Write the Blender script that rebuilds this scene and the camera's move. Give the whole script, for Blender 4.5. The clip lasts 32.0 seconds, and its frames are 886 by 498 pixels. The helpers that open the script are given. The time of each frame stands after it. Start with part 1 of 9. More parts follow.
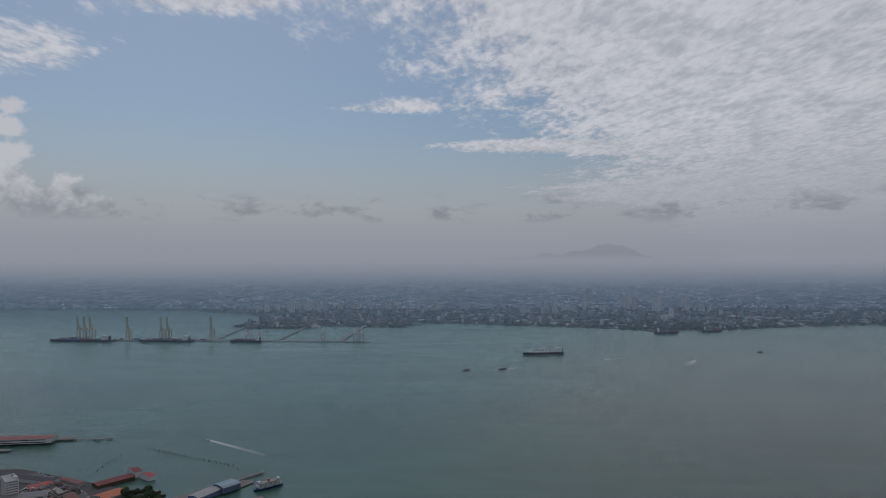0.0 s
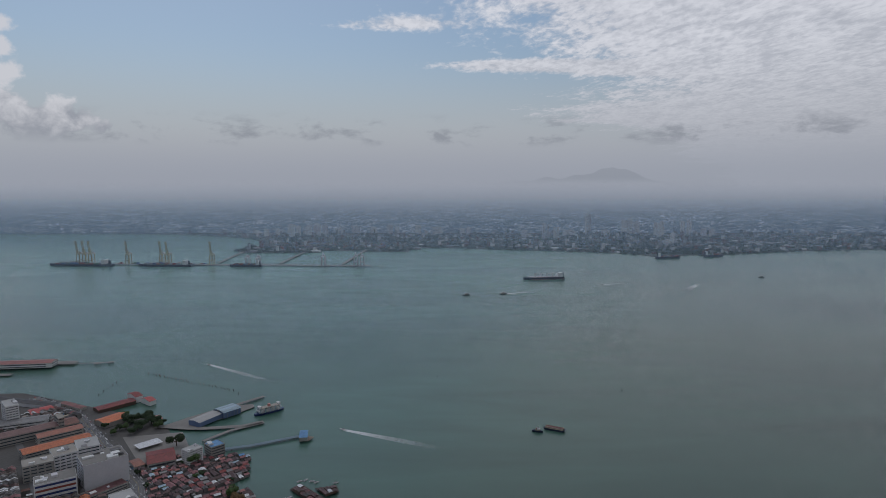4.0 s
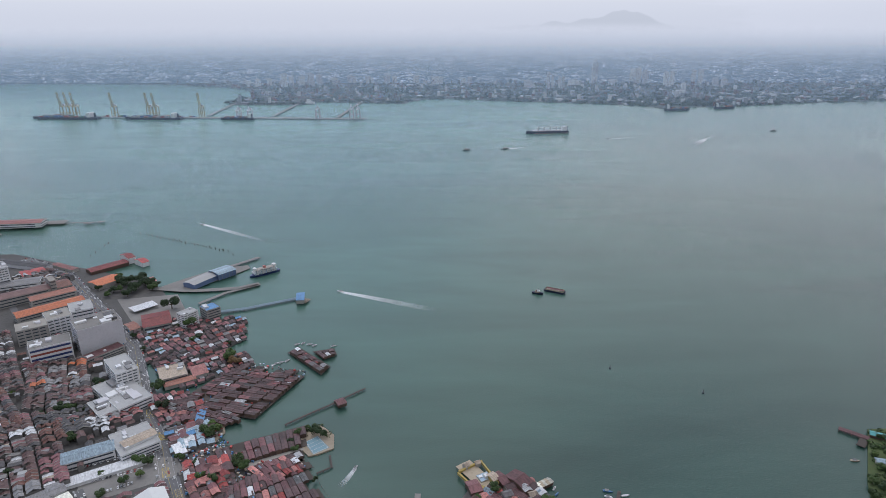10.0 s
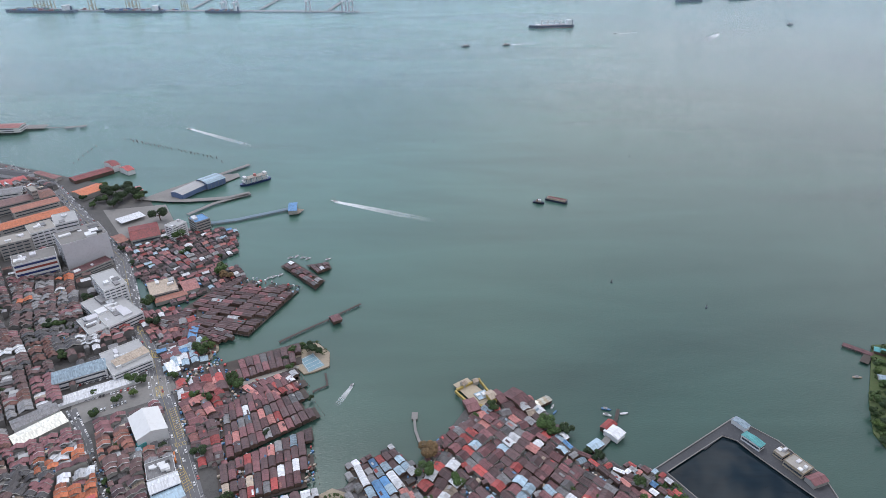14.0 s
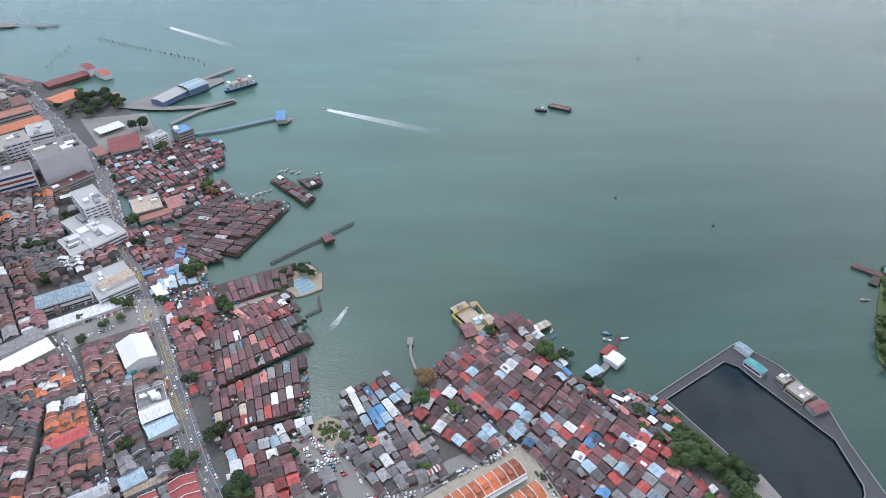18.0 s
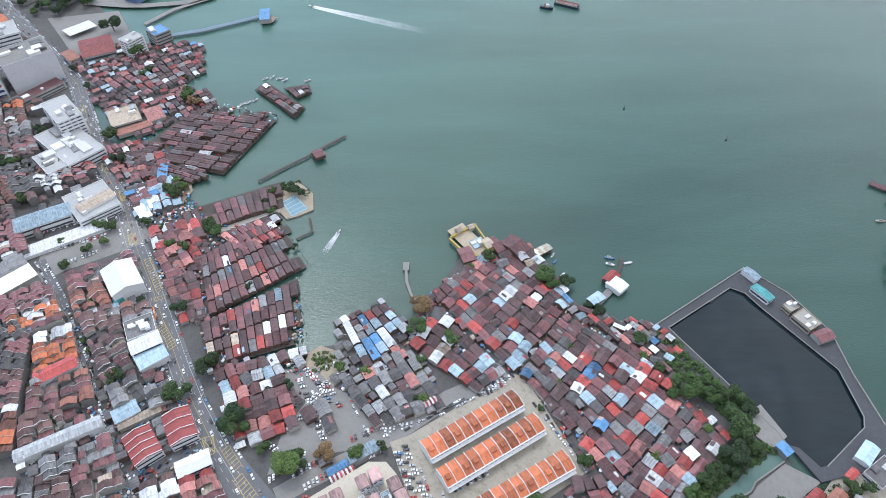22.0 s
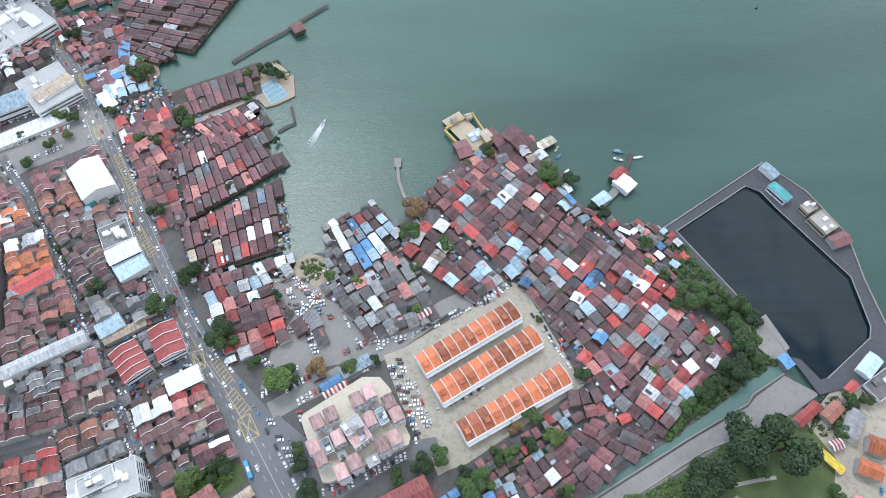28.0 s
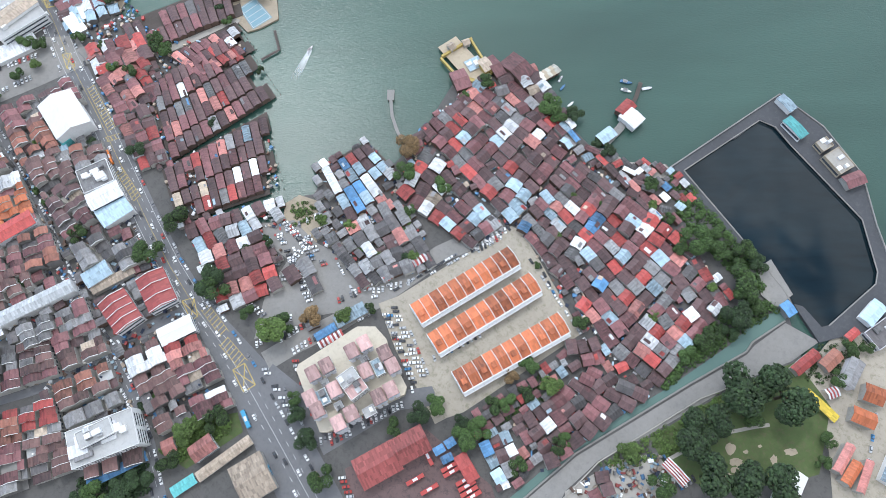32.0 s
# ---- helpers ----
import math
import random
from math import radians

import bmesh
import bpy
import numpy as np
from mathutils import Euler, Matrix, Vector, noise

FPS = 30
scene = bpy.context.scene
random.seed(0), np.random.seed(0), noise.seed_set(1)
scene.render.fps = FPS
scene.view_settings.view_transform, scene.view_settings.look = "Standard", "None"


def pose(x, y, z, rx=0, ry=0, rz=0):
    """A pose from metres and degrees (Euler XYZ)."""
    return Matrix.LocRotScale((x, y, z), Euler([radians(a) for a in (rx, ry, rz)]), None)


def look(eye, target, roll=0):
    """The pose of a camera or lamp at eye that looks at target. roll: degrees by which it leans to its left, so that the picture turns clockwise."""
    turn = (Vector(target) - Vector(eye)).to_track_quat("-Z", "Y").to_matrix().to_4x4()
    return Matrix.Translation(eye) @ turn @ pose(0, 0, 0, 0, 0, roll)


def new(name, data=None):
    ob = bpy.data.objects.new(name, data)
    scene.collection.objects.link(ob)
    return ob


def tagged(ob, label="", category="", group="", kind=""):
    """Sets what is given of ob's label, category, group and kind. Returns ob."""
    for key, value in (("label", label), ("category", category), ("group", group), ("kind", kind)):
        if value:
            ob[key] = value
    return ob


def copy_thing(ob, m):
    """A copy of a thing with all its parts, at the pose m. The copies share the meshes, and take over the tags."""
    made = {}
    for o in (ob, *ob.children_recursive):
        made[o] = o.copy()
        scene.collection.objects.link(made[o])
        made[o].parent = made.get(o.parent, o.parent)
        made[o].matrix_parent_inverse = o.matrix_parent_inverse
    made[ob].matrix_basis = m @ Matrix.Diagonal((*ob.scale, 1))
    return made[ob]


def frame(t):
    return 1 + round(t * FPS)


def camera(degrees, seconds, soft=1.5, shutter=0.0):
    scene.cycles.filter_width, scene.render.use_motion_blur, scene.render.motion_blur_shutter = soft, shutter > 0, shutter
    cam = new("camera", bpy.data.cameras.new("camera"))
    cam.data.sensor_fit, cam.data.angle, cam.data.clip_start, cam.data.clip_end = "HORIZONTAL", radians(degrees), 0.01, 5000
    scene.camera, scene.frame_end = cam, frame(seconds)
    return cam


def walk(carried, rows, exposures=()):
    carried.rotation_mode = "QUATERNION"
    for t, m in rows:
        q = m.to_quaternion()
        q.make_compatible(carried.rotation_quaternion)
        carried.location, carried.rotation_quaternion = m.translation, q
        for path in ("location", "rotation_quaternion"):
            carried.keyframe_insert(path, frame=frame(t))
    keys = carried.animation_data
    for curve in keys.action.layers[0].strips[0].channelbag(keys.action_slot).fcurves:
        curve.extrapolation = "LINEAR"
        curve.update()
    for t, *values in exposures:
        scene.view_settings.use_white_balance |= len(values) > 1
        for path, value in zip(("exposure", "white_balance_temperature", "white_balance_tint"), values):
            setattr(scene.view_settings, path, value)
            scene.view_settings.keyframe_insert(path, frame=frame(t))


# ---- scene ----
cam = camera(70.31, 32.0, soft=0.6)
# seconds, eye x, y, z, yaw, pitch, roll
ROWS = [
    (0, 0.00, 0.00, 410.00, 0.000, 0.791, -0.064),
    (1, 0.29, 10.10, 410.18, 0.026, -1.066, -0.056),
    (2, 0.59, 20.16, 410.33, 0.044, -2.690, -0.034),
    (2.5, 0.74, 25.17, 410.40, 0.051, -3.493, -0.001),
    (4.5, 1.39, 45.08, 410.61, 0.098, -7.278, -0.039),
    (5, 1.55, 50.03, 410.65, 0.115, -8.590, -0.056),
    (6, 1.89, 59.89, 410.70, 0.130, -10.902, -0.025),
    (7, 2.24, 69.69, 410.73, 0.128, -13.107, -0.025),
    (8, 2.61, 79.45, 410.74, 0.119, -15.242, -0.027),
    (9, 2.98, 89.16, 410.72, 0.106, -17.352, -0.047),
    (10, 3.36, 98.82, 410.67, 0.085, -19.508, -0.061),
    (11, 3.75, 108.43, 410.60, 0.075, -21.899, -0.093),
    (12, 4.15, 117.99, 410.51, 0.048, -24.210, -0.101),
    (13, 4.57, 127.50, 410.39, -0.000, -26.414, -0.101),
    (14, 4.99, 136.96, 410.24, -0.033, -28.581, -0.119),
    (14.5, 5.21, 141.68, 410.16, -0.065, -29.712, -0.108),
    (16.5, 6.09, 160.40, 409.77, -0.149, -34.266, -0.087),
    (17, 6.32, 165.05, 409.66, -0.186, -35.388, -0.103),
    (18, 6.78, 174.32, 409.42, -0.218, -37.648, -0.067),
    (19, 7.26, 183.53, 409.15, -0.270, -39.956, -0.030),
    (20, 7.74, 192.70, 408.85, -0.309, -42.326, 0.003),
    (21, 8.24, 201.81, 408.53, -0.319, -44.684, -0.016),
    (22, 8.74, 210.88, 408.19, -0.332, -47.102, -0.060),
    (23, 9.26, 219.90, 407.82, -0.342, -49.501, -0.115),
    (24, 9.78, 228.86, 407.43, -0.359, -51.813, -0.109),
    (25, 10.32, 237.78, 407.01, -0.400, -54.079, -0.145),
    (25.5, 10.59, 242.22, 406.79, -0.428, -55.215, -0.137),
    (27.5, 11.70, 259.86, 405.85, -0.522, -59.743, -0.116),
    (28, 11.98, 264.24, 405.60, -0.546, -60.876, -0.131),
    (29, 12.56, 272.96, 405.08, -0.573, -63.140, -0.162),
    (30, 13.15, 281.63, 404.54, -0.650, -65.396, -0.138),
    (31, 13.74, 290.25, 403.97, -0.682, -67.687, -0.136),
    (32, 14.35, 298.82, 403.38, -0.726, -69.940, -0.129),
]
EXPOSURES = [(0, -3.5, 6200, 14), (2.5, -3.38, 6200, 14), (6, -3.03, 6200, 14), (9, -2.45, 6200, 15), (13, -1.95, 6200, 16), (19, -1.55, 6050, 14), (25, -1.38, 5950, 10), (32, -1.33, 6050, 10)]
walk(cam, [(t, pose(x, y, z, 90 + p, 0, w) @ pose(0, 0, 0, 0, 0, r)) for t, x, y, z, w, p, r in ROWS], EXPOSURES)

# ---- world and sun ----
SUN_EL, SUN_AZ = radians(58), radians(-24)      # height, and bearing from +y towards +x


def links(tree, *pairs):
    for a, b in pairs:
        tree.links.new(a, b)


def math_node(tree, op, a, b=None, clamp=False):
    n = tree.nodes.new("ShaderNodeMath")
    n.operation, n.use_clamp = op, clamp
    for i, v in enumerate((a, b)):
        if v is None:
            continue
        if isinstance(v, (int, float)):
            n.inputs[i].default_value = v
        else:
            tree.links.new(v, n.inputs[i])
    return n.outputs[0]


def ramp_node(tree, value, lo, hi, smooth=True):
    n = tree.nodes.new("ShaderNodeMapRange")
    n.interpolation_type = "SMOOTHSTEP" if smooth else "LINEAR"
    n.inputs["From Min"].default_value, n.inputs["From Max"].default_value = lo, hi
    tree.links.new(value, n.inputs["Value"])
    return n.outputs["Result"]


def mix_node(tree, fac, a, b, blend="MIX"):
    n = tree.nodes.new("ShaderNodeMix")
    n.data_type, n.blend_type = "RGBA", blend
    for sock, v in ((n.inputs[0], fac), (n.inputs[6], a), (n.inputs[7], b)):
        if isinstance(v, (int, float)):
            sock.default_value = v
        elif isinstance(v, tuple):
            sock.default_value = (*v, 1)
        else:
            tree.links.new(v, sock)
    return n.outputs[2]


def noise_node(tree, vector, scale, detail=4.0, rough=0.55, distort=0.0):
    n = tree.nodes.new("ShaderNodeTexNoise")
    n.inputs["Scale"].default_value, n.inputs["Detail"].default_value = scale, detail
    n.inputs["Roughness"].default_value, n.inputs["Distortion"].default_value = rough, distort
    if vector is not None:
        tree.links.new(vector, n.inputs["Vector"])
    return n.outputs["Fac"]


def mapping_node(tree, vector, scale=(1, 1, 1), rot=(0, 0, 0), loc=(0, 0, 0)):
    n = tree.nodes.new("ShaderNodeMapping")
    n.inputs["Scale"].default_value, n.inputs["Rotation"].default_value = scale, rot
    n.inputs["Location"].default_value = loc
    tree.links.new(vector, n.inputs["Vector"])
    return n.outputs["Vector"]


def make_world():
    w = bpy.data.worlds.new("sky")
    w.use_nodes = True
    scene.world = w
    t = w.node_tree
    bg = t.nodes["Background"]
    sky = t.nodes.new("ShaderNodeTexSky")
    sky.sky_type, sky.sun_disc = "NISHITA", False
    sky.sun_elevation, sky.sun_rotation = SUN_EL, SUN_AZ
    sky.air_density, sky.dust_density, sky.ozone_density = 1.0, 2.0, 1.5
    co = t.nodes.new("ShaderNodeTexCoord").outputs["Generated"]
    sep = t.nodes.new("ShaderNodeSeparateXYZ")
    t.links.new(co, sep.inputs[0])
    x, y, z = sep.outputs
    # a flat cloud deck: direction over height
    up = math_node(t, "ADD", math_node(t, "MAXIMUM", z, 0.0), 0.06)
    comb = t.nodes.new("ShaderNodeCombineXYZ")
    links(t, (math_node(t, "DIVIDE", x, up), comb.inputs[0]), (math_node(t, "DIVIDE", y, up), comb.inputs[1]))
    deck = comb.outputs[0]
    dsep = t.nodes.new("ShaderNodeSeparateXYZ")
    t.links.new(deck, dsep.inputs[0])
    dx, dy = dsep.outputs[0], dsep.outputs[1]
    big = noise_node(t, mapping_node(t, deck, (0.9, 0.9, 1), (0, 0, 0.5), (1.3, 0.4, 0)), 1.0, 4, 0.55, 0.4)
    wisp = noise_node(t, mapping_node(t, deck, (22, 12, 1), (0, 0, 0.7)), 1.0, 3, 0.55, 0.3)
    tuft = noise_node(t, mapping_node(t, deck, (5, 3, 1), (0, 0, 0.6)), 1.0, 5, 0.62, 0.4)
    streak = noise_node(t, mapping_node(t, deck, (0.22, 1.5, 1), (0, 0, -0.08), (0.3, 0.65, 0)), 1.0, 3, 0.5, 0.3)
    # a broad sheet of small ripples over one half of the sky, its rim broken into streaks lower down
    side = math_node(t, "ADD", math_node(t, "SUBTRACT", dx, math_node(t, "MULTIPLY", dy, 0.55)), 1.62)
    cover = math_node(t, "MULTIPLY", ramp_node(t, side, -1.2, 1.2, False), 3.0)
    cover = math_node(t, "SUBTRACT", cover, 1.5)
    for cx, cy, rx, ry, push in ((-0.32, 3.3, 0.4, 0.16, 1.15), (-1.75, 2.4, 0.6, 0.5, 2.1), (-0.85, 2.02, 0.4, 0.2, 1.2), (0.5, 4.2, 1.0, 0.2, 1.2), (1.4, 6.2, 1.8, 0.8, 1.2), (-2.4, 8.5, 3.0, 0.6, 0.6)):
        away = t.nodes.new("ShaderNodeVectorMath")
        away.operation = "DISTANCE"
        t.links.new(mapping_node(t, deck, (1 / rx, 1 / ry, 0)), away.inputs[0])
        away.inputs[1].default_value = (cx / rx, cy / ry, 0)
        cover = math_node(t, "ADD", cover, math_node(t, "MULTIPLY", math_node(t, "SUBTRACT", 1.0, ramp_node(t, away.outputs["Value"], 0.2, 1.5)), push))
    low = ramp_node(t, dy, 3.0, 5.0)
    for n, amount in ((big, 1.1), (tuft, 2.1), (wisp, 1.2)):
        cover = math_node(t, "ADD", cover, math_node(t, "MULTIPLY", math_node(t, "SUBTRACT", n, 0.5), amount))
    cover = math_node(t, "ADD", cover, math_node(t, "MULTIPLY", math_node(t, "MULTIPLY", math_node(t, "SUBTRACT", streak, 0.5), low), 3.0))
    # broken overhead
    gaps = noise_node(t, mapping_node(t, deck, (2.4, 2.4, 1), (0, 0, 0.3), (2.2, 0.7, 0)), 1.0, 4, 0.6, 0.5)
    cover = math_node(t, "ADD", cover, math_node(t, "MULTIPLY", math_node(t, "MULTIPLY", math_node(t, "SUBTRACT", gaps, 0.58), math_node(t, "SUBTRACT", 1.0, ramp_node(t, dy, 1.2, 2.0))), 9.0))
    high = ramp_node(t, cover, -0.15, 0.75)
    sheet = mix_node(t, ramp_node(t, math_node(t, "ADD", math_node(t, "MULTIPLY", wisp, 0.45), math_node(t, "MULTIPLY", tuft, 0.55)), 0.34, 0.64), (1.36, 1.4, 1.46), (1.98, 2.0, 2.02))
    # a thin row of ragged low cumulus
    low_n = noise_node(t, mapping_node(t, co, (13, 13, 30), (0, 0, 0), (0.4, 0.2, 0.13)), 1.0, 6, 0.6, 0.2)
    band = math_node(t, "MULTIPLY", ramp_node(t, z, 0.05, 0.066), math_node(t, "SUBTRACT", 1.0, ramp_node(t, z, 0.078, 0.108)))
    bank = math_node(t, "MULTIPLY", ramp_node(t, low_n, 0.5, 0.66), band)
    # heaped cumulus off to the side
    puff = noise_node(t, mapping_node(t, co, (34, 34, 40)), 1.0, 6, 0.58, 0.2)
    wide_co = mapping_node(t, co, (1, 1, 1.7))
    heap = None
    for cx, cy, cz, size in ((-0.535, 0.84, 0.078, 0.045), (-0.505, 0.856, 0.088, 0.036), (-0.58, 0.81, 0.1, 0.05), (-0.565, 0.81, 0.14, 0.026), (-0.568, 0.805, 0.172, 0.024), (-0.558, 0.805, 0.198, 0.016), (-0.47, 0.88, 0.074, 0.016)):
        away = t.nodes.new("ShaderNodeVectorMath")
        away.operation = "DISTANCE"
        t.links.new(wide_co, away.inputs[0])
        away.inputs[1].default_value = (cx, cy, cz * 1.7)
        one = math_node(t, "SUBTRACT", math_node(t, "ADD", math_node(t, "MULTIPLY", math_node(t, "SUBTRACT", puff, 0.5), 0.09), size), away.outputs["Value"])
        heap = one if heap is None else math_node(t, "MAXIMUM", heap, one)
    heap = math_node(t, "MULTIPLY", ramp_node(t, heap, -0.006, 0.012), ramp_node(t, z, 0.045, 0.075))
    top = math_node(t, "ADD", z, math_node(t, "MULTIPLY", math_node(t, "SUBTRACT", puff, 0.5), 0.14))
    shade = mix_node(t, ramp_node(t, top, 0.06, 0.125), (0.82, 0.87, 0.95), (1.75, 1.75, 1.75))
    base = mix_node(t, 1.0, sky.outputs[0], (SKY_GAIN * 0.95, SKY_GAIN * 1.04, SKY_GAIN * 1.02), "MULTIPLY")
    c = mix_node(t, math_node(t, "MULTIPLY", high, 0.92), base, sheet)
    haze = math_node(t, "SUBTRACT", 1.0, ramp_node(t, z, 0.02, 0.22))
    c = mix_node(t, math_node(t, "MULTIPLY", haze, 0.97), c, mix_node(t, ramp_node(t, z, 0.0, 0.09), (0.93, 1.0, 1.1), (1.14, 1.19, 1.25)))
    c = mix_node(t, math_node(t, "MULTIPLY", bank, 0.65), c, (0.66, 0.71, 0.78))
    c = mix_node(t, math_node(t, "MULTIPLY", heap, 0.85), c, shade)
    # haze over everything under the skyline
    c = mix_node(t, ramp_node(t, math_node(t, "MULTIPLY", z, -1.0), 0.0, 0.03), c, (0.88, 0.95, 1.05))
    # brighter towards the sun's side, dimmer behind
    facing = math_node(t, "ADD", math_node(t, "MULTIPLY", x, math.sin(SUN_AZ)), math_node(t, "MULTIPLY", y, math.cos(SUN_AZ)))
    glow = math_node(t, "ADD", 0.7, math_node(t, "MULTIPLY", ramp_node(t, facing, -1.0, 0.8), 0.8))
    gc = t.nodes.new("ShaderNodeCombineColor")
    for i in range(3):
        t.links.new(glow, gc.inputs[i])
    c = mix_node(t, 1.0, c, gc.outputs[0], "MULTIPLY")
    t.links.new(c, bg.inputs["Color"])
    bg.inputs["Strength"].default_value = 2.2


SKY_GAIN = 0.205
make_world()
sun = new("sun", bpy.data.lights.new("sun", "SUN"))
sun.data.energy, sun.data.angle, sun.data.color = 2.0, radians(6), (1.0, 0.97, 0.93)
sun.matrix_world = look((0, 0, 600), (-math.sin(SUN_AZ) * math.cos(SUN_EL) * 100, -math.cos(SUN_AZ) * math.cos(SUN_EL) * 100, 600 - math.sin(SUN_EL) * 100))


# ---- materials ----
def material(name, colour, rough=0.8, metal=0.0, vary=0.25, grain=0.6, big=0.06, streak=None, bump=0.15, random=0.0, island=0.0,
             stain=None, stain_amount=0.5, sheets=0.0):
    """A weathered surface: two scales of tone, streaks, relief, and a shift from thing to thing or sheet to sheet."""
    m = bpy.data.materials.new(name)
    m.use_nodes = True
    t = m.node_tree
    b = t.nodes["Principled BSDF"]
    co = t.nodes.new("ShaderNodeTexCoord").outputs["Object"]
    oi = t.nodes.new("ShaderNodeObjectInfo")
    shift = t.nodes.new("ShaderNodeVectorMath")
    shift.operation = "ADD"
    comb = t.nodes.new("ShaderNodeCombineXYZ")
    links(t, (math_node(t, "MULTIPLY", oi.outputs["Random"], 91.0), comb.inputs[0]), (math_node(t, "MULTIPLY", oi.outputs["Random"], 53.0), comb.inputs[1]),
          (co, shift.inputs[0]), (comb.outputs[0], shift.inputs[1]))
    v = shift.outputs[0]
    fine = noise_node(t, v, grain, 5, 0.65)
    wide = noise_node(t, v, big, 4, 0.55)
    tone = math_node(t, "ADD", math_node(t, "MULTIPLY", math_node(t, "SUBTRACT", fine, 0.5), 1.3 * vary), math_node(t, "MULTIPLY", math_node(t, "SUBTRACT", wide, 0.5), 1.7 * vary))
    if streak:
        s = noise_node(t, mapping_node(t, v, streak), 1.0, 3, 0.6)
        tone = math_node(t, "ADD", tone, math_node(t, "MULTIPLY", math_node(t, "SUBTRACT", s, 0.5), 1.4 * vary))
    if random:
        tone = math_node(t, "ADD", tone, math_node(t, "MULTIPLY", math_node(t, "SUBTRACT", oi.outputs["Random"], 0.5), random))
    if island:
        g = t.nodes.new("ShaderNodeNewGeometry")
        tone = math_node(t, "ADD", tone, math_node(t, "MULTIPLY", math_node(t, "SUBTRACT", g.outputs["Random Per Island"], 0.5), island))
    if sheets:
        sp = t.nodes.new("ShaderNodeSeparateXYZ")
        t.links.new(v, sp.inputs[0])
        cell = t.nodes.new("ShaderNodeCombineXYZ")
        wn = t.nodes.new("ShaderNodeTexWhiteNoise")
        side = math_node(t, "SIGN", sp.outputs[1])
        links(t, (math_node(t, "FLOOR", math_node(t, "DIVIDE", sp.outputs[0], sheets)), cell.inputs[0]), (math_node(t, "FLOOR", math_node(t, "DIVIDE", sp.outputs[1], 3.1)), cell.inputs[1]),
              (side, cell.inputs[2]), (cell.outputs[0], wn.inputs["Vector"]))
        tone = math_node(t, "ADD", tone, math_node(t, "MULTIPLY", math_node(t, "SUBTRACT", wn.outputs["Value"], 0.5), 0.4))
    gain = math_node(t, "MAXIMUM", math_node(t, "ADD", tone, 1.0), 0.15)
    col = colour
    if stain:
        mask = ramp_node(t, noise_node(t, mapping_node(t, v, (0.35, 0.35, 0.35), (0, 0, 0.4), (7, 3, 1)), 1.0, 6, 0.7, 0.4), 0.48, 0.68)
        col = mix_node(t, math_node(t, "MULTIPLY", mask, stain_amount), colour, stain)
    gc = t.nodes.new("ShaderNodeCombineColor")
    for i in range(3):
        t.links.new(gain, gc.inputs[i])
    out = mix_node(t, 1.0, col, gc.outputs[0], "MULTIPLY")
    t.links.new(out, b.inputs["Base Color"])
    b.inputs["Roughness"].default_value, b.inputs["Metallic"].default_value = rough, metal
    if bump:
        bn = t.nodes.new("ShaderNodeBump")
        bn.inputs["Strength"].default_value, bn.inputs["Distance"].default_value = bump, 0.1
        links(t, (fine, bn.inputs["Height"]), (bn.outputs[0], b.inputs["Normal"]))
    return m


def roof_mat(name, colour, stain=(0.13, 0.06, 0.045), amount=0.45, rough=0.6, vary=0.32, shift=0.92):
    return material(name, colour, rough, 0.0, vary * 1.15, 2.2, 0.13, (3.6, 0.2, 0.4), 0.35, shift, 0.0, stain, amount, sheets=0.95)


RUST = roof_mat("rusted_sheet", (0.108, 0.062, 0.062), (0.075, 0.048, 0.048), 0.5, vary=0.34, shift=0.7)
MAROON = roof_mat("maroon_sheet", (0.1849, 0.0791, 0.0817), (0.09, 0.05, 0.05), 0.5)
RED = roof_mat("red_sheet", (0.37, 0.066, 0.058), (0.18, 0.05, 0.045), 0.4)
PINK = roof_mat("faded_red_sheet", (0.46, 0.19, 0.165), (0.25, 0.11, 0.1), 0.4)
WHITE = roof_mat("white_sheet", (0.6, 0.61, 0.62), (0.45, 0.42, 0.39), 0.3, vary=0.16)
BLUE = roof_mat("blue_sheet", (0.09, 0.22, 0.4), (0.1, 0.14, 0.2), 0.35)
PALE_BLUE = roof_mat("pale_blue_sheet", (0.34, 0.45, 0.52), (0.28, 0.33, 0.36), 0.35, vary=0.18)
ROOF_LIGHT = material("light_roof_screed", (0.46, 0.46, 0.45), 0.9, vary=0.14, grain=0.5, big=0.05, stain=(0.34, 0.33, 0.33), stain_amount=0.5)
GREY = roof_mat("grey_sheet", (0.204, 0.1997, 0.1997), (0.1, 0.085, 0.08), 0.5)
DARK = roof_mat("dark_sheet", (0.10, 0.092, 0.092), (0.06, 0.05, 0.05), 0.4)
TAN = roof_mat("tan_sheet", (0.42, 0.34, 0.26), (0.22, 0.15, 0.11), 0.4)
TILE = roof_mat("terracotta_tiles", (0.28, 0.115, 0.08), (0.16, 0.085, 0.07), 0.5)
ORANGE = roof_mat("orange_tiles", (0.46, 0.135, 0.055), (0.36, 0.13, 0.075), 0.3, vary=0.14)
TEAL = roof_mat("teal_sheet", (0.1, 0.36, 0.36), (0.08, 0.2, 0.2), 0.3)
OLD_TILE = roof_mat("old_brown_tiles", (0.145, 0.08, 0.072), (0.09, 0.06, 0.055), 0.5)
WALL = material("limewashed_wall", (0.425, 0.408, 0.374), 0.9, vary=0.22, random=0.3, stain=(0.28, 0.26, 0.23), stain_amount=0.5)
WALL_DULL = material("weathered_plaster", (0.2, 0.19, 0.18), 0.9, vary=0.3, grain=0.3, big=0.02, stain=(0.16, 0.15, 0.14), stain_amount=0.6)
WALL_WHITE = material("white_render", (0.78, 0.78, 0.77), 0.85, vary=0.12, stain=(0.45, 0.44, 0.42), stain_amount=0.2)
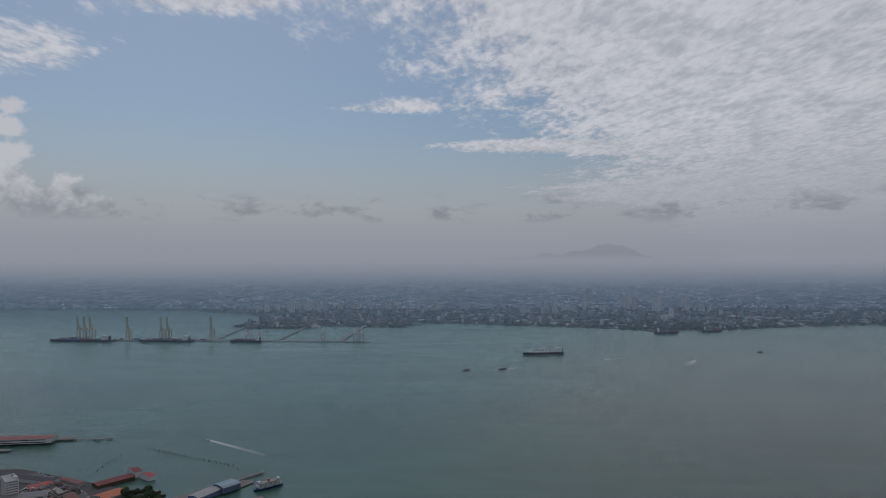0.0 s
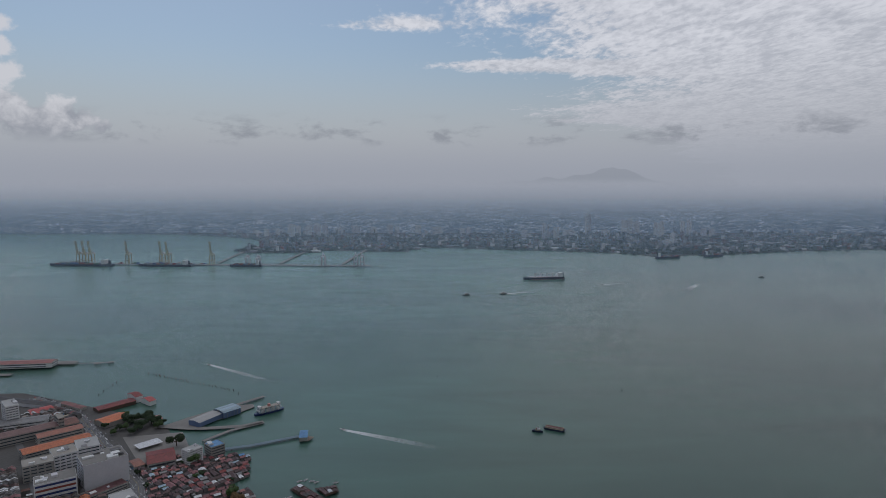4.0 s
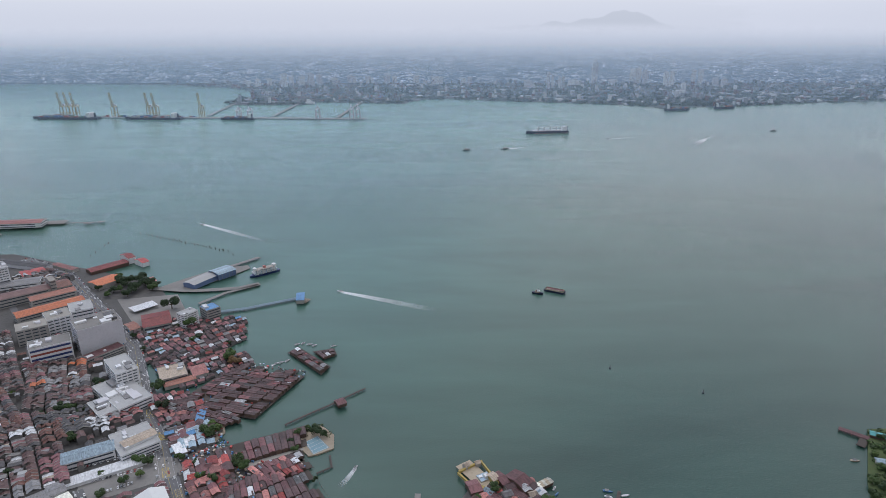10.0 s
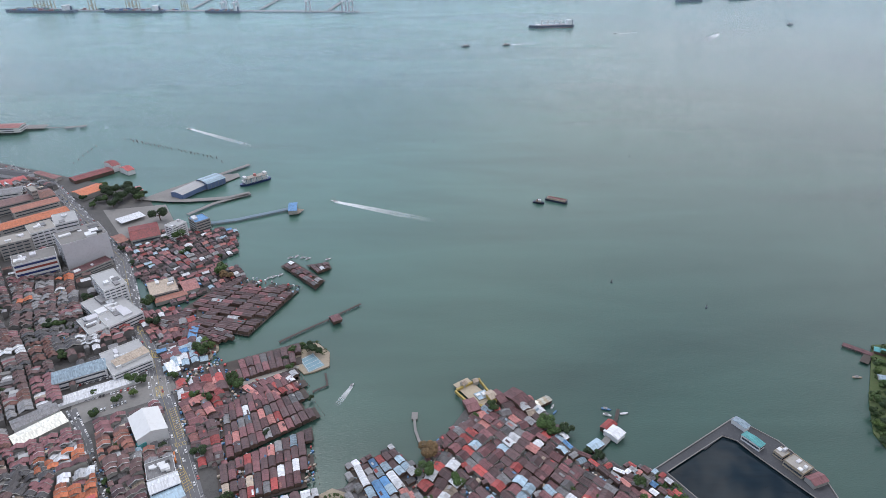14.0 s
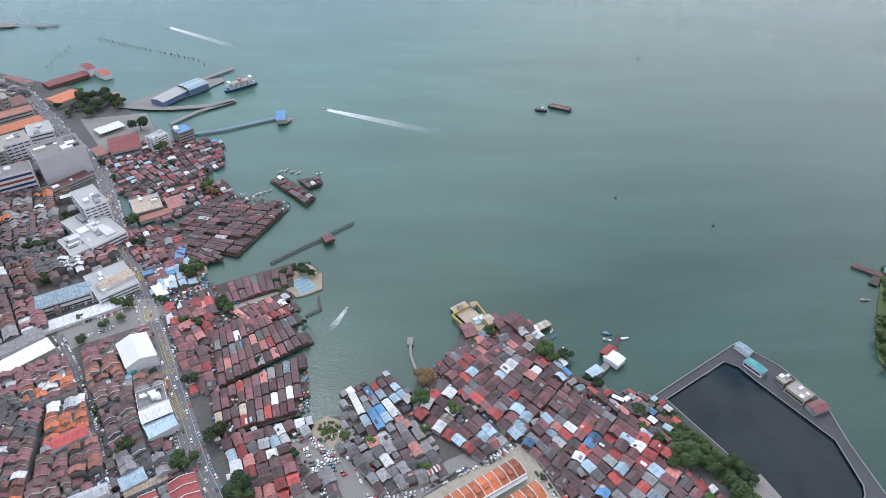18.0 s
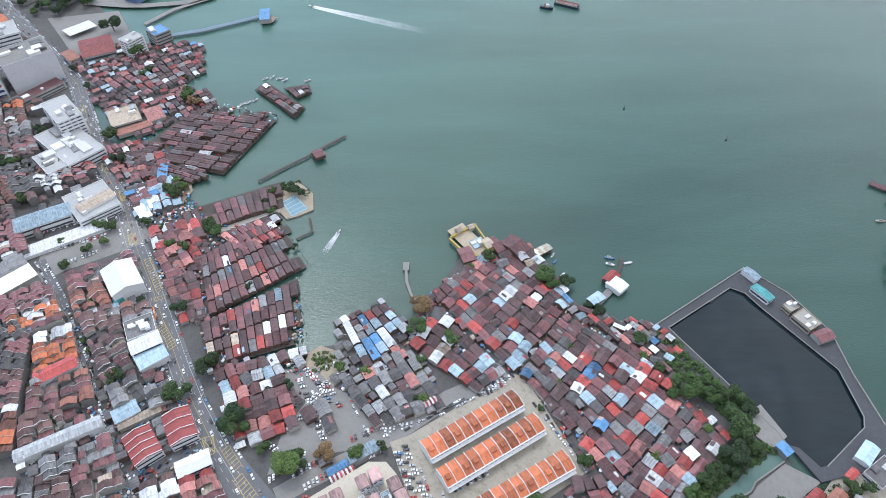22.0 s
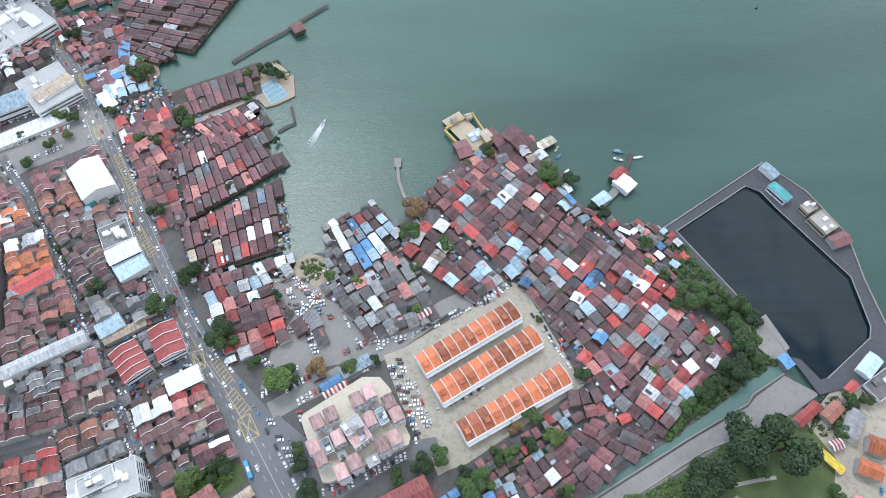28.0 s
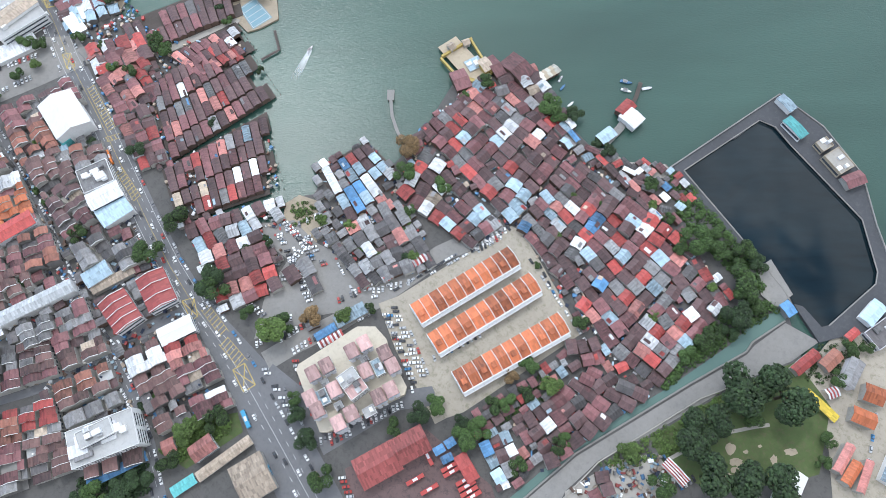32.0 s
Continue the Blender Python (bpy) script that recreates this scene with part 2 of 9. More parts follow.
WALL_GREY = material("grey_render", (0.66, 0.65, 0.67), 0.9, vary=0.12, stain=(0.35, 0.34, 0.34), stain_amount=0.2)
PLANK = material("weathered_boards", (0.128, 0.084, 0.064), 0.9, vary=0.35, random=0.5, streak=(0.3, 0.3, 3))
CONCRETE = material("concrete", (0.2565, 0.2451, 0.228), 0.9, vary=0.25, grain=0.4, big=0.03, stain=(0.2, 0.19, 0.18), stain_amount=0.5)
PALE = material("pale_concrete", (0.38, 0.355, 0.315), 0.9, vary=0.2, grain=0.4, big=0.03, stain=(0.3, 0.28, 0.25), stain_amount=0.5)
ASPHALT = material("asphalt", (0.165, 0.165, 0.17), 0.9, vary=0.22, grain=0.5, big=0.035, stain=(0.125, 0.125, 0.128), stain_amount=0.5)
QUAY = material("dark_asphalt", (0.075, 0.077, 0.083), 0.9, vary=0.25, grain=0.4, big=0.03, stain=(0.12, 0.12, 0.12), stain_amount=0.4)
EARTH = material("packed_earth", (0.115, 0.11, 0.104), 0.95, vary=0.35, grain=0.25, big=0.02, stain=(0.075, 0.072, 0.068), stain_amount=0.7)
SAND = material("sandy_earth", (0.37, 0.31, 0.23), 0.95, vary=0.25, grain=0.3, big=0.03, stain=(0.24, 0.2, 0.15), stain_amount=0.5)
GRASS = material("grass", (0.085, 0.12, 0.042), 0.95, vary=0.4, grain=0.35, big=0.04, stain=(0.12, 0.11, 0.06), stain_amount=0.7)
DECK = material("deck_boards", (0.088, 0.072, 0.0624), 0.9, vary=0.35, grain=0.5)
YELLOW = material("yellow_paint", (0.5, 0.38, 0.12), 0.7, vary=0.25, grain=0.8)
PAINT = material("white_road_paint", (0.55, 0.55, 0.54), 0.8, vary=0.3, grain=0.9)
GLASS = material("dark_glass", (0.075, 0.085, 0.1), 0.15, vary=0.2, bump=0)
BARK = material("bark", (0.1, 0.075, 0.055), 0.95, vary=0.3)
LEAF = material("leaves", (0.0496, 0.0896, 0.0224), 0.75, vary=0.35, grain=0.25, big=0.1, random=0.7, island=1.0, bump=0)
LEAF_PALE = material("pale_leaves", (0.095, 0.15, 0.035), 0.75, vary=0.3, grain=0.25, big=0.1, random=0.4, island=0.8, bump=0)
LEAF_DRY = material("dry_leaves", (0.2, 0.13, 0.06), 0.8, vary=0.3, grain=0.25, big=0.1, random=0.3, island=0.8, bump=0)
LEAF_DARK = material("dark_leaves", (0.0298, 0.0561, 0.0187), 0.75, vary=0.35, grain=0.25, big=0.1, random=0.3, island=1.0, bump=0)
STEEL = material("painted_steel", (0.3, 0.31, 0.32), 0.6, 0.2, vary=0.2)
HULL = material("dark_hull", (0.02, 0.03, 0.06), 0.6, vary=0.2)
CRANE = material("cream_crane_paint", (0.5, 0.42, 0.22), 0.6, vary=0.15)
TYRE = material("rubber", (0.02, 0.02, 0.02), 0.9, vary=0.2, bump=0)


def water_material(name, colour, wave=1.0, rough=0.14, wide=0.22, painted_sheen=0.0, swell=1.0, ior=1.33, patch=1.0):
    m = material(name, colour, rough, 0, vary=0.0, bump=0)
    t = m.node_tree
    b = t.nodes["Principled BSDF"]
    b.inputs["IOR"].default_value = ior
    co = t.nodes.new("ShaderNodeTexCoord").outputs["Object"]
    # drifting silty tints, drawn out along the tide; in the pond, painted cloud reflections
    a = noise_node(t, mapping_node(t, co, (0.0011 * patch, 0.0034 * patch, 1), (0, 0, 0.42)), 1.0, 4, 0.55, 0.8)
    s = noise_node(t, mapping_node(t, co, (0.004 * patch, 0.016 * patch, 1), (0, 0, 0.42)), 1.0, 3, 0.5, 0.5)
    gain = math_node(t, "ADD", 1.0, math_node(t, "MULTIPLY", math_node(t, "SUBTRACT", a, 0.5), wide * 2.2))
    gain = math_node(t, "ADD", gain, math_node(t, "MULTIPLY", math_node(t, "SUBTRACT", s, 0.5), wide * 1.1))
    # paler with distance: the sky's sheen on far water, painted into the colour
    sp = t.nodes.new("ShaderNodeSeparateXYZ")
    t.links.new(co, sp.inputs[0])
    gain = math_node(t, "MULTIPLY", gain, math_node(t, "ADD", 1.0, math_node(t, "MULTIPLY", ramp_node(t, math_node(t, "SUBTRACT", sp.outputs[1], math_node(t, "MULTIPLY", sp.outputs[0], 0.45)), 250, 1300), painted_sheen)))
    gain = math_node(t, "MULTIPLY", gain, math_node(t, "ADD", 1.0, math_node(t, "MULTIPLY", ramp_node(t, sp.outputs[1], 1700, 3400), painted_sheen * 1.3)))
    # darker to the east: dimmer water away from the sun, painted into the colour
    gain = math_node(t, "MULTIPLY", gain, math_node(t, "SUBTRACT", 1.0, math_node(t, "MULTIPLY", ramp_node(t, math_node(t, "SUBTRACT", sp.outputs[0], math_node(t, "MULTIPLY", sp.outputs[1], 0.15)), -150, 700), painted_sheen * 0.45)))
    gc = t.nodes.new("ShaderNodeCombineColor")
    for i in range(3):
        t.links.new(gain, gc.inputs[i])
    t.links.new(mix_node(t, 1.0, colour, gc.outputs[0], "MULTIPLY"), b.inputs["Base Color"])
    n1 = noise_node(t, mapping_node(t, co, (0.35, 0.8, 1), (0, 0, 0.5)), 1.0, 4, 0.6, 0.4)
    n2 = noise_node(t, mapping_node(t, co, (0.03, 0.07, 1), (0, 0, 0.2)), 1.0, 3, 0.6, 0.4)
    h = math_node(t, "ADD", math_node(t, "MULTIPLY", n1, 0.4), math_node(t, "MULTIPLY", n2, swell))
    bn = t.nodes.new("ShaderNodeBump")
    bn.inputs["Strength"].default_value, bn.inputs["Distance"].default_value = 0.5 * wave, 0.9
    links(t, (h, bn.inputs["Height"]), (bn.outputs[0], b.inputs["Normal"]))
    return m


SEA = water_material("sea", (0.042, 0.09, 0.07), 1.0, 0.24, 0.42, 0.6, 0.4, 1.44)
# mottling in the pond's colour stands in for reflected clouds
POND = water_material("pond_water", (0.007, 0.016, 0.021), 0.02, 0.01, 0.6, 0.0, 0.3, 1.36, 12.0)
CANAL = water_material("canal_water", (0.12, 0.19, 0.165), 0.3)


# ---- building blocks ----
def mesh_of(name, verts, faces, mat):
    me = bpy.data.meshes.new(name)
    me.from_pydata(verts, [], faces)
    mats = mat if isinstance(mat, (list, tuple)) else [mat]
    for m in mats:
        me.materials.append(m)
    return me


class Form:
    """Collects boxes, prisms and slabs into one mesh."""

    def __init__(self):
        self.v, self.f, self.m = [], [], []

    def add(self, verts, faces, mi=0):
        k = len(self.v)
        self.v += [tuple(p) for p in verts]
        self.f += [tuple(k + i for i in f) for f in faces]
        self.m += [mi] * len(faces)
        return self

    def box(self, x0, y0, z0, x1, y1, z1, mi=0):
        return self.add([(x0, y0, z0), (x1, y0, z0), (x1, y1, z0), (x0, y1, z0), (x0, y0, z1), (x1, y0, z1), (x1, y1, z1), (x0, y1, z1)],
                        [(0, 3, 2, 1), (4, 5, 6, 7), (0, 1, 5, 4), (1, 2, 6, 5), (2, 3, 7, 6), (3, 0, 4, 7)], mi)

    def beam(self, p, q, r, mi=0, r2=None):
        p, q = Vector(p), Vector(q)
        d = (q - p).normalized()
        a = d.orthogonal().normalized()
        b = d.cross(a)
        r2 = r if r2 is None else r2
        ring = [(1, 1), (-1, 1), (-1, -1), (1, -1)]
        vs = [p + (a * i + b * j) * r for i, j in ring] + [q + (a * i + b * j) * r2 for i, j in ring]
        return self.add(vs, [(0, 1, 2, 3), (7, 6, 5, 4), (0, 4, 5, 1), (1, 5, 6, 2), (2, 6, 7, 3), (3, 7, 4, 0)], mi)

    def tube(self, p, q, r, r2, n=7, mi=0):
        p, q = Vector(p), Vector(q)
        d = (q - p).normalized()
        a = d.orthogonal().normalized()
        b = d.cross(a)
        ang = [2 * math.pi * i / n for i in range(n)]
        vs = [p + (a * math.cos(g) + b * math.sin(g)) * r for g in ang] + [q + (a * math.cos(g) + b * math.sin(g)) * r2 for g in ang]
        fs = [(i, (i + 1) % n, n + (i + 1) % n, n + i) for i in range(n)] + [tuple(range(n))[::-1], tuple(range(n, 2 * n))]
        return self.add(vs, fs, mi)

    def prism(self, pts, z0, z1, mi=0):
        n = len(pts)
        area = sum(pts[i][0] * pts[(i + 1) % n][1] - pts[(i + 1) % n][0] * pts[i][1] for i in range(n))
        pts = pts if area > 0 else pts[::-1]
        vs = [(x, y, z0) for x, y in pts] + [(x, y, z1) for x, y in pts]
        return self.add(vs, [tuple(range(n, 2 * n)), tuple(range(n))[::-1]] + [(i, (i + 1) % n, n + (i + 1) % n, n + i) for i in range(n)], mi)

    def object(self, name, mat, parent=None, m=None, label=""):
        me = mesh_of(name, self.v, self.f, mat)
        if any(self.m):
            me.polygons.foreach_set("material_index", self.m)
        ob = new(name, me)
        if parent is not None:
            ob.parent = parent
        if m is not None:
            ob.matrix_basis = m
        if label:
            ob["label"] = label
        return ob


def part(name, form, mat, parent, label=""):
    return form.object(name, mat, parent, None, label)


def thing(name, m, label, category, group=""):
    ob = new(name)
    ob.matrix_basis = m
    return tagged(ob, label, category, group)


# ---- what stands where, metre by metre ----
OCC_X, OCC_Y = -720, 250
OCC = np.zeros((920, 1140), bool)
PAVED = ("road", "car_park", "terrace_court", "depot_yard", "canal_road", "canal_water", "podium", "park_ground", "temple_ground", "ferry_yard", "jetty_lane", "garden_ground", "rubble_ground")


def mark(pts):
    """Notes that a plot is taken."""
    pts = [(q[0], q[1]) for q in pts]
    x0, x1 = int(min(q[0] for q in pts)) - 1, int(max(q[0] for q in pts)) + 2
    y0, y1 = int(min(q[1] for q in pts)) - 1, int(max(q[1] for q in pts)) + 2
    x0, y0 = max(x0, OCC_X), max(y0, OCC_Y)
    x1, y1 = min(x1, OCC_X + OCC.shape[1]), min(y1, OCC_Y + OCC.shape[0])
    if x1 <= x0 or y1 <= y0:
        return
    gx, gy = np.meshgrid(np.arange(x0, x1) + 0.5, np.arange(y0, y1) + 0.5)
    hit = np.zeros(gx.shape, bool)
    for (xa, ya), (xb, yb) in zip(pts, pts[1:] + pts[:1]):
        if ya != yb:
            hit ^= ((ya > gy) != (yb > gy)) & (gx < (xb - xa) * (gy - ya) / (yb - ya) + xa)
    OCC[y0 - OCC_Y:y1 - OCC_Y, x0 - OCC_X:x1 - OCC_X] |= hit


def plot(x, y, ang, L, W):
    c, q = math.cos(radians(ang)), math.sin(radians(ang))
    return [(x + L * a * c - W * b * q, y + L * a * q + W * b * c) for a, b in ((-0.5, -0.5), (0.5, -0.5), (0.5, 0.5), (-0.5, 0.5))]


def taken(x, y, ang, L, W):
    """The share of a plot that something stands on."""
    c, q = math.cos(radians(ang)), math.sin(radians(ang))
    n = 0
    for i in range(4):
        for j in range(4):
            a, b = L * (i / 3 - 0.5) * 0.95, W * (j / 3 - 0.5) * 0.95
            n += bool(OCC[int(y + a * q + b * c) - OCC_Y, int(x + a * c - b * q) - OCC_X])
    return n / 16


# ---- kinds of things ----
RND = random.Random(7)
PALETTES = {
    "jetty": [(RUST, "rust-brown", 46), (MAROON, "maroon", 28), (PINK, "faded red", 6), (RED, "red", 4), (GREY, "grey", 10), (WHITE, "white", 3), (PALE_BLUE, "pale blue", 1), (TAN, "tan", 1)],
    "dark": [(RUST, "rust-brown", 70), (MAROON, "maroon", 18), (DARK, "dark grey", 9), (GREY, "grey", 4), (WHITE, "white", 2)],
    "mixed": [(RUST, "rust-brown", 32), (MAROON, "maroon", 28), (RED, "red", 12), (PINK, "faded red", 7), (WHITE, "white", 8), (GREY, "grey", 14), (DARK, "dark grey", 7), (PALE_BLUE, "pale blue", 6), (BLUE, "blue", 2), (TAN, "tan", 2)],
    "red": [(RED, "red", 22), (PINK, "faded red", 14), (MAROON, "maroon", 38), (RUST, "rust-brown", 18), (WHITE, "white", 5), (GREY, "grey", 6)],
    "blue": [(PALE_BLUE, "pale blue", 44), (BLUE, "blue", 14), (WHITE, "white", 20), (RUST, "rust-brown", 20), (GREY, "grey", 10), (RED, "red", 5)],
    "white": [(WHITE, "white", 34), (RUST, "rust-brown", 26), (MAROON, "maroon", 18), (GREY, "grey", 14), (RED, "red", 9), (PALE_BLUE, "pale blue", 3)],
    "grey": [(GREY, "grey", 50), (DARK, "dark grey", 25), (RUST, "rust-brown", 12), (PINK, "faded red", 8), (WHITE, "white", 6)],
    "shop": [(OLD_TILE, "old brown tiled", 36), (TILE, "terracotta tiled", 16), (ORANGE, "orange tiled", 8), (MAROON, "maroon", 16), (RED, "red", 5), (WHITE, "white", 6), (GREY, "grey", 8), (PALE_BLUE, "pale blue", 3), (PINK, "faded red", 5)],
    "tile": [(TILE, "terracotta tiled", 26), (ORANGE, "orange tiled", 9), (OLD_TILE, "old brown tiled", 28), (GREY, "grey", 7), (PINK, "faded red", 6), (WHITE, "white", 6), (MAROON, "maroon", 14), (PALE_BLUE, "pale blue", 2)],
    "old": [(OLD_TILE, "old brown tiled", 56), (MAROON, "maroon", 20), (TILE, "terracotta tiled", 14), (ORANGE, "orange tiled", 8), (GREY, "grey", 6), (WHITE, "white", 3)],
    "far": [(OLD_TILE, "old brown tiled", 44), (TILE, "terracotta tiled", 9), (ORANGE, "orange tiled", 2), (GREY, "grey", 12), (DARK, "dark grey", 24), (WHITE, "white", 4), (MAROON, "maroon", 16)],
    "rear": [(GREY, "grey", 32), (DARK, "dark grey", 24), (WHITE, "white", 8), (MAROON, "maroon", 16), (RUST, "rust-brown", 18), (PALE_BLUE, "pale blue", 3), (BLUE, "blue", 2)],
    "brick": [(MAROON, "dark red", 80), (OLD_TILE, "old brown tiled", 20)],
}


def pick(palette):
    rows = PALETTES[palette]
    return RND.choices(rows, [r[2] for r in rows])[0]


def sheet(form, p, q, r, s, thick=0.1, mi=0):
    """A thin sheet through four corners, thickened downwards."""
    vs = [Vector(c) for c in (p, q, r, s)]
    n = (vs[1] - vs[0]).cross(vs[3] - vs[0]).normalized() * thick
    return form.add(vs + [v - n for v in vs], [(0, 1, 2, 3), (7, 6, 5, 4), (0, 4, 5, 1), (1, 5, 6, 2), (2, 6, 7, 3), (3, 7, 4, 0)], mi)


def gable_body(L, W, base, eave, rise):
    x, y = L / 2, W / 2
    return Form().add([(-x, -y, base), (x, -y, base), (x, y, base), (-x, y, base), (-x, -y, eave), (x, -y, eave), (x, y, eave), (-x, y, eave), (-x, 0, eave + rise - 0.12), (x, 0, eave + rise - 0.12)],
                      [(0, 3, 2, 1), (0, 1, 5, 4), (2, 3, 7, 6), (1, 2, 6, 9, 5), (3, 0, 4, 8, 7), (4, 5, 9, 8), (6, 7, 8, 9)])


def house(name, x, y, ang, L, W, base, eave, rise, roof, wall, label, category="house", group="", over=0.45, extras=True):
    mark(plot(x, y, ang, L, W))
    body = gable_body(L, W, 0, eave, rise).object(name, wall, None, pose(x, y, base, 0, 0, ang))
    tagged(body, label, category, group)
    top = part("roof", chevron_roof(L, W, eave, rise, over), roof, body)
    if extras and RND.random() < 0.3:
        # a lean-to or patch sheet on one slope
        f, s = Form(), RND.choice((1, -1))
        a, w = RND.uniform(-L / 2, L / 4), W / 2
        lo, hi = RND.uniform(0.1, 0.3), RND.uniform(0.6, 0.92)
        b = a + RND.uniform(1.8, 0.35 * L + 2)
        pts = [(a, s * w * lo), (b, s * w * lo), (b, s * w * hi), (a, s * w * hi)]
        q = [(px, py, eave + rise * (1 - abs(py) / w) + 0.16) for px, py in (pts if s > 0 else pts[::-1])]
        sheet(f, *q)
        part("roof_patch", f, pick("mixed")[0], top)
    return body


RAGGED = (0.0, 0.09, 0.03, 0.14, 0.05)        # how far each row of a jetty falls short


def block(a, b, c, d, cu, cv, kind, palette, ridge="v", skip=0.04, group="", turn=0.0, far=False):
    """Rows of small houses in a four-sided plot: cells about cu along a-b and cv along a-d, ridges along u or v."""
    if kind == "shop":
        return shop_row(a, b, c, d, palette, group, far)
    a, b, c, d = (Vector(p) for p in (a, b, c, d))
    nu = max(1, round(((b - a).length + (c - d).length) / 2 / cu))
    nv = max(1, round(((d - a).length + (c - b).length) / 2 / cv))

    def at(u, v):
        return (a * (1 - u) + b * u) * (1 - v) + (d * (1 - u) + c * u) * v

    for j in range(nv):
        wob = RND.uniform(-0.02, 0.02)
        for i in range(nu):
            if RND.random() < (max(skip, 0.12) if far else skip):
                continue
            if kind == "jetty" and nu > 6 and (i + 1) / nu > 1.02 - RAGGED[j % 5]:
                continue
            u0, u1, v0, v1 = i / nu, (i + 1) / nu, j / nv, (j + 1) / nv
            mid = at((u0 + u1) / 2, (v0 + v1) / 2)
            du = at(u1, (v0 + v1) / 2) - at(u0, (v0 + v1) / 2)
            dv = at((u0 + u1) / 2, v1) - at((u0 + u1) / 2, v0)
            along = (dv if RND.random() < 0.6 else du) if kind == "shack" else dv if ridge == "v" else du
            cross = abs(du.x * dv.y - du.y * dv.x)
            L = along.length * RND.uniform(0.9, 1.06)
            W = cross / along.length * RND.uniform(0.8, 0.97)
            ang = math.degrees(math.atan2(along.y, along.x)) + turn + (RND.gauss(0, 3.5) if kind == "shack" else RND.uniform(-2.5, 2.5))
            roof, word, _ = pick(palette)
            jit = Vector((RND.uniform(-0.5, 0.5), RND.uniform(-0.5, 0.5)))
            if kind == "jetty":
                # long narrow strips, side by side, two rows to a walkway
                L, W = along.length * RND.uniform(0.9, 0.95), cross / along.length * RND.uniform(0.84, 0.9)
                ang = math.degrees(math.atan2(along.y, along.x)) + turn + RND.uniform(-0.8, 0.8)
                jit = along * ((0.03 if j % 2 == 0 else -0.03) + RND.uniform(-0.02, 0.02))
            x, y = mid + jit
            if far:
                far_house(x, y, ang, L * RND.uniform(0.85, 1), W * RND.uniform(0.75, 1), RND.uniform(2.6, 5), roof)
            elif kind == "jetty":
                house("stilt_house", x, y, ang, L, W, 2.1, RND.uniform(2.6, 4.4), W * RND.uniform(0.13, 0.2), roof, PLANK,
                      f"wooden house on stilts under a {word} sheet roof", "house", group, 0.1)
            else:
                timber = RND.random() < 0.45
                house("timber_house" if timber else "village_house", x, y, ang, L, W, 1.2, RND.uniform(2.6, 5.4), W * RND.uniform(0.14, 0.25), roof, PLANK if timber else WALL,
                      f"small {'timber' if timber else 'rendered'} village house under a {word} sheet roof", "house", group, 0.18)


def infill(poly, tries, sizes, palette, ang, seed, what="lean_to_house", far=False, tall=(2.4, 4.4)):
    """Small houses and sheds crowding the gaps between the larger ones."""
    r = random.Random(seed)
    xs, ys = [q[0] for q in poly], [q[1] for q in poly]
    for k in range(tries):
        x, y = r.uniform(min(xs), max(xs)), r.uniform(min(ys), max(ys))
        if not inside(x, y, list(poly)):
            continue
        big = 1 - k / tries
        L, W = sizes[0] + (sizes[1] - sizes[0]) * big * r.uniform(0.7, 1), (sizes[0] + (sizes[1] - sizes[0]) * big * r.uniform(0.4, 0.8)) * 0.85
        g = ang + r.choice((0, 90)) + r.gauss(0, 4)
        if taken(x, y, g, L, W) > 0.13:
            continue
        roof, word, _ = pick(palette)
        if far:
            far_house(x, y, g, L, W, r.uniform(*tall), roof)
        else:
            timber = r.random() < 0.5
            house(what, x, y, g, L, W, 1.2, r.uniform(*tall), W * r.uniform(0.1, 0.18), roof, PLANK if timber else WALL,
                  f"small {'timber' if timber else 'rendered'} lean-to house under a {word} sheet roof", "house", "small houses between the rows", 0.15, False)


FAR_BODY, FAR_ROOF, FAR_MATS = [], {}, {}


def far_house(x, y, ang, L, W, h, roof):
    """One of the many houses that stay far off: gathered into a joined mass."""
    mark(plot(x, y, ang, L, W))
    m = pose(x, y, 1.2, 0, 0, ang)
    rise = min(2.4, W * 0.2)
    for store, f in ((FAR_BODY, gable_body(L, W, 0, h, rise)), (FAR_ROOF.setdefault(roof.name, []), chevron_roof(L, W, h, rise, 0.2))):
        store.append(([tuple(m @ Vector(p)) for p in f.v], f.f))
    FAR_MATS[roof.name] = roof


def flush_far():
    f = Form()
    for v, q in FAR_BODY:
        f.add(v, q)
    ob = tagged(f.object("distant_houses", WALL_DULL), "crowded old town houses under brown and orange roofs", "houses", "", "stuff")
    for name, rows in FAR_ROOF.items():
        f = Form()
        for v, q in rows:
            f.add(v, q)
        tagged(part("roofs", f, FAR_MATS[name], ob), kind="stuff")


def gable_across(x0, x1, w, e, rise, over=0.15):
    """A roof whose ridge runs across the house, from side wall to side wall."""
    f = chevron_roof(w, x1 - x0, e, rise, over)
    f.v = [(y + (x0 + x1) / 2, -x, z) for x, y, z in f.v]
    return f


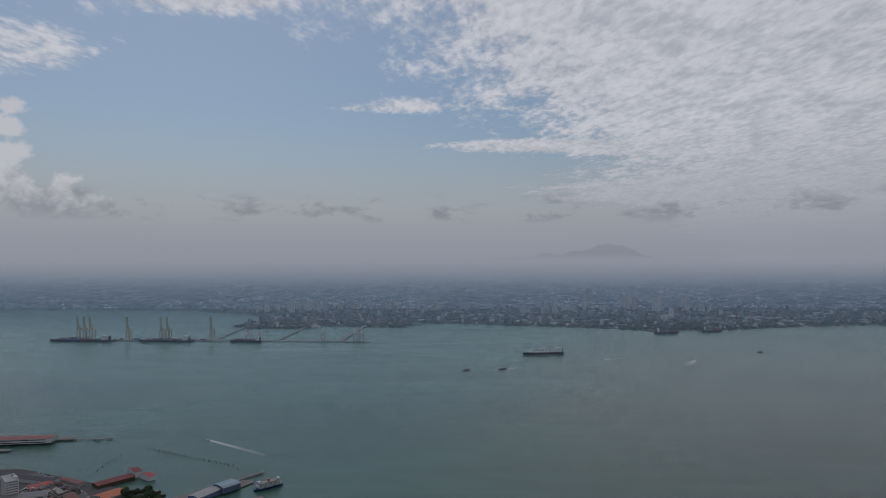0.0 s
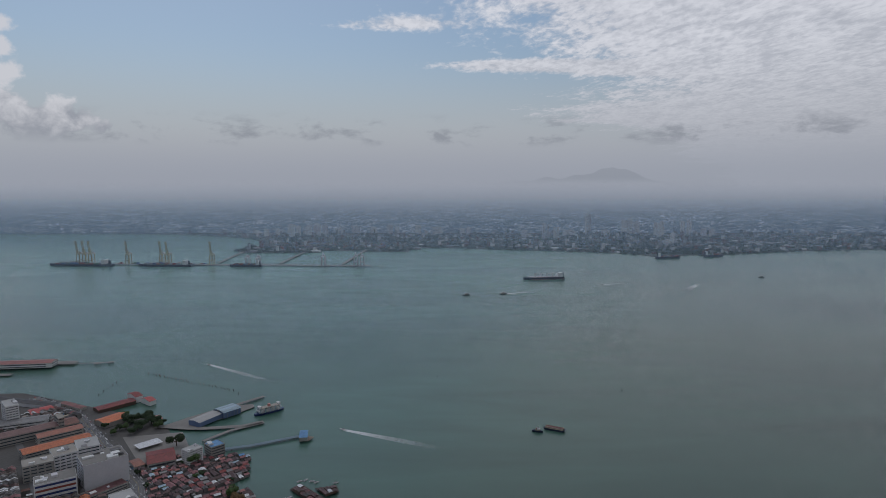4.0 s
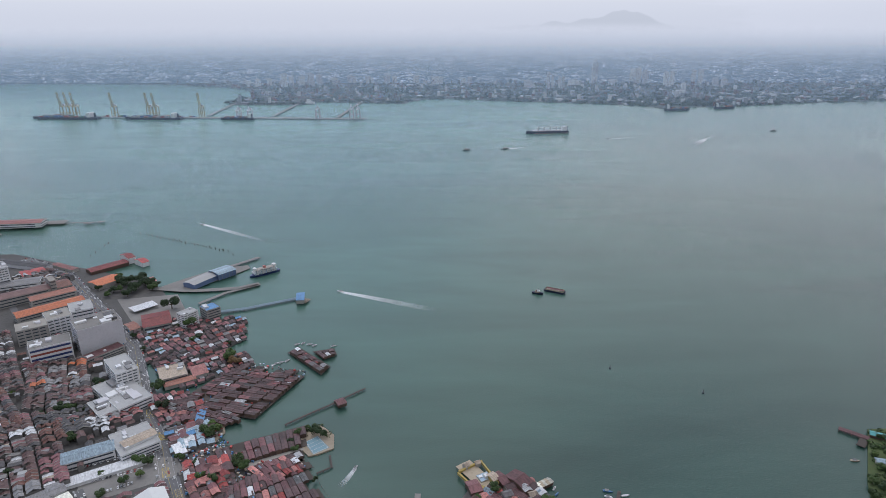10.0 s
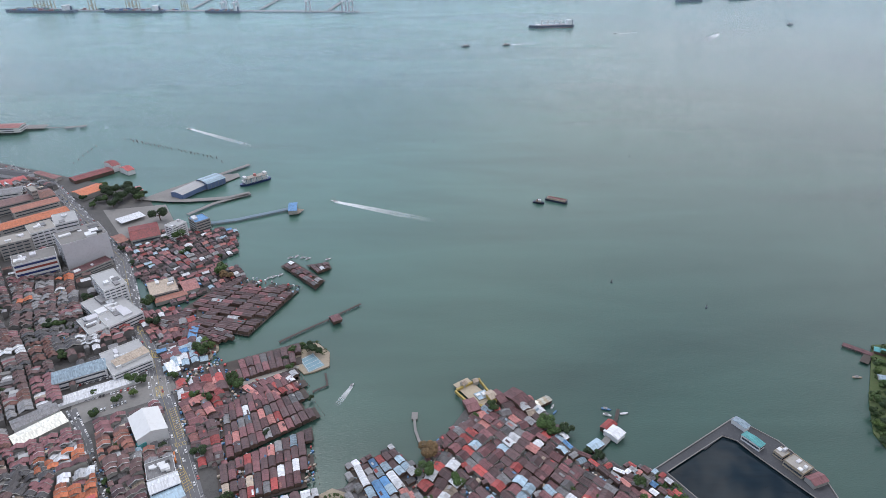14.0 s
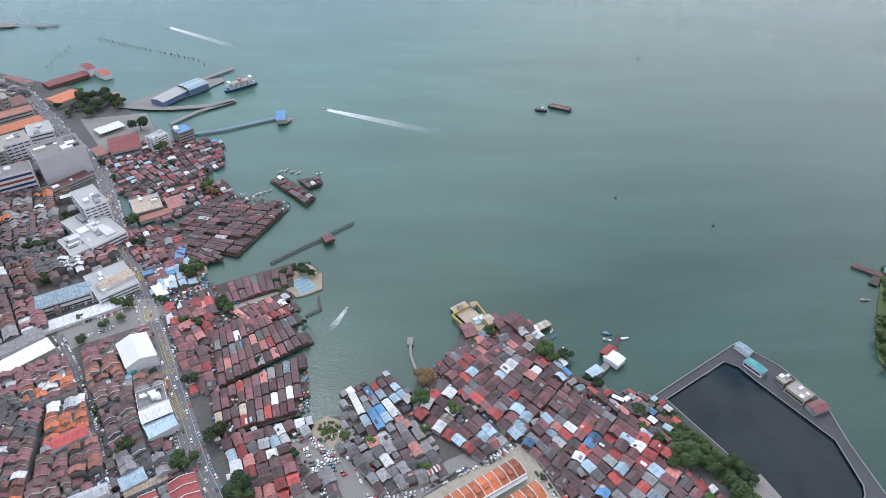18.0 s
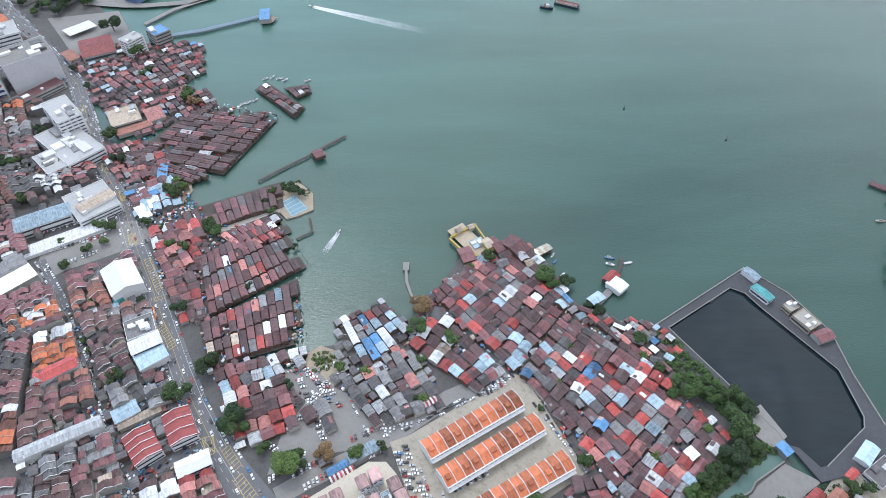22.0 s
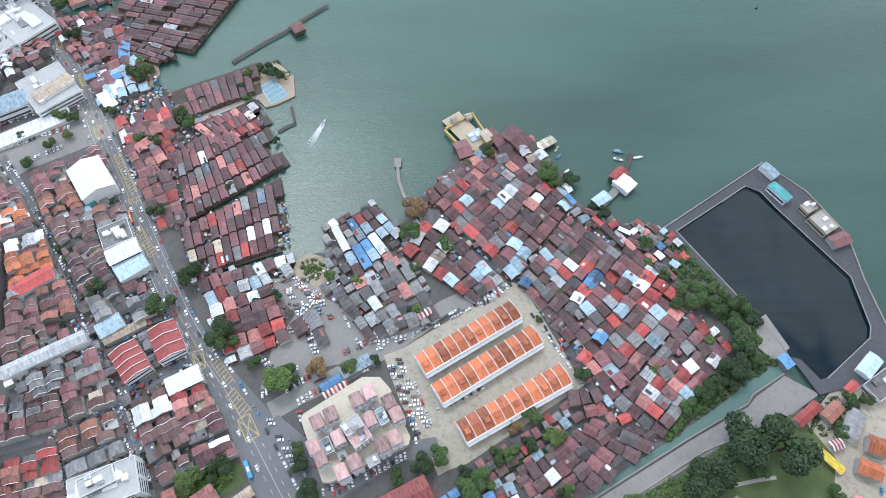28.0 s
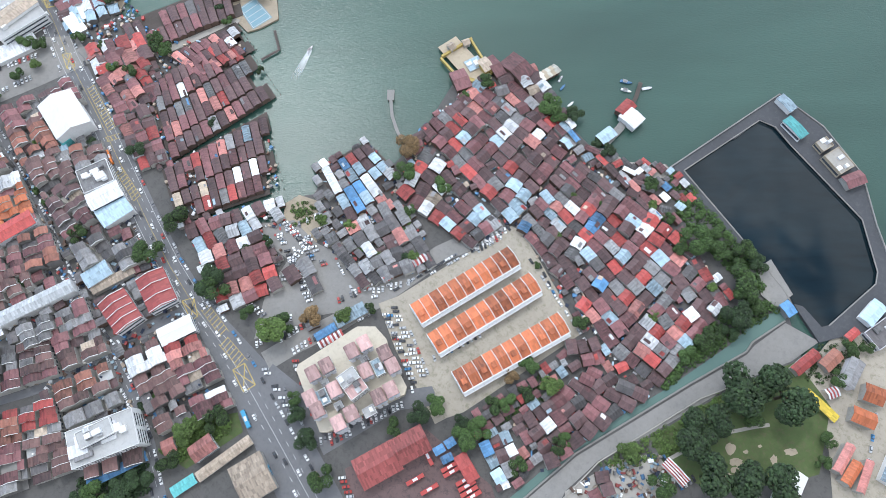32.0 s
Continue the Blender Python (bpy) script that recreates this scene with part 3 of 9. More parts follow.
def shop_row(a, b, c, d, palette, group, far=False, width=5.6):
    """Narrow deep shophouses side by side along a-d: gables one behind another, airwells, and white party walls that follow the roofs."""
    a, b, c, d = (Vector(p) for p in (a, b, c, d))
    mark((a, b, c, d))
    deep = ((b - a).length + (c - d).length) / 2
    runs = max(1, round(deep / 27))
    n = max(1, round(((d - a).length + (c - b).length) / 2 / width))
    for r in range(runs):
        left, roof, word = 0, None, ""
        tall, front, rise = 7.5, 10.0, 2.0
        for k in range(n):
            if left <= 0:
                left = RND.randrange(1, 4)
                roof, word, _ = pick(palette)
                tall, front, rise = RND.uniform(6.6, 9.0), RND.uniform(8.5, 11.5), RND.uniform(1.7, 2.5)
            left -= 1
            v = (k + 0.5) / n
            p, q = a + (d - a) * v, b + (c - b) * v
            u0, u1 = r / runs + 0.012, (r + 1) / runs - 0.012
            p, q = p + (q - p) * u0, p + (q - p) * u1
            L, mid = (q - p).length * RND.uniform(0.95, 1.0), (p + q) / 2
            w = ((d - a).length * (1 - u0) + (c - b).length * u0) / n
            ang = math.degrees(math.atan2(q.y - p.y, q.x - p.x)) + (180 if (r == 0) == (runs == 1 and k % 7 > 3) else 0)
            side = abs(math.sin(radians(ang) - math.atan2((d - a).y, (d - a).x)))
            w *= max(side, 0.8)
            m = pose(mid.x, mid.y, 1.2, 0, 0, ang)
            body, roofs, walls = Form(), [], []
            x, segs = -L / 2, []
            while x < L / 2 - 3:
                size = min(front * RND.uniform(0.8, 1.1), L / 2 - x)
                if L / 2 - x - size < 3.5:
                    size = L / 2 - x
                segs.append((x, x + size, "gable" if not segs or RND.random() < 0.66 else RND.choice(("flat", "low"))))
                x += size
                if x < L / 2 - 6 and RND.random() < 0.6:
                    segs.append((x, x + RND.uniform(2.0, 3.6), "well"))
                    x = segs[-1][1]
            for i, (x0, x1, kind) in enumerate(segs):
                e = tall * (1.0 if i == 0 else RND.uniform(0.82, 1.0)) if kind == "gable" else tall * 0.6 if kind == "low" else tall * 0.8 if kind == "flat" else 1.5
                body.box(x0, -w / 2, 0, x1, w / 2, e)
                if kind in ("gable", "low"):
                    rr = rise * (x1 - x0) / 10 if kind == "gable" else 0.9
                    mat = roof if kind == "gable" else pick("rear")[0]
                    roofs.append(("roof" if kind == "gable" else "rear_roof", gable_across(x0, x1, w - 0.1, e + 0.1, rr), mat))
                    xm, wall = (x0 + x1) / 2, Form()
                    for pts in (((x0, e), (xm, e + rr)), ((xm, e + rr), (x1, e))):
                        (xa, za), (xb, zb) = pts
                        y0, y1 = -w / 2 - 0.13, -w / 2 + 0.13
                        if kind == "gable":
                            sheet(wall, (xa, y0, za + 0.5), (xb, y0, zb + 0.5), (xb, y1, zb + 0.5), (xa, y1, za + 0.5), 0.75)
                    if wall.v:
                        walls.append(wall)
                elif kind == "flat":
                    roofs.append(("roof_slab", Form().box(x0 + 0.2, -w / 2 + 0.2, e, x1 - 0.2, w / 2 - 0.2, e + 0.12), RND.choice((CONCRETE, GREY, DARK, ROOF_LIGHT, TAN))))
                    if RND.random() < 0.5:
                        roofs.append(("water_tank", Form().tube((x0 + 1.5, w * 0.15, e + 0.12), (x0 + 1.5, w * 0.15, e + 1.5), 0.7, 0.65, 8), RND.choice((WALL_WHITE, BLUE, HULL))))
            white = RND.random() < 0.72
            if far:
                FAR_BODY.append(([tuple(m @ Vector(t)) for t in body.v], body.f))
                for _, f, mat in roofs + [("", wall, WALL) for wall in walls if white]:
                    FAR_ROOF.setdefault(mat.name, []).append(([tuple(m @ Vector(t)) for t in f.v], f.f))
                    FAR_MATS[mat.name] = mat
                continue
            ob = tagged(body.object("shophouse", WALL if RND.random() < 0.7 else WALL_DULL, None, m), f"narrow deep shophouse under {word} roofs, limewashed walls", "shophouse", group or "rows of shophouses")
            for name, f, mat in roofs:
                part(name, f, mat, ob)
            lime = WALL_WHITE if RND.random() < 0.6 else WALL
            for wall in walls if white else ():
                part("party_wall", wall, lime, ob)
            for s in (-1, 1):
                part("window", Form().box(-L / 2 - 0.06, s * w * 0.24 - 0.7, 4.1, -L / 2 + 0.06, s * w * 0.24 + 0.7, 5.8), GLASS, ob)


def slab(name, pts, z0, z1, mat, label="", category="", kind=""):
    if name in PAVED:
        mark(pts)
    return tagged(Form().prism(list(pts), z0, z1).object(name, mat), label, category, "", kind)


def ribbon_pts(pts, width):
    """Left and right edges of a strip along a line of points."""
    out = []
    for i, p in enumerate(pts):
        p0, p1 = Vector(pts[max(i - 1, 0)]), Vector(pts[min(i + 1, len(pts) - 1)])
        d = (p1 - p0).normalized()
        n = Vector((-d.y, d.x)) * width / 2
        out.append((Vector(p) + n, Vector(p) - n))
    return out


def ribbon(name, pts, width, z0, z1, mat, label="", category="", kind=""):
    f = Form()
    e = ribbon_pts(pts, width)
    for (a, b), (c, d) in zip(e, e[1:]):
        f.prism([a.to_tuple(), b.to_tuple(), d.to_tuple(), c.to_tuple()], z0, z1)
        if name in PAVED:
            mark((a, b, d, c))
    return tagged(f.object(name, mat), label, category, "", kind)


def along(pts, step, start=0.0):
    """Places and headings each step metres along a line of points."""
    out, left = [], start
    for a, b in zip(pts, pts[1:]):
        a, b = Vector(a), Vector(b)
        n = (b - a).length
        while left <= n:
            out.append((a + (b - a) * left / n, math.degrees(math.atan2(b.y - a.y, b.x - a.x))))
            left += step
        left -= n
    return out


# cars: body, glasshouse and four wheels, in a few paints
CARS, CAR_COUNT, CAR_REST = {}, [0], {}


def flush_cars():
    """The many further cars, joined."""
    base = None
    for name, rows in CAR_REST.items():
        f = Form()
        for me, m in rows:
            f.add([tuple(m @ v.co) for v in me.vertices], [tuple(q.vertices) for q in me.polygons])
        if base is None:
            base = tagged(f.object("parked_cars", bpy.data.materials[name]), "rows of parked small cars along the lanes", "cars", "", "stuff")
        else:
            tagged(part("parked_cars", f, bpy.data.materials[name], base), kind="stuff")



def car(x, y, ang, z=1.3, paint=None):
    names = ["white", "silver", "black", "red", "blue", "grey"]
    paint = paint or RND.choices(names, [44, 18, 16, 7, 4, 11])[0]
    if paint not in CARS:
        col = {"white": (0.75, 0.75, 0.75), "silver": (0.45, 0.46, 0.47), "black": (0.03, 0.03, 0.035), "red": (0.4, 0.04, 0.03), "blue": (0.05, 0.2, 0.4), "grey": (0.18, 0.18, 0.19)}[paint]
        m = material(paint + "_car_paint", col, 0.35, vary=0.08, bump=0)
        f = Form()
        prof = [(-2.15, 0.35), (2.15, 0.35), (2.2, 0.7), (1.1, 0.92), (-1.6, 0.95), (-2.2, 0.85)]
        n = len(prof)
        f.add([(a, -0.85, b) for a, b in prof] + [(a, 0.85, b) for a, b in prof], [tuple(range(n)), tuple(range(2 * n - 1, n - 1, -1))] + [(i, n + i, n + (i + 1) % n, (i + 1) % n) for i in range(n)])
        f.box(-1.35, -0.66, 1.38, 0.25, 0.66, 1.46)
        ob = f.object("car", m, None, pose(0, 0, -60))
        tagged(ob, f"{paint} small car parked or queueing on the street", "car", "cars in the streets")
        g = Form().add([(-1.75, -0.78, 0.9), (0.95, -0.78, 0.9), (0.95, 0.78, 0.9), (-1.75, 0.78, 0.9), (-1.4, -0.68, 1.4), (0.3, -0.68, 1.4), (0.3, 0.68, 1.4), (-1.4, 0.68, 1.4)],
                       [(0, 1, 5, 4), (1, 2, 6, 5), (2, 3, 7, 6), (3, 0, 4, 7)])
        part("glasshouse", g, GLASS, ob)
        wheel = Form().tube((0, -0.1, 0), (0, 0.1, 0), 0.33, 0.33, 8)
        me = mesh_of("wheel", wheel.v, wheel.f, TYRE)
        for a, b in ((-1.35, 0.8), (1.35, 0.8), (-1.35, -0.8), (1.35, -0.8)):
            w = new("wheel", me)
            w.parent, w.location = ob, (a, b, 0.33)
        CARS[paint] = [ob, False]
    ob, used = CARS[paint]
    m = pose(x, y, z, 0, 0, ang)
    CAR_COUNT[0] += 1
    if CAR_COUNT[0] > 140:
        for o in (ob, *[k for k in ob.children if k.name.startswith("glasshouse")]):
            CAR_REST.setdefault(o.data.materials[0].name, []).append((o.data, m))
        return None
    if not used:
        CARS[paint][1] = True
        ob.matrix_basis = m
        return ob
    return copy_thing(ob, m)


def car_line(a, b, gap=5.2, ang=None, fill=0.85, side=0.0):
    """Cars nose to tail, or at a slant of ang degrees to the line."""
    a, b = Vector(a), Vector(b)
    head = math.degrees(math.atan2(b.y - a.y, b.x - a.x))
    n = int((b - a).length // gap)
    for i in range(n + 1):
        if RND.random() > fill:
            continue
        p = a + (b - a).normalized() * gap * (i + RND.uniform(-0.12, 0.12))
        car(p.x, p.y, head + (ang if ang is not None else 0) + RND.uniform(-3, 3) + (180 if RND.random() < 0.3 else 0))


# trees: tapered trunk, limbs, and a crown of many small leaf clumps
TREES = {}


def tree(x, y, r, mat=None, base=1.2, squash=0.8):
    mat = mat or RND.choice((LEAF, LEAF, LEAF_DARK, LEAF_PALE))
    key = (mat.name, RND.randrange(3))
    if key not in TREES:
        rr = random.Random(hash(key[0]) % 1 + key[1] * 17 + len(TREES))
        trunk = Form().tube((0, 0, 0), (0, 0, 0.75), 0.055, 0.04, 7)
        lobes = []
        for k in range(9):
            g, d = rr.uniform(0, 6.28), 0.62 * math.sqrt(rr.random())
            c = Vector((d * math.cos(g), d * math.sin(g), rr.uniform(0.75, 1.15) + 0.3 * (0.62 - d)))
            trunk.tube((0, 0, 0.5 + 0.02 * k), c - Vector((0, 0, 0.08)), 0.026, 0.01, 5)
            lobes.append((c, rr.uniform(0.27, 0.42)))
        crown = Form()
        for c, lr in lobes:
            for k in range(230):
                d = Vector((rr.gauss(0, 1), rr.gauss(0, 1), rr.gauss(0.25, 0.9))).normalized()
                p = c + d * lr * rr.uniform(0.72, 1.04)
                s = rr.uniform(0.045, 0.092)
                n = (d + Vector((rr.uniform(-0.7, 0.7), rr.uniform(-0.7, 0.7), rr.uniform(-0.3, 0.7)))).normalized()
                e1 = n.orthogonal().normalized()
                e2 = n.cross(e1)
                g = rr.uniform(0, 6.28)
                e1, e2 = e1 * math.cos(g) + e2 * math.sin(g), e2 * math.cos(g) - e1 * math.sin(g)
                crown.add([p + e1 * s, p + e2 * s * rr.uniform(0.6, 1), p - e1 * s, p - e2 * s * rr.uniform(0.6, 1), p + n * s * 0.5], [(0, 1, 4), (1, 2, 4), (2, 3, 4), (3, 0, 4)])
        TREES[key] = (trunk, crown, [])
    trunk, crown, made = TREES[key]
    r *= 1.12
    m = pose(x, y, base, 0, 0, RND.uniform(0, 360)) @ Matrix.Diagonal((r, r, r * squash, 1))
    words = {"leaves": "broad green", "pale_leaves": "pale green", "dry_leaves": "brown dry-leaved", "dark_leaves": "dark green"}[mat.name]
    if not made:
        ob = thing("tree", m, f"{words} tree with a full uneven crown", "tree", "trees among the houses")
        part("trunk", trunk, BARK, ob)
        part("crown", crown, mat, ob)
        made.append(ob)
        return ob
    ob = copy_thing(made[0], m)
    ob.matrix_basis = m
    return ob


def rect(a, b, c, d):
    """Centre, heading, length and width of the rectangle nearest to four corners."""
    a, b, c, d = (Vector(p) for p in (a, b, c, d))
    u, mid = (b - a + c - d) / 2, (a + b + c + d) / 4
    n = Vector((-u.y, u.x)).normalized()
    return mid.x, mid.y, math.degrees(math.atan2(u.y, u.x)), u.length, abs(((d - a) + (c - b)).dot(n)) / 2


def bands(body, L, W, h, storeys, sides="nsew", mat=GLASS, name="window_band", tall=0.34, low=0.33):
    """A band of windows for each storey and side."""
    s = h / storeys
    for level in range(storeys):
        z0, z1 = s * (level + low), s * (level + low + tall)
        for side in sides:
            count = (4 if side in 'ns' else 2) if storeys >= 5 and name == "window_band" else 1
            for k in range(count):
                lo, hi = -0.46 + 0.92 * k / count, -0.46 + 0.92 * (k + (0.78 if count > 1 else 1)) / count
                f = Form()
                if side in "ns":
                    y = W / 2 if side == "n" else -W / 2
                    f.box(L * lo, y - 0.12, z0, L * hi, y + 0.08, z1)
                else:
                    x = L / 2 if side == "e" else -L / 2
                    f.box(x - 0.12, W * lo, z0, x + 0.08, W * hi, z1)
                part("window" if count > 1 else name, f, mat, body)


def hall(name, a, b, c, d, h, rise, roof, wall, label, category="building", base=1.2, over=0.5, storeys=0, parapets=0, group=""):
    x, y, ang, L, W = rect(a, b, c, d)
    body = house(name, x, y, ang, L, W, base, h - base, rise, roof, wall, label, category, group, over, False)
    e = h - base
    for k in range(parapets):
        px = -L / 2 + L * k / (parapets - 1)
        f = Form()
        for t in (-1, 1):
            p = [(px - 0.18, 0, e + rise + 0.4), (px + 0.18, 0, e + rise + 0.4), (px + 0.18, t * W / 2, e + 0.4), (px - 0.18, t * W / 2, e + 0.4)]
            sheet(f, *(p if t < 0 else p[::-1]), 0.6)
        part("party_wall", f, WALL_WHITE, body)
    if storeys:
        bands(body, L, W, e, storeys)
    return body


def flat_building(name, a, b, c, d, h, roof, wall, label, storeys=3, category="building", base=1.2, clutter=5, parapet=0.8, sides="nsew", glass=GLASS, group=""):
    """A flat-roofed block with parapet, roof slab, plant on the roof and a band of windows to a storey."""
    x, y, ang, L, W = rect(a, b, c, d)
    mark(plot(x, y, ang, L, W))
    e = h - base
    body = tagged(Form().box(-L / 2, -W / 2, 0, L / 2, W / 2, e - 0.05).object(name, wall, None, pose(x, y, base, 0, 0, ang)), label, category, group)
    part("roof", Form().box(-L / 2 + 0.3, -W / 2 + 0.3, e - 0.04, L / 2 - 0.3, W / 2 - 0.3, e + 0.1), roof, body)
    f = Form()
    f.box(-L / 2, -W / 2, e - 0.05, L / 2, -W / 2 + 0.3, e + parapet).box(-L / 2, W / 2 - 0.3, e - 0.05, L / 2, W / 2, e + parapet)
    f.box(-L / 2, -W / 2 + 0.3, e - 0.05, -L / 2 + 0.3, W / 2 - 0.3, e + parapet).box(L / 2 - 0.3, -W / 2 + 0.3, e - 0.05, L / 2, W / 2 - 0.3, e + parapet)
    part("parapet", f, wall, body)
    for k in range(clutter):
        px, py = RND.uniform(-0.36, 0.36) * L, RND.uniform(-0.34, 0.34) * W
        sx, sy, sz = RND.uniform(1, 0.12 * L + 1), RND.uniform(1, 0.12 * W + 1), RND.uniform(0.8, 3.2)
        part(RND.choice(("stair_head", "water_tank", "plant_box")), Form().box(px - sx, py - sy, e + 0.1, px + sx, py + sy, e + sz), RND.choice((WALL_WHITE, WALL_GREY, GREY, WHITE)), body)
    if storeys:
        bands(body, L, W, e, storeys, sides, glass)
    return body


def canopy(name, a, b, c, d, h, rise, label, stripes=None, roof=None, category="canopy"):
    """An open shed on posts; striped ones in alternate red and white lengths."""
    x, y, ang, L, W = rect(a, b, c, d)
    ob = thing(name, pose(x, y, 1.3, 0, 0, ang), label, category)
    n = stripes or 1
    for k in range(n):
        x0, x1 = -L / 2 + L * k / n, -L / 2 + L * (k + 1) / n
        f = Form()
        sheet(f, (x0, 0, h + rise), (x0, -W / 2, h), (x1, -W / 2, h), (x1, 0, h + rise))
        sheet(f, (x1, 0, h + rise), (x1, W / 2, h), (x0, W / 2, h), (x0, 0, h + rise))
        part("roof_panel", f, (RED if k % 2 else WHITE) if stripes else roof, ob)
    for sx in (-1, 1):
        for sy in (-1, 1):
            part("post", Form().box(sx * (L / 2 - 0.4) - 0.1, sy * (W / 2 - 0.4) - 0.1, 0, sx * (L / 2 - 0.4) + 0.1, sy * (W / 2 - 0.4) + 0.1, h + 0.1), STEEL, ob)
    return ob


def terrace_row(a, b, c, d, n, h, group):
    """A row of new terraced houses: orange tiles between white fire walls that step up the slope."""
    x, y, ang, L, W = rect(a, b, c, d)
    for i in range(n):
        w = L / n
        cx = -L / 2 + w * (i + 0.5)
        m = pose(x, y, 1.3, 0, 0, ang) @ pose(cx, 0, 0)
        r, e = 2.4, h - 1.3
        body = gable_body(w, W, 0, e, r).object("terraced_house", WALL_WHITE, None, m)
        tagged(body, "white two-storey terraced house under an orange tiled roof", "house", group)
        top = part("roof", chevron_roof(w - 0.3, W, e, r, 0.0), ORANGE, body)
        f = Form()
        s = -w / 2
        for t in (-1, 1):
            p = [(s - 0.16, 0, e + r + 0.45), (s + 0.16, 0, e + r + 0.45), (s + 0.16, t * W / 2, e + 0.45), (s - 0.16, t * W / 2, e + 0.45)]
            sheet(f, *(p if t < 0 else p[::-1]), 0.7)
        part("fire_wall", f, WALL_WHITE, body)
        part("porch_roof", Form().box(-w / 2 + 0.1, -W / 2 - 2.3, e - 2.6, w / 2 - 0.1, -W / 2 - 0.02, e - 2.3), WALL_WHITE, body, "white flat porch roof over the yard")
        part("parapet", Form().box(-w / 2, -W / 2 - 0.35, e - 0.5, w / 2, -W / 2 + 0.35, e + 0.55), WALL_WHITE, body)
        if i % 3 != 1:
            part("jack_roof", Form().box(-w * 0.2, -W * 0.22, e + 0.6, w * 0.25, W * 0.02, e + r + 0.35), ORANGE, top)
        for zz in (0.9, 4.2):
            for sx in (-0.25, 0.25):
                for sy in (-1, 1):
                    part("window", Form().box(sx * w - 0.9, sy * (W / 2 + 0.02) - 0.06, zz, sx * w + 0.9, sy * (W / 2 + 0.02) + 0.06, zz + 1.6), GLASS, body)
        if i == n - 1:
            f = Form()
            for t in (-1, 1):
                p = [(-s - 0.16, 0, e + r + 0.45), (-s + 0.16, 0, e + r + 0.45), (-s + 0.16, t * W / 2, e + 0.45), (-s - 0.16, t * W / 2, e + 0.45)]
                sheet(f, *(p if t < 0 else p[::-1]), 0.7)
            part("fire_wall", f, WALL_WHITE, body)


BUSES = []


def bus(x, y, ang, paint="red", z=1.32, L=11.5):
    m = {"red": material("red_bus_paint", (0.42, 0.06, 0.05), 0.4, vary=0.1, bump=0) if not BUSES else BUSES[0]}.get("red")
    if not BUSES:
        BUSES.append(m)
        BUSES.append(material("orange_bus_paint", (0.7, 0.2, 0.03), 0.4, vary=0.1, bump=0))
        BUSES.append(material("blue_bus_paint", (0.05, 0.3, 0.5), 0.4, vary=0.1, bump=0))
    k = {"red": 0, "orange": 1, "blue": 2}[paint]
    body = tagged(Form().box(-L / 2, -1.25, 0.4, L / 2, 1.25, 3.0).object("bus", BUSES[k], None, pose(x, y, z, 0, 0, ang)), f"{paint} city bus with a painted roof", "bus", "buses")
    part("roof", Form().box(-L / 2 + 0.15, -1.15, 3.0, L / 2 - 0.15, 1.15, 3.12), BUSES[k], body)
    part("roof_unit", Form().box(-1.6, -0.8, 3.12, 1.6, 0.8, 3.4), WALL_GREY, body)
    for s in (-1, 1):
        part("window", Form().box(-L / 2 + 0.5, s * 1.26 - 0.03, 1.5, L / 2 - 0.5, s * 1.26 + 0.03, 2.5), GLASS, body)
        for q in (-0.3, 0.32):
            part("wheel", Form().tube((q * L, s * 1.2 - 0.15, 0.5), (q * L, s * 1.2 + 0.15, 0.5), 0.5, 0.5, 10), TYRE, body)
    return body


def pier(name, pts, width, z, deck, label, step=6.0, category="pier", rail=False):
    """A deck on rows of piles."""
    ob = thing(name, Matrix(), label, category)
    f = Form()
    e = ribbon_pts(pts, width)
    for (a, b), (c, d) in zip(e, e[1:]):
        f.prism([a.to_tuple(), b.to_tuple(), d.to_tuple(), c.to_tuple()], z - 0.35, z)
    part("deck", f, deck, ob)
    f = Form()
    for p, g in along(pts, step, 1.0):
        n = Vector((-math.sin(radians(g)), math.cos(radians(g)))) * (width / 2 - 0.3)
        for q in (p + n, p - n):
            f.box(q.x - 0.18, q.y - 0.18, -3, q.x + 0.18, q.y + 0.18, z - 0.3)
    tagged(part("piles", f, PLANK, ob), kind="stuff")
    if rail:
        f = Form()
        for (a, b), (c, d) in zip(e, e[1:]):
            for p, q in ((a, c), (b, d)):
                f.beam((p.x, p.y, z + 1.0), (q.x, q.y, z + 1.0), 0.08)
        part("rail", f, STEEL, ob)
    return ob


def jetty_deck(a, b, c, d):
    """The boarded platform under a block of stilt houses, with its piles."""
    ob = thing("jetty_platform", Matrix(), "weathered board platform on wooden piles over the water", "platform")
    va, vb, vc, vd = (Vector(p) for p in (a, b, c, d))
    rows = max(1, round(((vd - va).length + (vc - vb).length) / 2 / 13.6))
    f = Form()
    for j in range(rows):
        end = 1 - (RAGGED[j % 5] if (vb - va).length > 45 else 0)
        q = [va + (vd - va) * j / rows, vb + (vc - vb) * j / rows, vb + (vc - vb) * (j + 1) / rows, va + (vd - va) * (j + 1) / rows]
        q[1], q[2] = q[0] + (q[1] - q[0]) * end, q[3] + (q[2] - q[3]) * end
        part("deck", Form().prism([p.to_tuple() for p in q], 1.7, 2.05), DECK, ob)
    f = Form()
    nu, nv = int((vb - va).length // 5), int((vd - va).length // 5)
    for i in range(nu + 1):
        for j in range(nv + 1):
            if 0 < i < nu and 0 < j < nv:
                continue
            u, v = i / nu * 0.98 + 0.01, j / max(nv, 1) * 0.98 + 0.01
            p = (va * (1 - u) + vb * u) * (1 - v) + (vd * (1 - u) + vc * u) * v
            f.box(p.x - 0.15, p.y - 0.15, -3, p.x + 0.15, p.y + 0.15, 1.75)
    tagged(part("piles", f, PLANK, ob), kind="stuff")


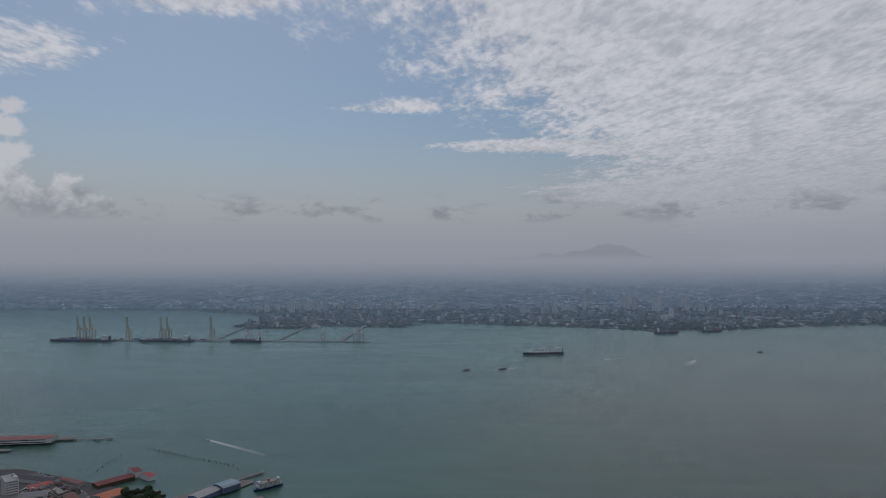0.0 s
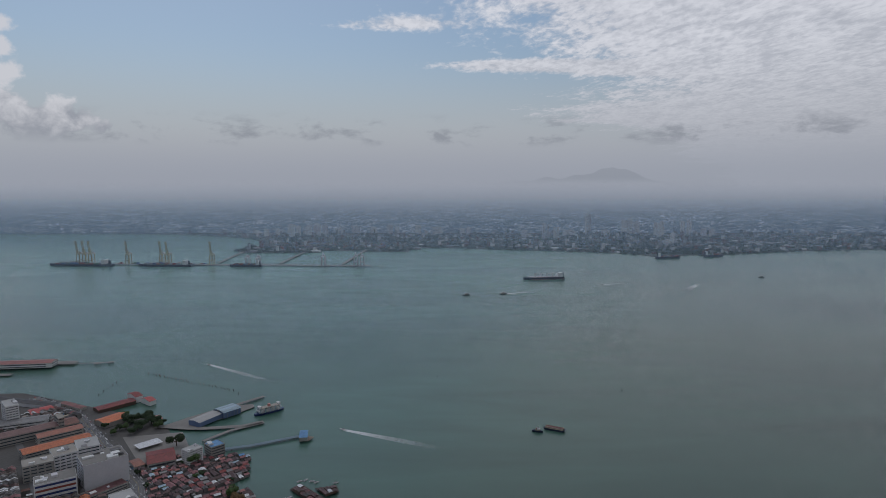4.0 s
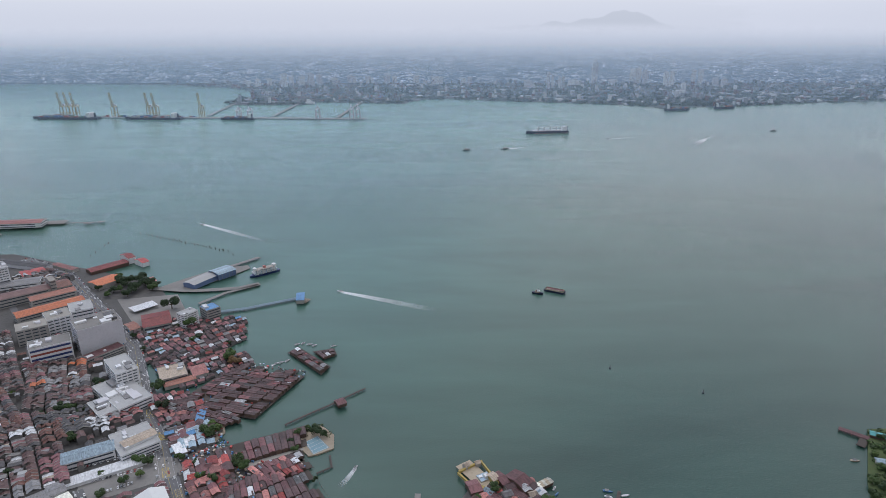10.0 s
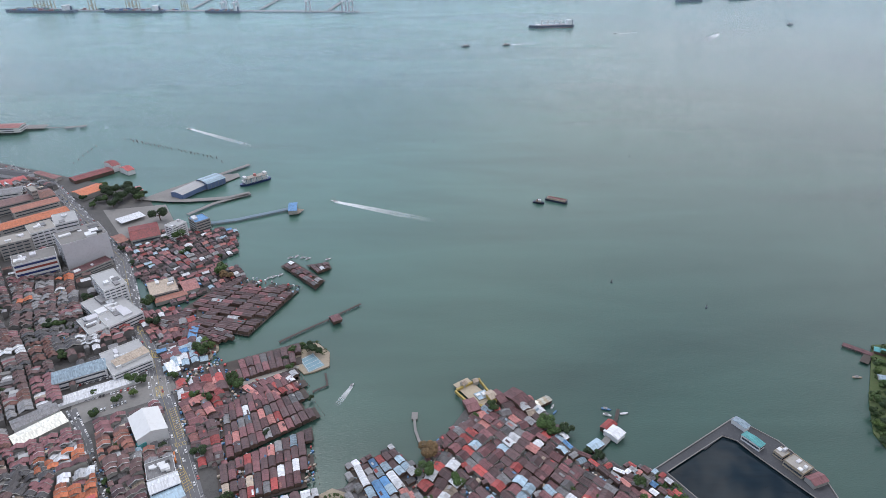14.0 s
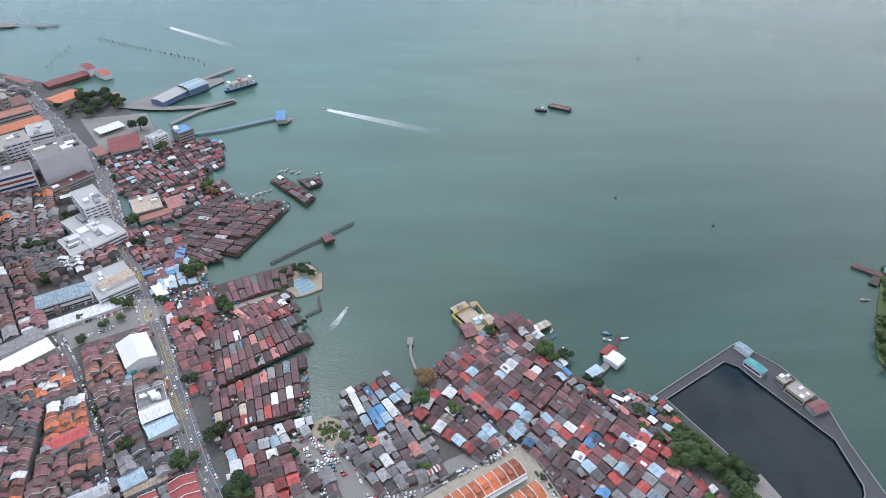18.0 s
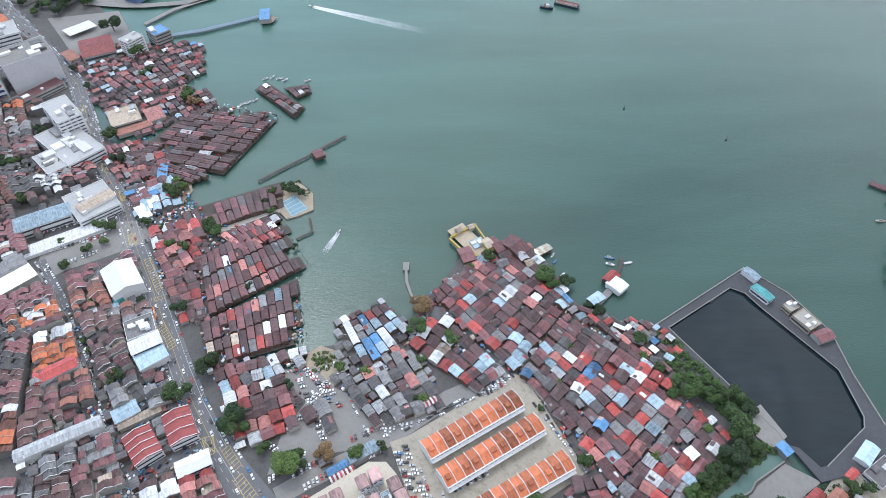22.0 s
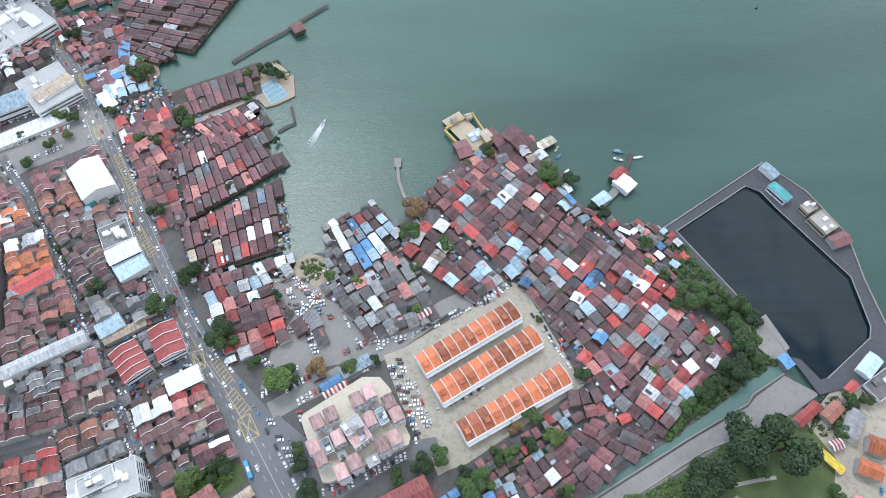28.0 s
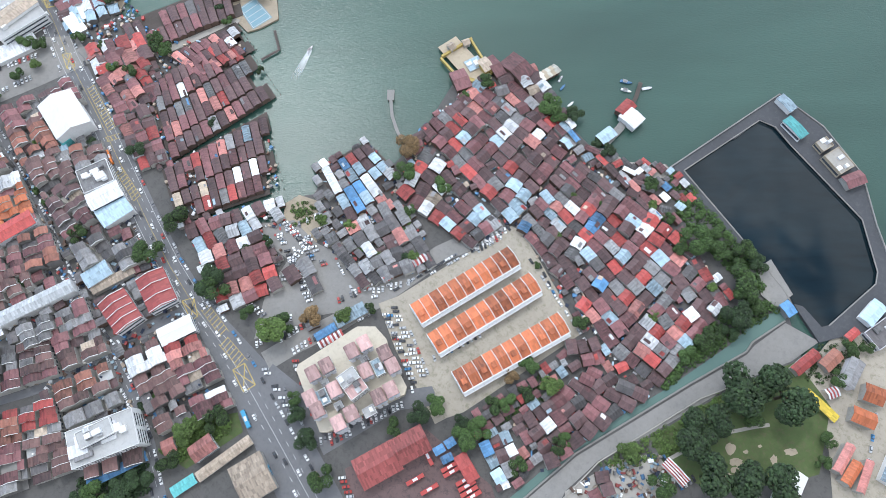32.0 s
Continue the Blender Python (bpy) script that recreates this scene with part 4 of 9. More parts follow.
def hull(L, W, h, bow=0.18, sheer=0.15):
    """A boat's hull along x, bow at +x."""
    n, prof = 9, []
    for i in range(n):
        t = i / (n - 1)
        w = W / 2 * min(1.0, ((1 - t) / bow) ** 0.6 if t > 1 - bow else 1.0) * (0.85 + 0.15 * min(1, t * 4))
        prof.append((-L / 2 + L * t, w, h * (1 + sheer * max(0, t - 0.6) * 2.5)))
    f = Form()
    vs = []
    for x, w, z in prof:
        vs += [(x, -w, z), (x, w, z), (x, w * 0.75, -0.4), (x, -w * 0.75, -0.4)]
    fs = []
    for i in range(n - 1):
        k = 4 * i
        for j in range(4):
            fs.append((k + j, k + (j + 1) % 4, k + 4 + (j + 1) % 4, k + 4 + j))
    fs += [(0, 3, 2, 1), (4 * n - 4, 4 * n - 3, 4 * n - 2, 4 * n - 1)]
    return f.add(vs, [q[::-1] for q in fs])


def small_boat(x, y, ang, L=8.0, mat=None, label="small open wooden boat on the water", cabin=True):
    ob = hull(L, L * 0.28, 0.9, 0.35).object("boat", mat or WALL_GREY, None, pose(x, y, 0.2, 0, 0, ang))
    tagged(ob, label, "boat")
    if cabin:
        part("cabin", Form().box(-L * 0.28, -L * 0.1, 0.8, L * 0.05, L * 0.1, 2.0), WALL_WHITE, ob)
        part("cabin_roof", Form().box(-L * 0.32, -L * 0.12, 2.0, L * 0.09, L * 0.12, 2.12), GREY, ob)
    return ob


def foam_material():
    m = material("foam", (0.85, 0.88, 0.88), 0.9, vary=0.2, bump=0)
    t = m.node_tree
    b = t.nodes["Principled BSDF"]
    co = t.nodes.new("ShaderNodeTexCoord")
    sep = t.nodes.new("ShaderNodeSeparateXYZ")
    t.links.new(co.outputs["Generated"], sep.inputs[0])
    x, y, _ = sep.outputs
    n = noise_node(t, mapping_node(t, co.outputs["Object"], (0.08, 0.35, 1)), 1.0, 5, 0.7)
    edge = math_node(t, "SUBTRACT", 1.0, math_node(t, "MULTIPLY", math_node(t, "ABSOLUTE", math_node(t, "SUBTRACT", y, 0.5)), 2.0))
    a = math_node(t, "MULTIPLY", math_node(t, "POWER", ramp_node(t, x, 0.0, 1.0, False), 1.5), ramp_node(t, math_node(t, "ADD", edge, math_node(t, "MULTIPLY", n, 0.7)), 0.35, 0.95))
    t.links.new(math_node(t, "MULTIPLY", a, ramp_node(t, n, 0.2, 0.55)), b.inputs["Alpha"])
    return m


FOAM = foam_material()


def wake(x0, y0, x1, y1, w0, w1):
    """Foam trailing from a boat at x1, y1 back to x0, y0."""
    d = Vector((x1 - x0, y1 - y0))
    L = d.length
    f, n = Form(), 12
    for i in range(n):
        a, b = i / n, (i + 1) / n
        wa, wb = w0 + (w1 - w0) * a, w0 + (w1 - w0) * b
        f.add([(L * a, -wa / 2, 0), (L * b, -wb / 2, 0), (L * b, wb / 2, 0), (L * a, wa / 2, 0)], [(0, 1, 2, 3)])
    ob = f.object("wake", FOAM, None, pose(x0, y0, 0.06, 0, 0, math.degrees(math.atan2(d.y, d.x))))
    return tagged(ob, "white foam wake fading on the water", "wake")


def chevron_roof(L, W, eave, rise, over=0.45, thick=0.14):
    """One folded roof sheet along x, with a ridge cap and real thickness."""
    w, x = W / 2 + over, L / 2 + over
    k = rise / (W / 2)
    z0, z1 = eave - over * k, eave + rise
    cs = [(-w, z0), (-0.25, z1 - 0.25 * k), (-0.22, z1 + 0.1), (0.22, z1 + 0.1), (0.25, z1 - 0.25 * k), (w, z0), (w, z0 - thick), (0, z1 - thick), (-w, z0 - thick)]
    n = len(cs)
    vs = [(-x, a, b) for a, b in cs] + [(x, a, b) for a, b in cs]
    return Form().add(vs, [(i, (i + 1) % n, n + (i + 1) % n, n + i)[::-1] for i in range(n)] + [tuple(range(n)), tuple(range(2 * n - 1, n - 1, -1))])


VAULT = roof_mat("pink_barrel_sheet", (0.48, 0.31, 0.29), (0.42, 0.25, 0.24), 0.3, vary=0.1)
DEPOT = roof_mat("depot_sheet", (0.37, 0.09, 0.082), (0.4, 0.12, 0.1), 0.3, vary=0.07)
CORNER = roof_mat("corner_tiles", (0.3, 0.065, 0.06), (0.2, 0.06, 0.055), 0.35, vary=0.16)
COURT_BLUE = material("court_paint", (0.2, 0.33, 0.38), 0.8, vary=0.1, grain=0.4, big=0.06, stain=(0.3, 0.4, 0.46), stain_amount=0.4)
PIER_BLUE = material("blue_grey_deck", (0.17, 0.24, 0.28), 0.8, vary=0.2, grain=0.4)
PALE_GREY = roof_mat("pale_grey_sheet", (0.5, 0.52, 0.53), (0.36, 0.36, 0.36), 0.3, vary=0.14)
COURT = material("bare_sandy_ground", (0.4, 0.355, 0.29), 0.95, vary=0.22, grain=0.35, big=0.04, stain=(0.2, 0.2, 0.13), stain_amount=0.6)
BEIGE = material("beige_roof_deck", (0.56, 0.5, 0.4), 0.9, vary=0.12, grain=0.4, big=0.05, stain=(0.42, 0.36, 0.28), stain_amount=0.5)
OILED = material("oil_stained_yard", (0.15, 0.1, 0.095), 0.85, vary=0.3, grain=0.3, big=0.04, stain=(0.06, 0.05, 0.05), stain_amount=0.7)
SAIL = material("clean_white_sheet", (0.74, 0.74, 0.72), 0.5, vary=0.05, grain=0.4, big=0.05, stain=(0.6, 0.58, 0.54), stain_amount=0.3)
CREAM = roof_mat("cream_sheet", (0.72, 0.7, 0.6), (0.5, 0.47, 0.4), 0.3, vary=0.12)
SHRINE = material("cream_paving", (0.46, 0.385, 0.28), 0.85, vary=0.2, stain=(0.34, 0.28, 0.2), stain_amount=0.4)
BRIGHT_YELLOW = roof_mat("bright_yellow_sheet", (0.75, 0.55, 0.06), (0.5, 0.4, 0.1), 0.2, vary=0.12)
BLUEWALL = material("blue_grey_cladding", (0.14, 0.2, 0.34), 0.6, vary=0.2)
STRIPE_BLUE = material("blue_glazing", (0.03, 0.05, 0.16), 0.3, vary=0.25, bump=0)
BOX_MATS = [material("container_" + n, c, 0.7, vary=0.2, bump=0) for n, c in (("red", (0.3, 0.07, 0.05)), ("blue", (0.06, 0.13, 0.28)), ("grey", (0.35, 0.36, 0.37)), ("green", (0.08, 0.2, 0.14)), ("rust", (0.24, 0.11, 0.07)))]


def vault_block(a, b, c, d, h):
    """A stair of flats under a pink barrel roof."""
    x, y, ang, L, W = rect(a, b, c, d)
    L, W = max(L, 7.4), max(W, 8.4)
    e = h - 1.2
    body = tagged(Form().box(-L / 2, -W / 2, 0, L / 2, W / 2, e).object("apartment_wing", WALL_WHITE, None, pose(x, y, 1.2, 0, 0, ang)),
                  "white apartment wing under a faded pink barrel roof", "apartment block", "wings of the apartment block")
    n, cs = 10, []
    for i in range(n + 1):
        g = math.pi * i / n
        cs.append((-math.cos(g) * (L / 2 + 0.3), e + math.sin(g) * 2.0))
    cs += [(L / 2, e - 0.15), (-L / 2, e - 0.15)]
    k = len(cs)
    w = W / 2 + 0.3
    f = Form().add([(p, -w, q) for p, q in cs] + [(p, w, q) for p, q in cs], [(i, (i + 1) % k, k + (i + 1) % k, k + i)[::-1] for i in range(k)] + [tuple(range(k)), tuple(range(2 * k - 1, k - 1, -1))])
    part("roof", f, VAULT, body)
    part("trim", Form().box(-L / 2 - 0.35, -w - 0.25, e - 0.3, L / 2 + 0.35, -w - 0.02, e + 0.15), PALE_BLUE, body)
    for k in range(5):
        z = 1.6 + k * (e - 2) / 5
        for sx in (-0.25, 0.25):
            part("window", Form().box(sx * L - 1.0, -W / 2 - 0.06, z, sx * L + 1.0, -W / 2 + 0.06, z + 1.5), GLASS, body)
            part("balcony", Form().box(sx * L - 1.3, -W / 2 - 0.8, z - 0.6, sx * L + 1.3, -W / 2 - 0.02, z - 0.1), WALL_GREY, body)
        for s in (-1, 1):
            part("window", Form().box(s * L / 2 - 0.06, -1.2, z, s * L / 2 + 0.06, 1.2, z + 1.4), GLASS, body)


def bulk_carrier(x, y, ang, L):
    W = L * 0.16
    ob = hull(L, W, 9, 0.14).object("cargo_ship", HULL, None, pose(x, y, 0.3, 0, 0, ang))
    tagged(ob, "dark-hulled bulk carrier at anchor with deck cranes", "ship")
    part("deck", Form().box(-L * 0.44, -W * 0.44, 9, L * 0.36, W * 0.44, 9.6), MAROON, ob)
    part("superstructure", Form().box(-L * 0.45, -W * 0.42, 9.6, -L * 0.36, W * 0.42, 26), WALL_WHITE, ob)
    part("funnel", Form().box(-L * 0.48, -3, 9.6, -L * 0.455, 3, 27), HULL, ob)
    for k in range(5):
        cx = -L * 0.29 + k * L * 0.145
        part("hatch", Form().box(cx - L * 0.05, -W * 0.32, 9.6, cx + L * 0.05, W * 0.32, 12.5), WALL_GREY, ob)
        if k < 4:
            part("deck_crane", Form().box(cx + L * 0.06, -2, 9.6, cx + L * 0.085, 2, 27).beam((cx + L * 0.07, 0, 25), (cx - L * 0.05, 3, 21), 0.9), WALL_WHITE, ob)
    part("waterline_band", Form().box(-L * 0.47, -W * 0.505, 0.4, L * 0.33, W * 0.505, 1.8), MAROON, ob)
    return ob


def tug(x, y, ang, L):
    L = max(L, 14)
    ob = hull(L, L * 0.32, 2.4, 0.3, 0.4).object("tugboat", HULL, None, pose(x, y, 0.3, 0, 0, ang))
    tagged(ob, "small dark tugboat with a white wheelhouse", "boat")
    part("wheelhouse", Form().box(-L * 0.05, -L * 0.09, 2.4, L * 0.18, L * 0.09, 6.5), WALL_WHITE, ob)
    part("upper_deck", Form().box(-L * 0.25, -L * 0.11, 2.4, L * 0.2, L * 0.11, 4.0), TAN, ob)
    part("mast", Form().beam((0.06 * L, 0, 6.5), (0.06 * L, 0, 10.5), 0.18), STEEL, ob)
    part("funnel", Form().box(-L * 0.18, -0.8, 4, -L * 0.1, 0.8, 6.5), MAROON, ob)
    return ob


def barge(x, y, ang, L):
    W = L * 0.26
    ob = tagged(Form().add([(-L / 2, -W / 2, 2.6), (L / 2, -W / 2, 2.6), (L / 2, W / 2, 2.6), (-L / 2, W / 2, 2.6), (-L / 2 + 2, -W / 2, -0.6), (L / 2 - 3, -W / 2, -0.6), (L / 2 - 3, W / 2, -0.6), (-L / 2 + 2, W / 2, -0.6)],
                           [(3, 2, 1, 0), (4, 5, 6, 7), (0, 1, 5, 4), (1, 2, 6, 5), (2, 3, 7, 6), (3, 0, 4, 7)]).object("barge", HULL, None, pose(x, y, 0.3, 0, 0, ang)), "open barge carrying reddish cargo", "barge")
    for s in (-1, 1):
        part("coaming", Form().box(-L * 0.42, s * W * 0.4 - 0.25, 2.6, L * 0.42, s * W * 0.4 + 0.25, 5.2), TAN, ob)
        part("bulkhead", Form().box(s * L * 0.42 - 0.25, -W * 0.4, 2.6, s * L * 0.42 + 0.25, W * 0.4, 5.2), TAN, ob)
    part("cargo", Form().box(-L * 0.41, -W * 0.38, 2.6, L * 0.41, W * 0.38, 4.4), MAROON, ob)
    return ob


def ferry(x, y, ang, L):
    W = L * 0.26
    f = Form()
    n, vs = 13, []
    for i in range(n):
        t = 2 * i / (n - 1) - 1
        w = W / 2 * (1 - abs(t) ** 5 * 0.65)
        vs += [(L / 2 * t, -w, 3.2), (L / 2 * t, w, 3.2), (L / 2 * t, w * 0.8, -0.4), (L / 2 * t, -w * 0.8, -0.4)]
    fs = [tuple(4 * i + j for j in (0, 1)) + (4 * i + 5, 4 * i + 4) for i in range(n - 1)]
    fs += [(4 * i + j, 4 * i + (j + 1) % 4, 4 * i + 4 + (j + 1) % 4, 4 * i + 4 + j) for i in range(n - 1) for j in (1, 2, 3)] + [(0, 1, 2, 3), (4 * n - 4, 4 * n - 3, 4 * n - 2, 4 * n - 1)]
    ob = f.add(vs, fs).object("ferry", STRIPE_BLUE, None, pose(x, y, 0.3, 0, 0, ang))
    tagged(ob, "double-ended blue and white car ferry beside a ramp", "ferry")
    for k, (z, s) in enumerate(((3.2, 0.9), (7.4, 0.84))):
        part("deck_house", Form().box(-L * 0.42 * s, -W * 0.45, z + 1.2, L * 0.42 * s, W * 0.45, z + 1.8), WALL_WHITE, ob)
        for side in (-1, 1):
            for i in range(9):
                px = (-0.4 + 0.1 * i) * L * s
                part("deck_post", Form().box(px - 0.7, side * W * 0.45 - 0.2, z, px + 0.7, side * W * 0.45 + 0.2, z + 4.2), WALL_WHITE if i % 2 else PALE_BLUE, ob)
    part("upper_deck", Form().box(-L * 0.4, -W * 0.46, 7.3, L * 0.4, W * 0.46, 7.7), WALL_WHITE, ob)
    part("sun_deck", Form().box(-L * 0.36, -W * 0.42, 11.5, L * 0.36, W * 0.42, 11.9), PALE, ob)
    for s in (-1, 1):
        part("wheelhouse", Form().box(s * L * 0.33 - 2.5, -4, 11.9, s * L * 0.33 + 2.5, 4, 15), WALL_WHITE, ob)
    part("funnel", Form().box(-2, -2, 11.9, 2, 2, 16), PINK, ob)
    return ob


def buoy(x, y):
    ob = tagged(Form().tube((0, 0, -0.5), (0, 0, 0.9), 1.3, 1.3, 10).object("buoy", HULL, None, pose(x, y, 0)), "small dark channel buoy afloat", "buoy")
    part("cage", Form().beam((0.7, 0, 0.9), (0, 0, 4.2), 0.12).beam((-0.5, 0.5, 0.9), (0, 0, 4.2), 0.12).beam((-0.5, -0.5, 0.9), (0, 0, 4.2), 0.12), STEEL, ob)
    part("lamp", Form().tube((0, 0, 4.1), (0, 0, 4.8), 0.25, 0.2, 8), MAROON, ob)


def pile_row(x0, y0, x1, y1, n):
    for i in range(n):
        t = i / (n - 1)
        x, y = x0 + (x1 - x0) * t + RND.uniform(-1, 1), y0 + (y1 - y0) * t + RND.uniform(-1, 1)
        tagged(Form().tube((0, 0, -3), (RND.uniform(-0.2, 0.2), 0, RND.uniform(3, 5)), 0.55, 0.45, 7).object("mooring_pile", PLANK, None, pose(x, y, 0)), "dark wooden pile standing in the water", "pile", "row of piles")


def quay_crane(x, y, kind):
    """A ship-to-shore gantry: four legs, portal beams, boom raised or level, and stays."""
    tall, gauge, mat = (60, 24, CRANE) if kind == 1 else (54, 22, WALL_GREY) if kind == 0 else (44, 20, WALL_GREY)
    ob = thing("quay_crane", pose(x, y, 5, 0, 0, RND.uniform(-2, 2)), "cream ship-to-shore gantry crane, boom raised" if kind == 1 else "grey ship-to-shore gantry crane on a wharf", "crane", "quay cranes")
    for sx in (-9, 9):
        for sy in (0, gauge):
            part("leg", Form().beam((sx, sy, 0), (sx * 0.9, sy, tall * 0.8), 1.5), mat, ob)
    part("portal_beam", Form().beam((-9, 0, tall * 0.32), (9, 0, tall * 0.32), 1.3).beam((-9, gauge, tall * 0.32), (9, gauge, tall * 0.32), 0.9), mat, ob)
    part("girder", Form().beam((-3, -2, tall * 0.8), (-3, gauge + 16, tall * 0.8), 1.1).beam((3, -2, tall * 0.8), (3, gauge + 16, tall * 0.8), 1.1).beam((-9, 0, tall * 0.8), (9, 0, tall * 0.8), 1.1).beam((-9, gauge, tall * 0.8), (9, gauge, tall * 0.8), 1.1), mat, ob)
    part("apex", Form().beam((-5, 0, tall * 0.8), (0, 3, tall * 1.25), 0.8).beam((5, 0, tall * 0.8), (0, 3, tall * 1.25), 0.8).beam((0, 3, tall * 1.25), (0, gauge, tall * 0.8), 0.5), mat, ob)
    tip = (0, -14, tall * 1.9) if kind == 1 else (0, -38, tall * 0.82)
    part("boom", Form().beam((-3, -2, tall * 0.8), (tip[0] - 3, tip[1], tip[2]), 1.5).beam((3, -2, tall * 0.8), (tip[0] + 3, tip[1], tip[2]), 1.5).beam((-3, tip[1], tip[2]), (3, tip[1], tip[2]), 0.8), mat, ob)
    part("stay", Form().beam((0, 3, tall * 1.25), tip, 0.5), mat, ob)
    part("machine_house", Form().box(-5, gauge - 2, tall * 0.83, 5, gauge + 9, tall * 0.83 + 6), WALL_GREY, ob)


def container_ship(x, y, ang, L):
    W = L * 0.15
    ob = hull(L, W, 10, 0.14).object("container_ship", HULL, None, pose(x, y, 0.3, 0, 0, ang))
    tagged(ob, "dark blue container ship lying along a wharf", "ship")
    part("superstructure", Form().box(-L * 0.4, -W * 0.44, 10, -L * 0.35, W * 0.44, 30), WALL_WHITE, ob)
    part("funnel", Form().box(-L * 0.46, -3, 10, -L * 0.43, 3, 27), HULL, ob)
    f = Form()
    for k in range(9):
        cx = -L * 0.3 + k * L * 0.075
        for r in range(5):
            hgt = RND.choice((0, 3, 5, 5, 8))
            if hgt:
                f.box(cx, (-0.45 + r * 0.18) * W, 10, cx + L * 0.066, (-0.45 + r * 0.18 + 0.165) * W, 10 + hgt, RND.randrange(5))
    if f.v:
        tagged(part("deck_cargo", f, BOX_MATS, ob), kind="stuff")
    part("mast", Form().beam((L * 0.43, 0, 10), (L * 0.43, 0, 24), 0.5), STEEL, ob)


def container_stacks(a, b, deep, rows):
    """Stacked containers in blocks on a yard."""
    a, b = Vector(a), Vector(b)
    d = (b - a).normalized()
    n = Vector((-d.y, d.x))
    f = Form()
    for r in range(rows):
        for k in range(int((b - a).length // 42)):
            if RND.random() < 0.2:
                continue
            for q in range(3):
                p = a + d * (k * 42 + q * 13) + n * (r * deep / max(rows, 1))
                f.box(p.x, p.y, 2, p.x + 12.2, p.y + RND.choice((8, 14, 18)), 2 + RND.choice((2.6, 5.2, 7.8, 10.4)), RND.randrange(5))
    ob = f.object("container_stacks", BOX_MATS)
    return tagged(ob, "blocks of stacked red, blue and grey containers on a port yard", "containers", "", "stuff")


def far_tower(x, y, w, h):
    w = max(w, 14)
    ob = tagged(Form().box(-w / 2, -9, 0, w / 2, 9, h).object("apartment_tower", WALL_WHITE if RND.random() < 0.55 else WALL_GREY, None, pose(x, y, 2, 0, 0, RND.uniform(-12, 12))),
                "distant pale apartment tower on the far shore", "tower", "towers on the far shore")
    part("roof_room", Form().box(-w * 0.2, -4, h, w * 0.2, 4, h + 5), WALL_GREY, ob)
    n = max(2, int(w // 9))
    for k in range(n):
        cx = -w / 2 + w * (k + 0.5) / n
        part("window_strip", Form().box(cx - 0.8, -9.15, h * 0.06, cx + 0.8, -8.95, h * 0.96), GLASS, ob)


# ---- road paint ----
def stripe(f, p, q, w, z=1.318):
    p, q = Vector(p), Vector(q)
    d = (q - p).normalized()
    n = Vector((-d.y, d.x)) * w / 2
    f.prism([(p + n).to_tuple(), (p - n).to_tuple(), (q - n).to_tuple(), (q + n).to_tuple()], z - 0.012, z)


def paint(f, mat, label):
    return tagged(f.object("road_marking", mat), label, "road marking", "", "structure")


def box_junction(a, b, c, d):
    f = Form()
    for p, q in ((a, b), (b, c), (c, d), (d, a), (a, c), (b, d)):
        stripe(f, p, q, 0.55, 1.322)
    paint(f, YELLOW, "yellow painted box junction with a cross")


def ladder(a, b, width, gap=3.0):
    """A painted island: two edge lines with slanted rungs."""
    f = Form()
    va, vb = Vector(a), Vector(b)
    d = (vb - va).normalized()
    n = Vector((-d.y, d.x)) * width / 2
    for s in (1, -1):
        stripe(f, va + n * s, vb + n * s, 0.3, 1.32)
    for p, g in along((a, b), gap, 0.5):
        stripe(f, p + n, p - n + d * 1.2, 0.5, 1.324)
    paint(f, YELLOW, "yellow ladder hatching on a road island")


def offset_line(pts, off):
    return [(a + (b - a) * 0.5 + (a - b).normalized() * off).to_tuple() for a, b in ribbon_pts(pts, 2.0)]


def lane_lines(pts, offs, dash=True, mat=PAINT):
    for off in offs:
        line = offset_line(pts, off)
        f = Form()
        if dash:
            for p, g in along(line, 9.0, 2.0):
                h = Vector((math.cos(radians(g)), math.sin(radians(g)))) * 1.6
                stripe(f, p - h, p + h, 0.28)
        else:
            for p, q in zip(line, line[1:]):
                stripe(f, p, q, 0.25)
        paint(f, mat, "white broken lane line" if dash else "painted edge line along the road")


def traffic(pts, offs, gap, fill, z=1.3):
    for off in offs:
        for p, g in along(offset_line(pts, off), gap, RND.uniform(0, gap)):
            if RND.random() < fill:
                car(p.x + RND.uniform(-0.3, 0.3), p.y + RND.uniform(-0.3, 0.3), g + (0 if off > 0 else 180) + RND.uniform(-2, 2), z)


# ---- street clutter ----
def street_lamp(x, y, ang, h=9.5, z=1.3):
    ob = tagged(Form().tube((0, 0, 0), (0, 0, h), 0.14, 0.09, 7).object("street_lamp", STEEL, None, pose(x, y, z, 0, 0, ang)), "grey steel street lamp with a curved arm", "street lamp", "street lamps")
    arm = part("arm", Form().beam((0, 0, h - 0.1), (2.2, 0, h + 0.5), 0.07), STEEL, ob)
    part("lamp_head", Form().box(1.9, -0.2, h + 0.42, 3.0, 0.2, h + 0.6), WALL_GREY, arm)


